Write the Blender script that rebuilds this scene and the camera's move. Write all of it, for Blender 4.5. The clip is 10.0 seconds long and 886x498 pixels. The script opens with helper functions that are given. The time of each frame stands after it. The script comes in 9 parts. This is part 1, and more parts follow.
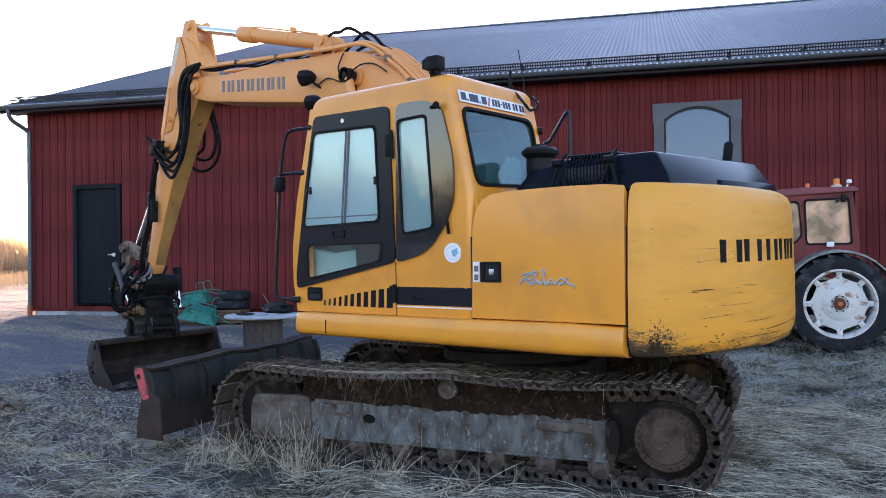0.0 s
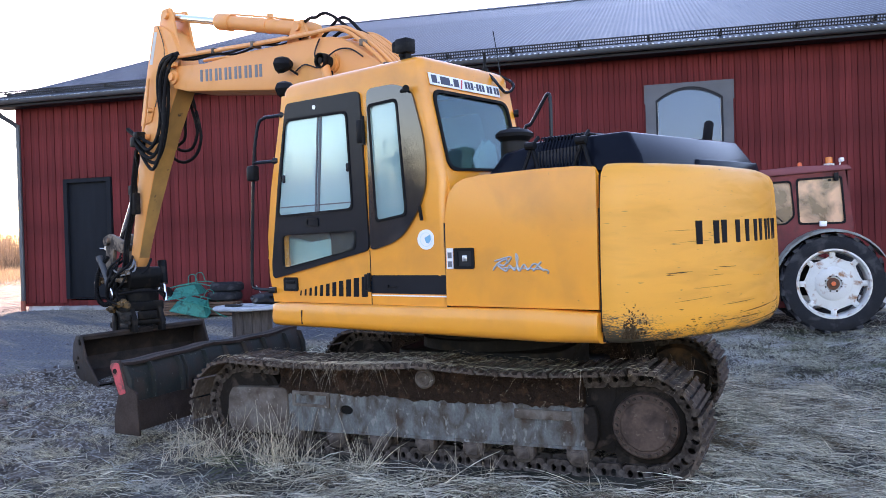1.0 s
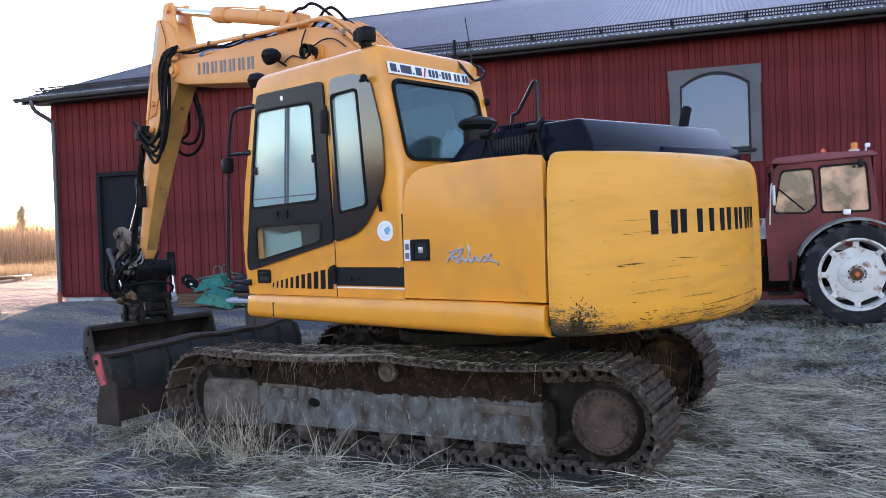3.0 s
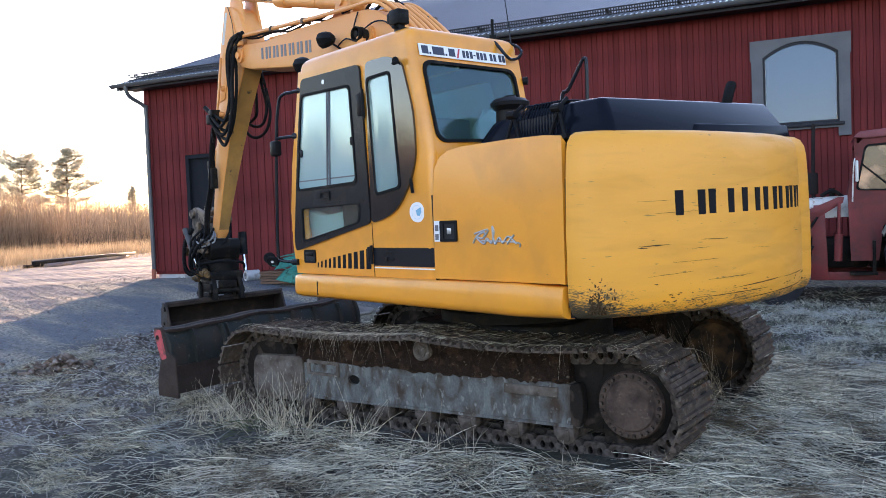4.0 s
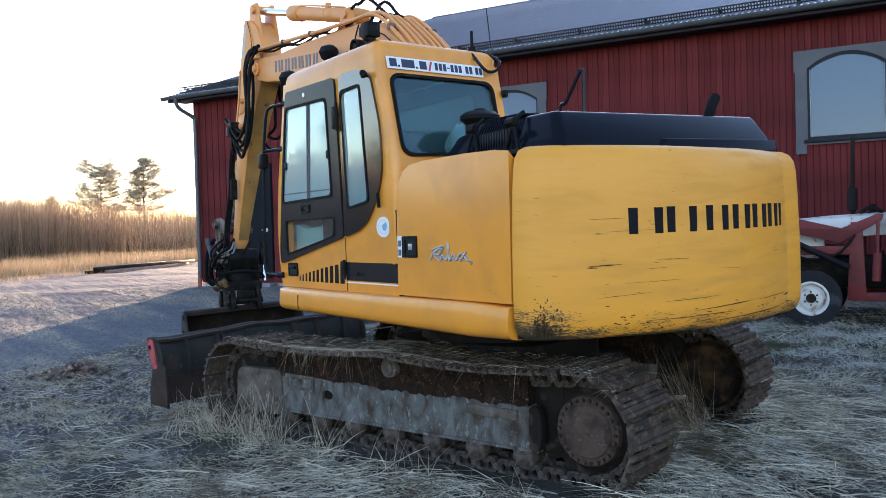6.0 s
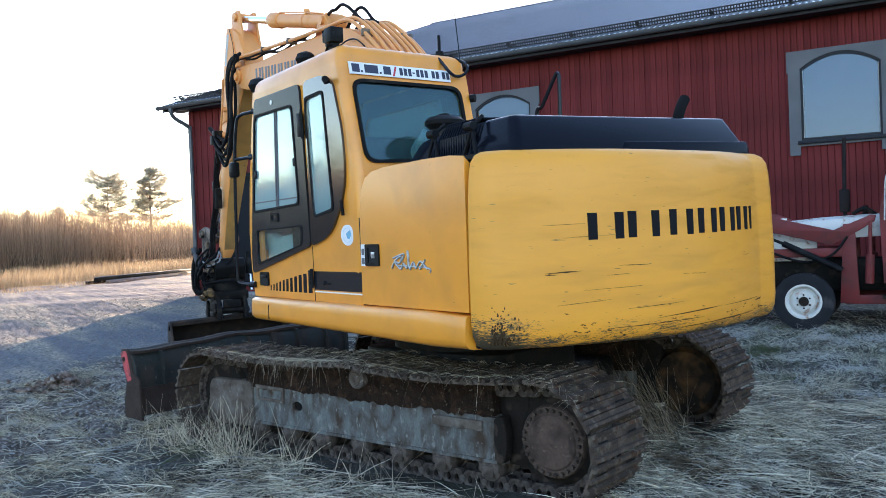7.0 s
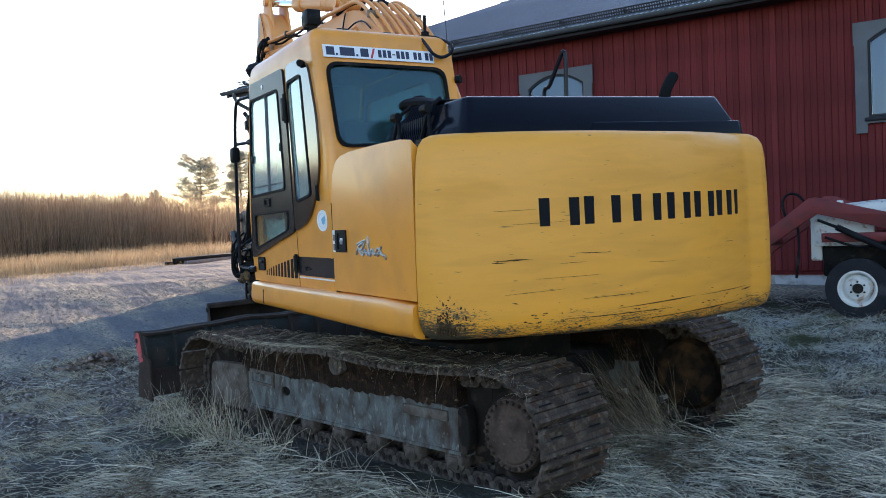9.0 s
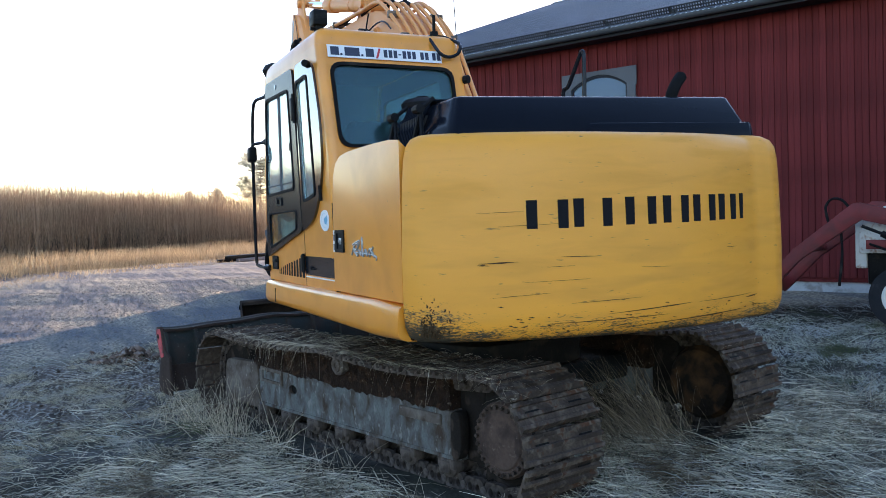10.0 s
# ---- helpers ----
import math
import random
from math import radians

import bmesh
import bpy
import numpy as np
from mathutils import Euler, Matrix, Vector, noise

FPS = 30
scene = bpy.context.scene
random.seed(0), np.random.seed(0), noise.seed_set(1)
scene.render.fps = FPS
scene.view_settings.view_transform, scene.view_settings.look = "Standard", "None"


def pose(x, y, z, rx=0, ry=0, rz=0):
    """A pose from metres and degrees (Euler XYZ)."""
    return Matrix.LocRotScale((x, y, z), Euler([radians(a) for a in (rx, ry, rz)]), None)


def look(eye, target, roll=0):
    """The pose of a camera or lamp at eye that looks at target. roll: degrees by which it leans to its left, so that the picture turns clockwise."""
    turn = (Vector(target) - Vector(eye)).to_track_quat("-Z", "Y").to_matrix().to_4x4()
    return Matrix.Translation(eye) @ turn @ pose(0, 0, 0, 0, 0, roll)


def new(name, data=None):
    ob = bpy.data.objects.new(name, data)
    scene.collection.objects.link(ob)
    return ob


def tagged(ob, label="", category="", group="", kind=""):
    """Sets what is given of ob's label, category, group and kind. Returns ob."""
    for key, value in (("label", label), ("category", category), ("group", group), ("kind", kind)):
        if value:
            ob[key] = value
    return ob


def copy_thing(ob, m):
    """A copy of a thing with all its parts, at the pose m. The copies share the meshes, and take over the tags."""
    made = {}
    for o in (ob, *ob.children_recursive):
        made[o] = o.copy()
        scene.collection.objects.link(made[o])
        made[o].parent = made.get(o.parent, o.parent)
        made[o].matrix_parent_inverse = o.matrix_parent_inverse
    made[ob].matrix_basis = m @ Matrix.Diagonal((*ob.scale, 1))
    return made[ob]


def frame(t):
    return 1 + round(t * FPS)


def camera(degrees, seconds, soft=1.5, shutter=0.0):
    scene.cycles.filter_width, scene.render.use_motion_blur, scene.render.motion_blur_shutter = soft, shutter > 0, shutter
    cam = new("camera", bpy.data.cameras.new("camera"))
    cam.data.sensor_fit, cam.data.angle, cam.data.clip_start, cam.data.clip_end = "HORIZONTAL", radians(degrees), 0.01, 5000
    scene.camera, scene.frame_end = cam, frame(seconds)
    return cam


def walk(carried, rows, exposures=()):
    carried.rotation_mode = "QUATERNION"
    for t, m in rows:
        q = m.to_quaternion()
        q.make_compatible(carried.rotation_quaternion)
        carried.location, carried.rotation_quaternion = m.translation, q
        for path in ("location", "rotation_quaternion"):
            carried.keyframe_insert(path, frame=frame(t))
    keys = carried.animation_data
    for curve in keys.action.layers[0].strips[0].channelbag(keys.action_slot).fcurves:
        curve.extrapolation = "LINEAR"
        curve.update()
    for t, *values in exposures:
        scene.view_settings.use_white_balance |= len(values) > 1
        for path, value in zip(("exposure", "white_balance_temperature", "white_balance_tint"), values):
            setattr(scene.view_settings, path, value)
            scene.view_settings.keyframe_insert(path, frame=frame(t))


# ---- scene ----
cam = camera(55.9, 10.0, 0.9)
# seconds, eye, a point looked at, roll
PATH = [
    (0, (-4.051, 5.856, 1.663), (2.307, -1.862, 1.755), -0.68),
    (0.5, (-4.074, 5.709, 1.645), (2.247, -2.039, 1.716), -0.70),
    (1, (-4.131, 5.633, 1.655), (2.253, -2.064, 1.596), -1.80),
    (1.5, (-4.260, 5.505, 1.649), (2.317, -2.026, 1.483), -1.69),
    (2, (-4.448, 5.385, 1.653), (2.295, -1.997, 1.441), -1.83),
    (2.2, (-4.487, 5.338, 1.653), (2.273, -2.029, 1.475), -1.79),
    (3.3, (-4.598, 5.047, 1.626), (2.365, -2.129, 1.469), -2.25),
    (3.5, (-4.663, 4.986, 1.620), (2.489, -1.999, 1.388), -1.99),
    (4, (-4.877, 4.839, 1.646), (2.771, -1.593, 1.270), -2.28),
    (4.5, (-4.968, 4.686, 1.642), (2.671, -1.754, 1.223), -1.77),
    (5, (-4.997, 4.531, 1.648), (2.602, -1.958, 1.283), -1.09),
    (5.5, (-5.080, 4.372, 1.656), (2.829, -1.741, 1.372), -1.06),
    (5.7, (-5.141, 4.301, 1.656), (2.928, -1.600, 1.384), -1.12),
    (6.8, (-5.301, 3.994, 1.643), (2.906, -1.716, 1.464), -2.03),
    (7, (-5.300, 3.921, 1.653), (2.906, -1.791, 1.508), -2.32),
    (7.5, (-5.332, 3.821, 1.655), (2.951, -1.779, 1.553), -2.97),
    (8, (-5.408, 3.602, 1.652), (3.095, -1.657, 1.460), -2.69),
    (8.5, (-5.544, 3.392, 1.661), (3.121, -1.591, 1.364), -2.65),
    (9, (-5.585, 3.222, 1.650), (3.175, -1.591, 1.325), -2.36),
    (9.5, (-5.590, 3.053, 1.654), (3.268, -1.577, 1.327), -2.39),
    (10, (-5.709, 2.870, 1.638), (3.362, -1.328, 1.351), -1.67),
]
# seconds, stops, white balance
EXPOSURES = [(0.0, 2.5, 6670, 33), (0.5, 2.62, 6670, 34), (1.0, 2.85, 6770, 38), (1.5, 2.85, 6870, 39), (2.0, 2.8, 7070, 39), (3.5, 2.62, 6970, 34), (4.0, 2.68, 6870, 32), (4.5, 2.93, 6870, 33), (5.0, 3.1, 6570, 25),
             (5.5, 2.42, 6570, 28), (7.0, 2.62, 6370, 22), (7.5, 2.82, 6370, 22), (8.0, 2.42, 6370, 21), (8.5, 2.1, 6370, 22), (9.0, 2.14, 6320, 22), (9.5, 2.18, 6270, 23), (10.0, 2.25, 6220, 23)]
walk(cam, [(t, look(eye, target, roll)) for t, eye, target, roll in PATH], EXPOSURES)

# ---- sky and low winter sun behind the barn ----
SUN_AZ, SUN_EL = radians(-40.5), radians(7.5)
world = bpy.data.worlds.new("winter_sky")
scene.world = world
world.use_nodes = True
wn = world.node_tree.nodes
sky = wn.new("ShaderNodeTexSky")
sky.sky_type = "NISHITA"
sky.sun_disc = False
sky.sun_elevation = SUN_EL
sky.sun_rotation = radians(90) - SUN_AZ
sky.air_density, sky.dust_density, sky.ozone_density = 1.0, 0.32, 1.8
wn["Background"].inputs["Strength"].default_value = 0.15
world.node_tree.links.new(sky.outputs[0], wn["Background"].inputs[0])
sun = new("sun", bpy.data.lights.new("sun", "SUN"))
sun.data.energy, sun.data.angle, sun.data.color = 3.7, radians(0.6), (1.0, 0.77, 0.52)
to_sun = Vector((math.cos(SUN_AZ) * math.cos(SUN_EL), math.sin(SUN_AZ) * math.cos(SUN_EL), math.sin(SUN_EL)))
sun.matrix_world = look((0, 0, 60), Vector((0, 0, 60)) - to_sun)

# ---- materials ----
def mat(name, base, rough=0.5, metal=0.0, var=0.12, scale=2.0, grain=60.0, bump=0.15, stretch=(1, 1, 1),
        dirt=None, dirt_amount=0.45, dirt_scale=5.0, second=None, second_amount=0.5, second_scale=9.0, coat=0.0, piece=0.0, dist=0.004, low_wear=None, spec=None, thin=0.0, vague=0.0, dull=0.85):
    """A surface with wide tone variation, fine grain, up to two kinds of stain and relief."""
    m = bpy.data.materials.new(name)
    m.use_nodes = True
    n, l = m.node_tree.nodes, m.node_tree.links
    b = n["Principled BSDF"]
    b.inputs["Metallic"].default_value = metal
    b.inputs["Specular IOR Level"].default_value = spec if spec is not None else (0.1 if rough > 0.69 else 0.5)
    b.inputs["Coat Weight"].default_value = coat
    b.inputs["Coat Roughness"].default_value = 0.12
    tc = n.new("ShaderNodeTexCoord")
    mp = n.new("ShaderNodeMapping")
    mp.inputs["Scale"].default_value = stretch
    l.new(tc.outputs["Object"], mp.inputs["Vector"])

    def noisy(sc, detail=5.0, dis=0.0):
        t = n.new("ShaderNodeTexNoise")
        t.inputs["Scale"].default_value, t.inputs["Detail"].default_value, t.inputs["Distortion"].default_value = sc, detail, dis
        l.new(mp.outputs["Vector"], t.inputs["Vector"])
        return t.outputs["Fac"]

    def ramp(src, a, c):
        r = n.new("ShaderNodeMapRange")
        r.inputs["From Min"].default_value, r.inputs["From Max"].default_value = a, c
        l.new(src, r.inputs["Value"])
        return r.outputs["Result"]

    def mix(fac, c1, c2, mode="MIX"):
        x = n.new("ShaderNodeMix")
        x.data_type, x.blend_type = "RGBA", mode
        for sock, val in ((x.inputs["Factor"], fac), (x.inputs["A"], c1), (x.inputs["B"], c2)):
            if isinstance(val, (int, float)):
                sock.default_value = val
            elif isinstance(val, (tuple, list)):
                sock.default_value = (*val, 1)
            else:
                l.new(val, sock)
        return x.outputs["Result"]

    dark, lite = [max(0.0, c * (1 - var)) for c in base], [min(1.0, c * (1 + var)) for c in base]
    col = mix(ramp(noisy(scale), 0.3, 0.7), dark, lite)
    col = mix(0.5 * min(1, var * 2.5), col, mix(ramp(noisy(grain), 0.25, 0.75), [c * 0.6 for c in base], [min(1, c * 1.3) for c in base]))
    if piece:
        info = n.new("ShaderNodeObjectInfo")
        geo = n.new("ShaderNodeNewGeometry")
        add = n.new("ShaderNodeMath")
        add.operation = "ADD"
        l.new(info.outputs["Random"], add.inputs[0])
        l.new(geo.outputs["Random Per Island"], add.inputs[1])
        frac = n.new("ShaderNodeMath")
        frac.operation = "FRACT"
        l.new(add.outputs[0], frac.inputs[0])
        col = mix(frac.outputs[0], mix(1.0, col, (1 - piece,) * 3, "MULTIPLY"), mix(1.0, col, (1 + piece,) * 3, "MULTIPLY"))
    rsock = None
    if dirt:
        d = ramp(noisy(dirt_scale, 8.0, 0.4), 0.62 - dirt_amount * 0.4 - vague, 0.74 - dirt_amount * 0.3 + vague)
        col = mix(d, col, dirt)
        r = n.new("ShaderNodeMapRange")
        r.inputs["To Min"].default_value, r.inputs["To Max"].default_value = rough, max(rough, dull)
        l.new(d, r.inputs["Value"])
        rsock = r.outputs["Result"]
    if second:
        d2 = ramp(noisy(second_scale, 7.0, 0.2), 0.66 - second_amount * 0.4, 0.72 - second_amount * 0.3)
        col = mix(d2, col, second)
    if low_wear:
        sep = n.new("ShaderNodeSeparateXYZ")
        l.new(tc.outputs["Object"], sep.inputs[0])
        corner = ramp(sep.outputs["Y"], 0.9, 1.16)
        up = n.new("ShaderNodeMath")
        up.operation, up.inputs[1].default_value = "MULTIPLY_ADD", -0.09
        l.new(corner, up.inputs[0])
        l.new(sep.outputs["Z"], up.inputs[2])
        band = ramp(up.outputs[0], 1.21, 0.97)
        def plus(x, y, k):
            t = n.new("ShaderNodeMath")
            t.operation, t.inputs[1].default_value = "MULTIPLY_ADD", k
            l.new(y, t.inputs[0])
            l.new(x, t.inputs[2])
            return t.outputs[0]

        worn = plus(plus(plus(plus(band, band, 0.3), noisy(4.0, 4.0, 0.3), 1.5), noisy(24.0, 14.0, 0.8), 1.7), noisy(80.0, 8.0), 1.9)
        col = mix(ramp(worn, 3.22, 3.52), col, mix(ramp(noisy(40.0, 6.0), 0.3, 0.7), low_wear, [c * 2.6 for c in low_wear]))
    l.new(col, b.inputs["Base Color"])
    if rsock:
        l.new(rsock, b.inputs["Roughness"])
    else:
        b.inputs["Roughness"].default_value = rough
    if bump:
        bp = n.new("ShaderNodeBump")
        bp.inputs["Strength"].default_value, bp.inputs["Distance"].default_value = bump, dist
        l.new(noisy(grain, 6.0), bp.inputs["Height"])
        l.new(bp.outputs["Normal"], b.inputs["Normal"])
    if thin:
        tr = n.new("ShaderNodeBsdfTranslucent")
        l.new(col, tr.inputs["Color"])
        ms = n.new("ShaderNodeMixShader")
        ms.inputs[0].default_value = thin
        l.new(b.outputs[0], ms.inputs[1])
        l.new(tr.outputs[0], ms.inputs[2])
        l.new(ms.outputs[0], n["Material Output"].inputs["Surface"])
    return m


def glass_mat(name, tint, rough=0.02, clear=1.0, ior=1.5, sheen=(1, 1, 1), coat=1.0):
    m = bpy.data.materials.new(name)
    m.use_nodes = True
    b = m.node_tree.nodes["Principled BSDF"]
    b.inputs["Base Color"].default_value = (*tint, 1)
    b.inputs["Roughness"].default_value = rough
    b.inputs["IOR"].default_value = ior
    b.inputs["Specular Tint"].default_value = (*sheen, 1)
    b.inputs["Transmission Weight"].default_value = clear
    b.inputs["Coat Weight"].default_value = 0.0 if clear == 1.0 else coat
    b.inputs["Coat Roughness"].default_value = 0.01
    return m


YELLOW = mat("machine_yellow_paint", (0.835, 0.306, 0.021), 0.34, var=0.05, scale=0.9, grain=260, bump=0.010, coat=0.4, dirt=(0.60, 0.225, 0.028), dirt_amount=0.06, dirt_scale=3.0, vague=0.16, dull=0.45,
             second=(0.30, 0.13, 0.03), second_amount=-0.16, second_scale=34)
CW_YELLOW = mat("scuffed_counterweight_paint", (0.81, 0.333, 0.029), 0.42, var=0.045, scale=1.5, grain=120, bump=0.03, stretch=(0.8, 0.8, 5),
                dirt=(0.66, 0.285, 0.036), dirt_amount=0.10, dirt_scale=2.6, vague=0.12, second=(0.30, 0.15, 0.03), second_amount=-0.05, second_scale=12, low_wear=(0.034, 0.026, 0.016))
BOOM_YELLOW = mat("faded_boom_paint", (0.76, 0.305, 0.082), 0.45, var=0.06, scale=1.2, grain=120, bump=0.04,
                  dirt=(0.70, 0.30, 0.085), dirt_amount=0.13, dirt_scale=2.5)
BLACK = mat("black_satin_paint", (0.011, 0.0135, 0.0185), 0.26, var=0.25, bump=0.02, grain=150, spec=0.2)
BLACK_PLASTIC = mat("black_weathered_plastic", (0.011, 0.0115, 0.013), 0.42, var=0.35, scale=4, bump=0.08, grain=120, spec=0.06,
                    dirt=(0.04, 0.037, 0.034), dirt_amount=0.08)
HOOD_BLACK = mat("glossy_black_engine_cover", (0.006, 0.0078, 0.013), 0.16, var=0.2, bump=0.008, grain=40, spec=0.07)
RUBBER = mat("black_rubber", (0.010, 0.010, 0.011), 0.6, var=0.3, bump=0.2, grain=80, spec=0.06, dirt=(0.04, 0.036, 0.032), dirt_amount=0.1)
CHROME = mat("chromed_rod", (0.75, 0.76, 0.78), 0.12, metal=1.0, var=0.05, bump=0.0)
ALU = mat("silver_trim", (0.55, 0.57, 0.60), 0.3, metal=0.8, var=0.1, bump=0.0)
STEEL_RUST = mat("rusty_track_steel", (0.068, 0.050, 0.040), 0.72, metal=0.1, var=0.55, scale=9, grain=70, bump=0.8,
                 dirt=(0.150, 0.120, 0.095), dirt_amount=0.30, dirt_scale=14, second=(0.080, 0.040, 0.024), second_amount=0.26, second_scale=16, piece=0.45, vague=0.02)
FRAME_BLUE = mat("worn_grey_blue_frame_paint", (0.135, 0.144, 0.142), 0.7, var=0.45, scale=4, grain=45, bump=1.0, dist=0.012,
                 dirt=(0.062, 0.042, 0.031), dirt_amount=0.42, dirt_scale=5, stretch=(2.2, 2.2, 1.2), vague=0.05, second=(0.205, 0.205, 0.195), second_amount=0.14, second_scale=12)
FRAME_PALE = mat("mud_greyed_idler_guard", (0.150, 0.130, 0.112), 0.8, var=0.45, scale=8, grain=45, bump=0.9, dist=0.012,
                 dirt=(0.070, 0.050, 0.040), dirt_amount=0.5, dirt_scale=7, vague=0.06, second=(0.24, 0.215, 0.19), second_amount=0.06, second_scale=26)
DARK_IRON = mat("dark_greasy_iron", (0.011, 0.0105, 0.0105), 0.5, metal=0.2, var=0.4, scale=6, grain=60, bump=0.35, spec=0.08,
                dirt=(0.035, 0.028, 0.022), dirt_amount=0.22, dirt_scale=8)
SOIL = mat("packed_brown_soil", (0.026, 0.0155, 0.0105), 0.95, var=0.5, scale=14, grain=60, bump=1.0, dist=0.03,
           dirt=(0.055, 0.030, 0.018), dirt_amount=0.2, dirt_scale=12, second=(0.13, 0.10, 0.07), second_amount=0.03, second_scale=40)
SPROCKET = mat("rusty_drive_cover", (0.092, 0.062, 0.050), 0.7, metal=0.1, var=0.35, scale=9, grain=50, bump=0.7, dist=0.008,
               dirt=(0.045, 0.032, 0.027), dirt_amount=0.32, dirt_scale=8, second=(0.14, 0.105, 0.085), second_amount=0.1, second_scale=25)
ROLLER_RUST = mat("rusty_roller_steel", (0.100, 0.080, 0.068), 0.75, var=0.45, scale=10, grain=50, bump=0.8, dist=0.01,
                  dirt=(0.030, 0.022, 0.018), dirt_amount=0.35, dirt_scale=14, vague=0.03)
FAR_SPROCKET = mat("rust_orange_drive_hub", (0.022, 0.016, 0.013), 0.8, var=0.5, scale=7, grain=60, bump=0.8,
                   dirt=(0.105, 0.055, 0.024), dirt_amount=0.30, dirt_scale=7, vague=0.05)
SPROCKET_DARK = mat("dark_muddy_sprocket", (0.016, 0.0125, 0.0105), 0.75, var=0.4, scale=6, grain=60, bump=0.5, dirt=(0.06, 0.044, 0.035), dirt_amount=0.18, dirt_scale=8)
ARM_GRIME = mat("grimy_arm_paint", (0.50, 0.245, 0.058), 0.5, var=0.15, scale=1.5, grain=100, bump=0.1, dirt=(0.21, 0.115, 0.042), dirt_amount=0.45, dirt_scale=2.4, vague=0.12, second=(0.07, 0.045, 0.03), second_amount=0.05, second_scale=7)
BLADE_STEEL = mat("dark_green_brown_blade_paint", (0.024, 0.029, 0.027), 0.6, var=0.4, scale=3, grain=60, bump=0.4, spec=0.2,
                  dirt=(0.050, 0.036, 0.030), dirt_amount=0.36, dirt_scale=6, vague=0.06, second=(0.085, 0.085, 0.082), second_amount=0.0, second_scale=30)
BLADE_EDGE = mat("brown_worn_blade_steel", (0.050, 0.036, 0.031), 0.7, metal=0.0, var=0.45, scale=6, grain=70, bump=0.5, spec=0.08)
BUCKET = mat("brown_rusty_bucket_steel", (0.028, 0.0215, 0.019), 0.6, metal=0.2, var=0.4, scale=5, grain=60, bump=0.4, spec=0.2,
             dirt=(0.060, 0.042, 0.033), dirt_amount=0.24, dirt_scale=7, vague=0.05)
RED_MARK = mat("faded_red_marker_paint", (0.46, 0.062, 0.068), 0.65, var=0.3, scale=6, bump=0.2, dirt=(0.16, 0.06, 0.055), dirt_amount=0.24, dirt_scale=14)
WHITE_SIGN = mat("white_vinyl", (0.78, 0.78, 0.80), 0.4, var=0.03, bump=0.0)
NAVY = mat("dark_navy_vinyl", (0.022, 0.028, 0.06), 0.4, var=0.1, bump=0.0)
LETTER_BLACK = mat("black_vinyl", (0.009, 0.009, 0.012), 0.7, var=0.1, bump=0.0, spec=0.12)
LETTER_GREY = mat("grey_vinyl", (0.13, 0.13, 0.145), 0.5, var=0.1, bump=0.0)
RED_VINYL = mat("red_vinyl", (0.55, 0.04, 0.05), 0.4, var=0.1, bump=0.0)
SKY_BLUE = mat("pale_blue_vinyl", (0.16, 0.42, 0.60), 0.4, var=0.1, bump=0.0)
PALE_BLUE = mat("faded_blue_vinyl", (0.50, 0.62, 0.72), 0.4, var=0.1, bump=0.0)
AMBER = mat("amber_lens", (0.75, 0.20, 0.02), 0.25, var=0.1, bump=0.0)
ORANGE = mat("orange_lens", (0.72, 0.12, 0.03), 0.3, var=0.1, bump=0.0)
GLASS = glass_mat("misted_cab_glass", (0.52, 0.82, 0.85), 0.04, 0.50, 1.9, (0.6, 0.93, 1.0))
QUARTER_GLASS = glass_mat("lightly_misted_glass", (0.40, 0.66, 0.70), 0.03, 0.55, 1.9, (0.65, 0.93, 1.0))
REAR_GLASS = glass_mat("misted_rear_glass", (0.19, 0.40, 0.43), 0.05, 0.92, 1.5, (0.6, 0.9, 1.0), 0.25)
LOWER_GLASS = glass_mat("clear_lower_glass", (0.80, 0.90, 0.90), 0.03, 0.97)
AQUA = mat("pale_aqua_sheet", (0.34, 0.56, 0.56), 0.6, var=0.12, scale=3, bump=0.05)
TINTED_BLACK = mat("dark_tinted_glass_panel", (0.014, 0.017, 0.022), 0.05, var=0.1, bump=0.0, spec=0.8, coat=0.9)
DARK_IN = mat("dark_interior", (0.03, 0.03, 0.032), 0.7, var=0.2, bump=0.1)
SEAT = mat("grey_seat_fabric", (0.10, 0.11, 0.12), 0.9, var=0.2, bump=0.3, grain=200)
PALE_CLOTH = mat("pale_grey_cover", (0.55, 0.55, 0.52), 0.8, var=0.1, bump=0.1)
# barn
FALU_RED = mat("falu_red_boards", (0.150, 0.0275, 0.0278), 0.85, var=0.22, scale=1.2, grain=60, bump=0.3, stretch=(4, 4, 0.5), piece=0.18,
               dirt=(0.072, 0.0155, 0.016), dirt_amount=0.25, dirt_scale=2, vague=0.05)
DOOR_DARK = mat("dark_blue_grey_door_paint", (0.009, 0.011, 0.015), 0.75, var=0.2, bump=0.15, stretch=(4, 4, 0.5), spec=0.15)
TRIM_GREY = mat("blue_grey_window_trim", (0.115, 0.12, 0.132), 0.75, var=0.15, bump=0.2, grain=50)
SASH = mat("dark_grey_sash", (0.018, 0.020, 0.026), 0.5, var=0.15, bump=0.1, spec=0.15)
SASH_WHITE = mat("white_inner_sash", (0.62, 0.64, 0.66), 0.5, var=0.05, bump=0.0)
PLINTH = mat("light_grey_concrete", (0.42, 0.43, 0.45), 0.9, var=0.12, scale=3, grain=40, bump=0.4, dirt=(0.25, 0.24, 0.23), dirt_amount=0.25)
STEP_GREY = mat("damp_grey_step_concrete", (0.24, 0.24, 0.25), 0.9, var=0.2, scale=3, grain=40, bump=0.4, dirt=(0.13, 0.125, 0.12), dirt_amount=0.35)
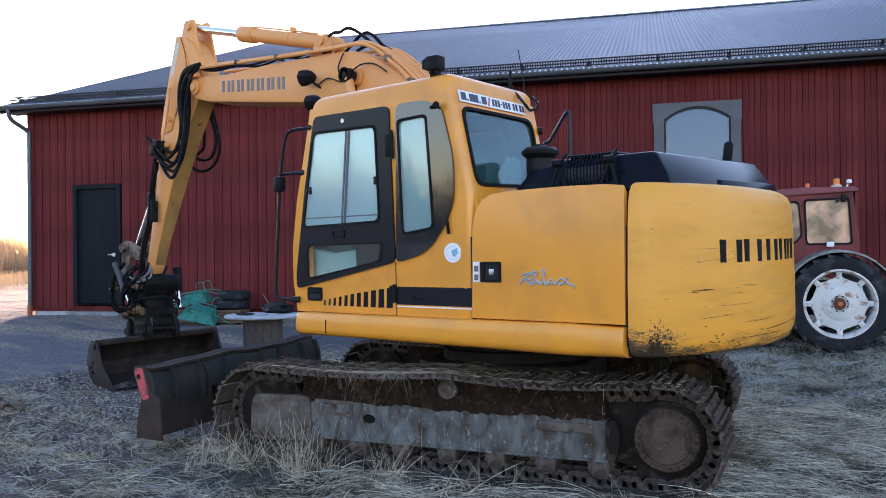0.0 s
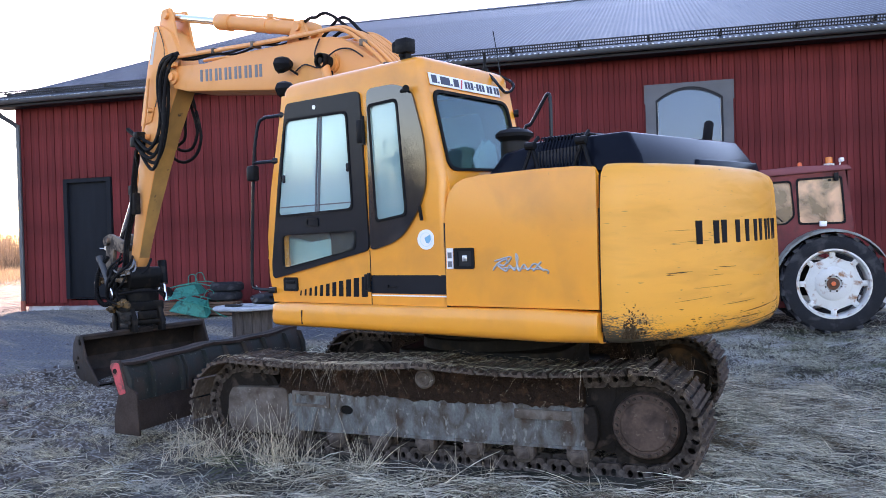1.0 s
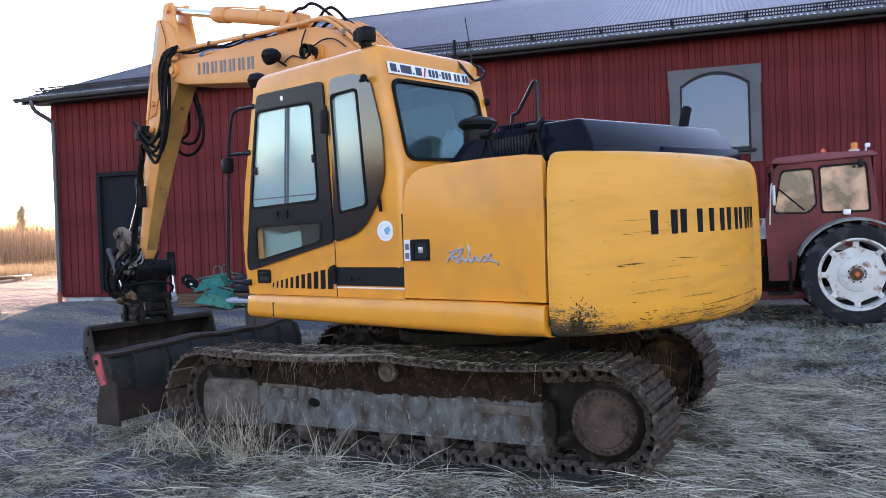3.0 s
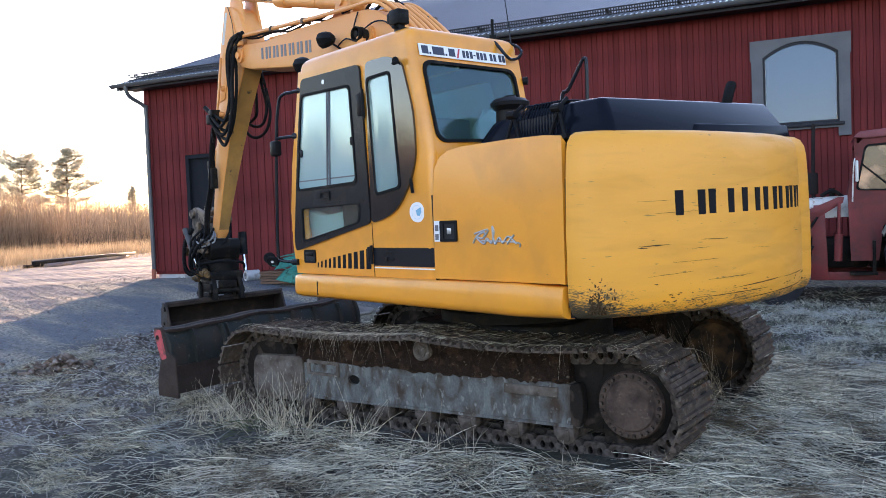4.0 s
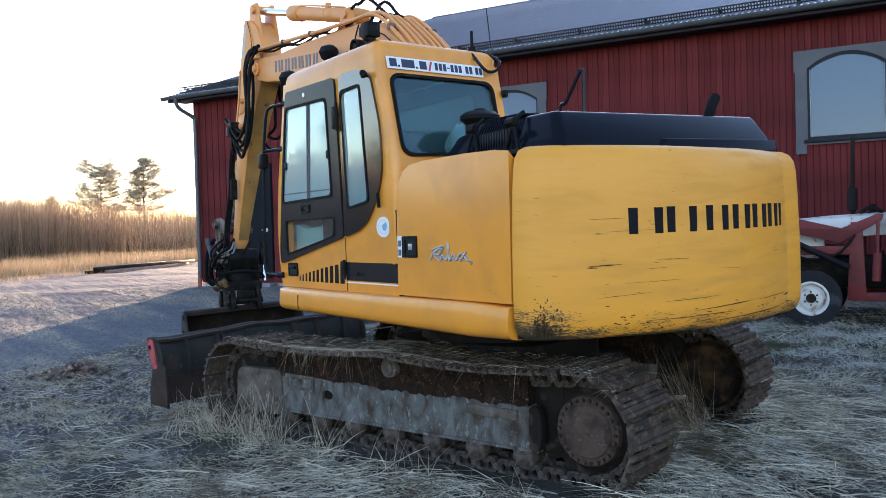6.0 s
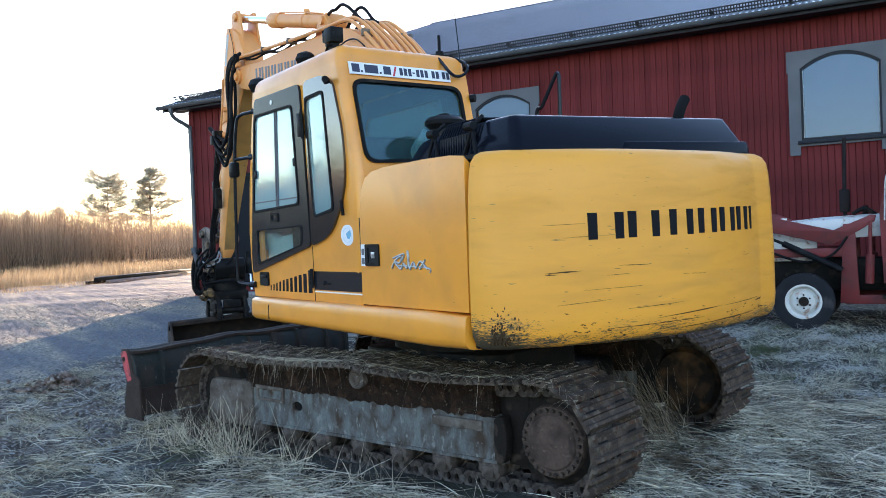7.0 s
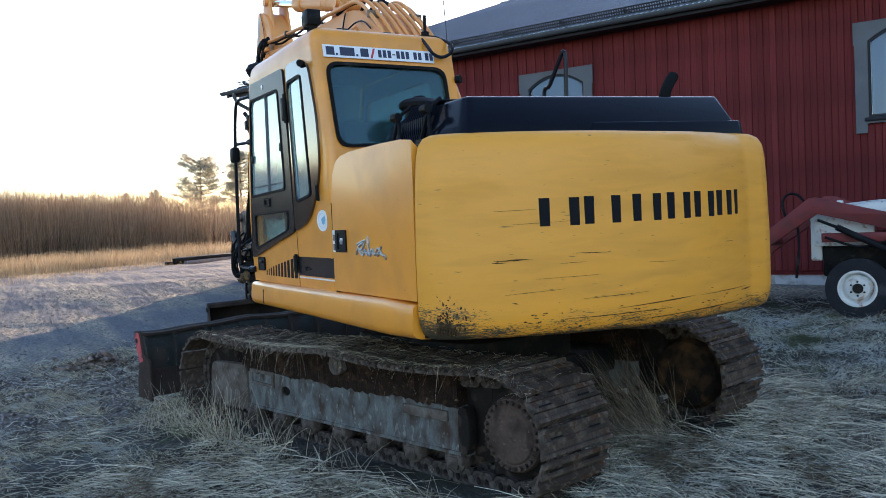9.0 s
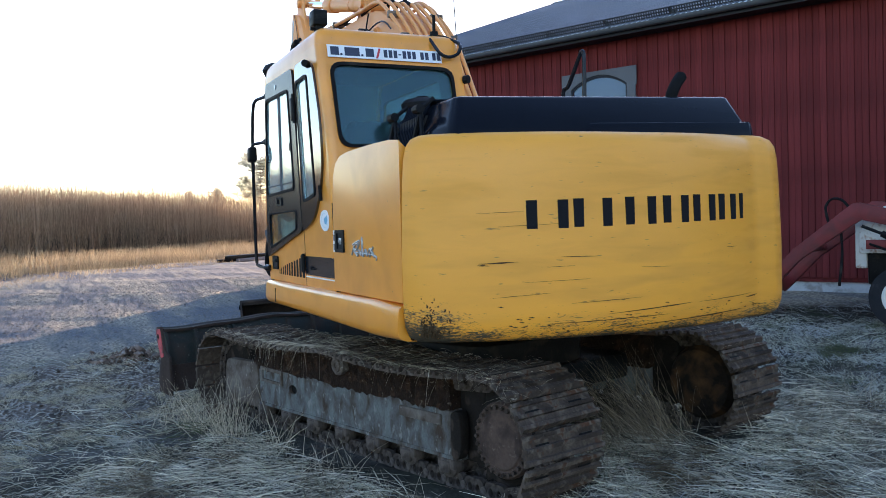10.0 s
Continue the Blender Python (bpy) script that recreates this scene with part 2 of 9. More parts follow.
ROOF = mat("frosted_grey_roof_sheet", (0.032, 0.040, 0.055), 0.34, metal=0.0, var=0.25, scale=0.6, grain=18, bump=0.2,
           dirt=(0.085, 0.10, 0.125), dirt_amount=0.32, dirt_scale=2.2, vague=0.1, dull=0.42, spec=0.12)
FROST_EDGE = mat("frosted_roof_edge", (0.62, 0.66, 0.72), 0.7, var=0.15, bump=0.3, grain=30)
GUTTER = mat("dark_grey_gutter_steel", (0.075, 0.082, 0.092), 0.45, metal=0.2, var=0.15, bump=0.05)
GUARD = mat("black_snow_guard_steel", (0.02, 0.021, 0.024), 0.55, var=0.2, bump=0.1)
# pane and blind carry the blue-grey of the mirrored sky in their colour
BARN_GLASS = glass_mat("window_glass", (0.085, 0.135, 0.20), 0.02, 0.3, 1.42, (0.35, 0.6, 1.0), 0.6)
CURTAIN = mat("grey_blind", (0.06, 0.085, 0.125), 0.9, var=0.15, scale=1.0, bump=0.0)
# tractor and yard
TRACTOR_RED = mat("faded_tractor_red", (0.165, 0.024, 0.025), 0.5, var=0.2, scale=3, bump=0.1, spec=0.3, dirt=(0.10, 0.032, 0.03), dirt_amount=0.3, vague=0.06)
TRACTOR_PINK = mat("sun_bleached_red_roof", (0.21, 0.062, 0.068), 0.6, var=0.15, bump=0.1, spec=0.25)
TRACTOR_WHITE = mat("worn_white_paint", (0.60, 0.595, 0.565), 0.5, var=0.08, scale=4, bump=0.1, dirt=(0.30, 0.15, 0.08), dirt_amount=0.15, dirt_scale=9)
DULL_WHITE = mat("dull_mossy_white_paint", (0.21, 0.215, 0.19), 0.65, var=0.2, scale=4, bump=0.15, dirt=(0.12, 0.10, 0.07), dirt_amount=0.28, dirt_scale=6, vague=0.06)
TYRE = mat("weathered_tyre", (0.020, 0.021, 0.025), 0.75, var=0.3, scale=5, bump=0.3, grain=60, dirt=(0.055, 0.055, 0.058), dirt_amount=0.2)
# pale orange patches on the brown panes are reflections painted into the colour
BROWN_GLASS = mat("brown_papered_cab_pane", (0.055, 0.028, 0.022), 0.25, var=0.4, scale=5, bump=0.02, grain=20, dirt=(0.62, 0.34, 0.21), dirt_amount=0.42, dirt_scale=2.0, coat=0.5, dull=0.5)
GREEN_PAINT = mat("green_barrow_paint", (0.010, 0.185, 0.145), 0.5, var=0.25, scale=5, bump=0.1, spec=0.25, dirt=(0.02, 0.065, 0.052), dirt_amount=0.16)
OLD_WOOD = mat("frosty_weathered_wood", (0.30, 0.28, 0.265), 0.9, var=0.2, scale=4, grain=60, bump=0.5, stretch=(1, 6, 6))
CORE_WOOD = mat("dark_damp_drum_wood", (0.105, 0.088, 0.080), 0.9, var=0.35, scale=6, grain=60, bump=0.5, stretch=(6, 6, 1), piece=0.3)
FROST_WOOD = mat("frosted_drum_top", (0.40, 0.42, 0.45), 0.9, var=0.2, scale=4, grain=50, bump=0.4)
PALLET = mat("brown_pallet_wood", (0.14, 0.085, 0.06), 0.9, var=0.25, bump=0.4, piece=0.2)
# plants
STRAW = mat("dry_winter_grass", (0.55, 0.50, 0.385), 0.9, var=0.4, scale=1.6, grain=20, bump=0.0, piece=0.8, thin=0.25,
            dirt=(0.60, 0.56, 0.49), dirt_amount=0.18, dirt_scale=2.6, second=(0.13, 0.11, 0.072), second_amount=0.32, second_scale=2.4)
LAWN = mat("greenish_winter_lawn", (0.36, 0.35, 0.275), 0.9, var=0.45, scale=1.1, grain=20, bump=0.0, piece=0.65, thin=0.25,
           dirt=(0.48, 0.49, 0.49), dirt_amount=0.36, dirt_scale=2.4, vague=0.04, second=(0.085, 0.10, 0.05), second_amount=0.3, second_scale=1.6)
PALE_STRAW = mat("pale_flattened_stalks", (0.52, 0.475, 0.375), 0.85, var=0.3, scale=2.2, grain=20, bump=0.0, piece=0.8, thin=0.2,
                 dirt=(0.60, 0.56, 0.49), dirt_amount=0.16, dirt_scale=2.2, second=(0.15, 0.115, 0.078), second_amount=0.34, second_scale=2.6)
TURF = mat("frozen_trodden_turf", (0.44, 0.38, 0.27), 0.9, var=0.4, scale=3, grain=20, bump=0.0, piece=0.75, thin=0.2, dirt=(0.46, 0.44, 0.40), dirt_amount=0.3, dirt_scale=3)
TALL_STRAW = mat("tall_dry_grass", (0.47, 0.405, 0.305), 0.9, var=0.25, scale=3, grain=20, bump=0.0, piece=0.5, thin=0.25)
# tall straw with the shade under the machine put into its colour
SHADED_STRAW = mat("brown_bent_stalks", (0.25, 0.20, 0.14), 0.9, var=0.3, scale=3, grain=20, bump=0.0, piece=0.75, thin=0.2)
GOLD_GRASS = mat("golden_field_grass", (0.44, 0.335, 0.205), 0.9, var=0.35, scale=0.6, grain=8, bump=0.0, piece=0.5, thin=0.3)
REED = mat("bare_willow_stems", (0.37, 0.258, 0.165), 0.9, var=0.35, scale=0.3, grain=4, bump=0.0, piece=0.5, thin=0.2)
BARK = mat("pine_bark", (0.13, 0.085, 0.06), 0.9, var=0.3, bump=0.6, grain=20)
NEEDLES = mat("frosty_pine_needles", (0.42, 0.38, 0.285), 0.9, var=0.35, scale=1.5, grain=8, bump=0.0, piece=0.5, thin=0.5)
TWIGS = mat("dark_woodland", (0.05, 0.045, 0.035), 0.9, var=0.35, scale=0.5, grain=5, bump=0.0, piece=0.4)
CLOD = mat("frozen_earth_clods", (0.085, 0.062, 0.048), 0.95, var=0.45, scale=4, grain=40, bump=0.6, dirt=(0.26, 0.24, 0.225), dirt_amount=0.16, dirt_scale=6, piece=0.4)
HEAP = mat("pale_turned_earth", (0.155, 0.105, 0.078), 0.95, var=0.45, scale=6, grain=40, bump=0.5, dirt=(0.30, 0.26, 0.23), dirt_amount=0.2, dirt_scale=9, piece=0.5)
STONE = mat("frosted_gravel_stones", (0.15, 0.142, 0.132), 0.9, var=0.2, scale=8, grain=30, bump=0.0, piece=0.4)
SOOT = mat("sooty_exhaust_steel", (0.008, 0.008, 0.0085), 0.85, var=0.3, bump=0.2, spec=0.1)

# ---- mesh helpers ----
from mathutils.geometry import tessellate_polygon

YAW = radians(15.5)
UNDER = Matrix.Rotation(YAW, 4, "Z")


def thing(name, label, category, group="", at=(0, 0, 0), turn=0.0):
    ob = new(name)
    ob.matrix_world = pose(*at, 0, 0, turn)
    return tagged(ob, label, category, group)


def part(name, bm, material, parent=None, label="", m=None, sharp=35):
    if m is not None:
        bm.transform(m)
    me = bpy.data.meshes.new(name)
    bm.normal_update()
    bm.to_mesh(me)
    bm.free()
    me.materials.append(material)
    for p in me.polygons:
        p.use_smooth = True
    me.set_sharp_from_angle(angle=radians(sharp))
    ob = new(name, me)
    if parent is not None:
        ob.parent = parent
    if label:
        ob["label"] = label
    return ob


def twin(ob, m, name=None):
    """Another object on the same mesh, under the same parent."""
    o = new(name or ob.name.split(".")[0], ob.data)
    o.parent = ob.parent
    o.matrix_local = m
    return o


def joined(*bms):
    out = bmesh.new()
    for b in bms:
        me = bpy.data.meshes.new("tmp")
        b.to_mesh(me)
        b.free()
        out.from_mesh(me)
        bpy.data.meshes.remove(me)
    return out


def soften(bm, w, seg=2, angle=30):
    bm.normal_update()
    es = [e for e in bm.edges if len(e.link_faces) == 2 and e.calc_face_angle(0) > radians(angle)]
    if es and w > 0:
        bmesh.ops.bevel(bm, geom=es, offset=w, segments=seg, affect="EDGES", profile=0.5, clamp_overlap=True)
    return bm


def box(x0, x1, y0, y1, z0, z1, bev=0.0, seg=2):
    bm = bmesh.new()
    bmesh.ops.create_cube(bm, size=1)
    bm.transform(Matrix.Translation(((x0 + x1) / 2, (y0 + y1) / 2, (z0 + z1) / 2)) @ Matrix.Diagonal((abs(x1 - x0), abs(y1 - y0), abs(z1 - z0), 1)))
    return soften(bm, bev, seg)


def prism(pts, d0, d1, axis="y", bev=0.0, seg=2):
    """A polygon extruded: axis y: points are (x, z); axis z: (x, y); axis x: (y, z)."""
    put = {"y": lambda a, b, d: (a, d, b), "z": lambda a, b, d: (a, b, d), "x": lambda a, b, d: (d, a, b)}[axis]
    bm = bmesh.new()
    lo = [bm.verts.new(put(a, b, d0)) for a, b in pts]
    hi = [bm.verts.new(put(a, b, d1)) for a, b in pts]
    bm.faces.new(lo)
    bm.faces.new(hi)
    for i in range(len(pts)):
        j = (i + 1) % len(pts)
        bm.faces.new((lo[i], lo[j], hi[j], hi[i]))
    bmesh.ops.recalc_face_normals(bm, faces=bm.faces)
    return soften(bm, bev, seg)


def plate(outer, holes, d0, d1, axis="y"):
    """A flat plate with holes through it, from depth d0 to d1."""
    put = {"y": lambda a, b, d: (a, d, b), "z": lambda a, b, d: (a, b, d), "x": lambda a, b, d: (d, a, b)}[axis]
    loops = [list(outer)] + [list(h) for h in holes]
    tris = tessellate_polygon([[Vector((a, b, 0)) for a, b in lp] for lp in loops])
    flat = [p for lp in loops for p in lp]
    bm = bmesh.new()
    lo = [bm.verts.new(put(a, b, d0)) for a, b in flat]
    hi = [bm.verts.new(put(a, b, d1)) for a, b in flat]
    for t in tris:
        for vs in (lo, hi):
            try:
                bm.faces.new([vs[k] for k in t])
            except ValueError:
                pass
    k = 0
    for lp in loops:
        for i in range(len(lp)):
            a, b = k + i, k + (i + 1) % len(lp)
            bm.faces.new((lo[a], lo[b], hi[b], hi[a]))
        k += len(lp)
    bmesh.ops.recalc_face_normals(bm, faces=bm.faces)
    return bm


def rounded(pts, r, seg=4):
    """The polygon with each corner rounded."""
    out = []
    n = len(pts)
    for i in range(n):
        p, a, b = Vector(pts[i]), Vector(pts[i - 1]), Vector(pts[(i + 1) % n])
        q = min(r, (a - p).length * 0.45, (b - p).length * 0.45)
        s, e = p + (a - p).normalized() * q, p + (b - p).normalized() * q
        for k in range(seg + 1):
            t = k / seg
            out.append(tuple(s * (1 - t) ** 2 + p * 2 * t * (1 - t) + e * t * t))
    return out


def inset(pts, w):
    """The polygon shrunk about its centre by about w on each side."""
    cx, cy = sum(p[0] for p in pts) / len(pts), sum(p[1] for p in pts) / len(pts)
    hx, hy = max(abs(p[0] - cx) for p in pts), max(abs(p[1] - cy) for p in pts)
    return [(cx + (x - cx) * (1 - w / hx), cy + (y - cy) * (1 - w / hy)) for x, y in pts]


def rod(p0, p1, r, r1=None, seg=14, bev=0.0):
    p0, p1 = Vector(p0), Vector(p1)
    bm = bmesh.new()
    d = p1 - p0
    bmesh.ops.create_cone(bm, cap_ends=True, segments=seg, radius1=r, radius2=r if r1 is None else r1, depth=d.length)
    if bev:
        es = [e for e in bm.edges if abs(e.verts[0].co.z - e.verts[1].co.z) < 1e-6]
        bmesh.ops.bevel(bm, geom=es, offset=bev, segments=2, affect="EDGES", profile=0.5, clamp_overlap=True)
    bm.transform(Matrix.Translation((p0 + p1) / 2) @ d.to_track_quat("Z", "Y").to_matrix().to_4x4())
    return bm


def spline(pts, sub=6):
    pts = [Vector(p) for p in pts]
    if len(pts) < 3:
        return pts
    out = []
    for i in range(len(pts) - 1):
        p0, p1, p2, p3 = pts[max(i - 1, 0)], pts[i], pts[i + 1], pts[min(i + 2, len(pts) - 1)]
        for k in range(sub):
            t = k / sub
            out.append(0.5 * (2 * p1 + (p2 - p0) * t + (2 * p0 - 5 * p1 + 4 * p2 - p3) * t * t + (3 * p1 - p0 - 3 * p2 + p3) * t ** 3))
    return out + [pts[-1]]


def tube(pts, r, seg=8, smooth=True, sub=6):
    pts = spline(pts, sub) if smooth else [Vector(p) for p in pts]
    bm = bmesh.new()
    rings = []
    up = Vector((0.13, 0.21, 0.97))
    for i, p in enumerate(pts):
        d = (pts[min(i + 1, len(pts) - 1)] - pts[max(i - 1, 0)]).normalized()
        a = d.cross(up)
        if a.length < 0.05:
            a = d.cross(Vector((1, 0, 0)))
        a.normalize()
        b = d.cross(a).normalized()
        rings.append([bm.verts.new(p + (a * math.cos(6.28318 * k / seg) + b * math.sin(6.28318 * k / seg)) * r) for k in range(seg)])
    for q, s in zip(rings, rings[1:]):
        for k in range(seg):
            bm.faces.new((q[k], q[(k + 1) % seg], s[(k + 1) % seg], s[k]))
    bm.faces.new(rings[0])
    bm.faces.new(rings[-1])
    bmesh.ops.recalc_face_normals(bm, faces=bm.faces)
    return bm


def lathe(profile, seg=32, m=None, caps=True):
    """Rings of (radius, height) about z; m places them."""
    bm = bmesh.new()
    rings = []
    for r, z in profile:
        rings.append([bm.verts.new((r * math.cos(2 * math.pi * k / seg), r * math.sin(2 * math.pi * k / seg), z)) for k in range(seg)])
    for a, b in zip(rings, rings[1:]):
        for k in range(seg):
            bm.faces.new((a[k], a[(k + 1) % seg], b[(k + 1) % seg], b[k]))
    for end in (rings[0], rings[-1]):
        if caps and (end[0].co - end[seg // 2].co).length > 1e-4:
            bm.faces.new(end)
    bmesh.ops.remove_doubles(bm, verts=bm.verts, dist=1e-5)
    bmesh.ops.recalc_face_normals(bm, faces=bm.faces)
    if m is not None:
        bm.transform(m)
    return bm


def loft(rings, caps=True):
    """Rings of points, joined one to the next."""
    bm = bmesh.new()
    vs = [[bm.verts.new(p) for p in r] for r in rings]
    n = len(vs[0])
    for a, b in zip(vs, vs[1:]):
        for k in range(n):
            bm.faces.new((a[k], a[(k + 1) % n], b[(k + 1) % n], b[k]))
    if caps:
        bm.faces.new(vs[0])
        bm.faces.new(vs[-1])
    bmesh.ops.recalc_face_normals(bm, faces=bm.faces)
    return bm


def quads(name, verts, faces, material, parent=None, kind="", label="", smooth=False):
    """A mesh straight from arrays, for very many small pieces."""
    me = bpy.data.meshes.new(name)
    me.vertices.add(len(verts))
    me.vertices.foreach_set("co", np.asarray(verts, np.float32).ravel())
    faces = np.asarray(faces, np.int32)
    me.loops.add(faces.size)
    me.loops.foreach_set("vertex_index", faces.ravel())
    me.polygons.add(len(faces))
    me.polygons.foreach_set("loop_start", np.arange(0, faces.size, faces.shape[1], dtype=np.int32))
    me.update(calc_edges=True)
    me.validate()
    me.materials.append(material)
    if smooth:
        for p in me.polygons:
            p.use_smooth = True
    ob = new(name, me)
    if parent is not None:
        ob.parent = parent
    return tagged(ob, label, kind=kind)


def blades(base, lean, length, width, seed, droop=0.5, seg=3):
    """Ribbons like grass blades: base points (n,3), lean directions (n,3, unit), lengths (n,), widths (n,)."""
    rg = np.random.RandomState(seed)
    n = len(base)
    side = np.cross(lean, rg.normal(size=(n, 3)))
    side /= np.linalg.norm(side, axis=1, keepdims=True) + 1e-9
    out = []
    for k in range(seg + 1):
        t = k / seg
        c = base + lean * (length * t)[:, None]
        c[:, 2] -= droop * length * t * t * (0.4 + 0.6 * np.abs(np.hypot(lean[:, 0], lean[:, 1])))
        w = (width * (1 - 0.75 * t) / 2)[:, None]
        out += [c - side * w, c + side * w]
    v = np.stack(out, 1)
    f = np.array([[2 * k, 2 * k + 1, 2 * k + 3, 2 * k + 2] for k in range(seg)])
    faces = (np.arange(n)[:, None, None] * (2 * seg + 2) + f[None]).reshape(-1, 4)
    return v.reshape(-1, 3), faces

# ---- ground ----
def rise(x, y):
    """The yard climbs gently towards the barn."""
    s = 0.63 * x - 0.77 * y
    return 0.033 * np.clip(s, 0, 13.0)


def barn_distance(x, y):
    """How far a place lies in front of the barn's wall."""
    return -0.4315 * (x - 15.95) + 0.902 * (y + 3.16)


def zones(x, y):
    """Bare earth and gravel shares, 0 to 1, at a place of the yard."""
    wob = 0.5 * np.sin(1.1 * x + 0.7 * y) + 0.35 * np.sin(2.3 * y - 1.7 * x + 1.0) + 0.2 * np.sin(4.1 * x + 3.3 * y)
    edge = np.interp(y, (-30, -9, -7, -4, -2, -1, 0, 1, 2, 4, 5, 8, 30), (2.0, 2.4, 3.0, 4.0, 5.0, 5.8, 6.9, 6.9, 6.2, 4.7, 4.0, 2.0, -14.0))
    gravel = np.clip((x - edge + 0.35 * wob) / 0.8, 0, 1)
    earth = np.clip((x + 0.35 * y - 1.9 + 0.6 * wob) / 1.7, 0, 1) * (1 - gravel) * np.clip((y + 1.5) / 1.5, 0, 1)
    # a strip of gravel runs along the barn's wall
    out = barn_distance(x, y)
    gravel = np.maximum(gravel, np.clip((1.15 + 0.2 * wob - out) / 0.4, 0, 1))
    return earth * (1 - gravel), gravel


NOISE_TABLES = {}


def value_noise(x, y, seed):
    """Smooth noise, 0 to 1, one cell to the unit."""
    if seed not in NOISE_TABLES:
        NOISE_TABLES[seed] = np.random.RandomState(seed).uniform(size=(256, 256))
    table = NOISE_TABLES[seed]
    x, y = np.asarray(x, float), np.asarray(y, float)
    i, j = np.floor(x).astype(int), np.floor(y).astype(int)
    u, v = x - i, y - j
    u, v = u * u * (3 - 2 * u), v * v * (3 - 2 * v)
    a, b = table[i % 256, j % 256], table[(i + 1) % 256, j % 256]
    c, d = table[i % 256, (j + 1) % 256], table[(i + 1) % 256, (j + 1) % 256]
    return (a * (1 - u) + b * u) * (1 - v) + (c * (1 - u) + d * u) * v


def rough(x, y, size, seed):
    """Three octaves of noise about zero; size is the widest lump in metres."""
    out = 0.0
    for k, w in enumerate((0.55, 0.3, 0.15)):
        c, q = math.cos(0.7 + k), math.sin(0.7 + k)
        f0 = 2 ** k / size
        out = out + w * (value_noise((c * x - q * y) * f0 + 31.7, (q * x + c * y) * f0 + 17.3, seed + k) - 0.5)
    return 2 * out


def heights(x, y):
    earth, gravel = zones(x, y)
    near = np.exp(-((x / 30.0) ** 2 + (y / 30.0) ** 2))
    grass = 1 - np.clip(earth + gravel, 0, 1)
    clod = np.abs(rough(x, y, 0.26, 64))
    # low swells that the sun rakes
    along_, across = 0.65 * x + 0.76 * y, 0.76 * x - 0.65 * y
    ridge = rough(0.3 * along_, 1.5 * across, 2.4, 71)
    f0, l0 = x * math.cos(YAW) + y * math.sin(YAW), -x * math.sin(YAW) + y * math.cos(YAW)
    berm = 0.06 * np.clip(1.5 - np.hypot(np.clip(np.abs(f0 - 0.1) - 1.6, 0, None), np.clip(np.abs(l0) - 1.1, 0, None)) / 0.6, 0, 1)
    return (rise(x, y) + berm + near * (0.055 * rough(x, y, 0.9, 61) * (grass + earth) + earth * (0.10 * (0.35 - clod) + 0.03 * rough(x, y, 0.12, 67)))
            + gravel * np.exp(-((x / 45.0) ** 2 + (y / 35.0) ** 2)) * (0.075 * ridge + 0.012 * rough(x, y, 0.5, 75)))


def axis_steps(lo, hi, step, far):
    mid = np.arange(lo, hi + step, step)
    out, d = [], step
    a = hi
    while a < far:
        d *= 1.22
        a += d
        out.append(a)
    back = [lo - (o - hi) for o in out]
    return np.array(back[::-1] + list(mid) + out)


gx, gy = axis_steps(-6.0, 26.0, 0.075, 1600.0), axis_steps(-10.0, 9.0, 0.075, 1600.0)
mx, my = np.meshgrid(gx, gy, indexing="ij")
mz = heights(mx, my)
jit = np.random.RandomState(3)
earth_m, gravel_m = zones(mx, my)
mz += jit.normal(size=mz.shape) * (0.005 + 0.008 * earth_m - 0.0042 * gravel_m) * np.exp(-((mx / 26.0) ** 2 + (my / 22.0) ** 2))
na, nb = mx.shape
idx = np.arange(na * nb).reshape(na, nb)
g_faces = np.stack([idx[:-1, :-1], idx[1:, :-1], idx[1:, 1:], idx[:-1, 1:]], -1).reshape(-1, 4)


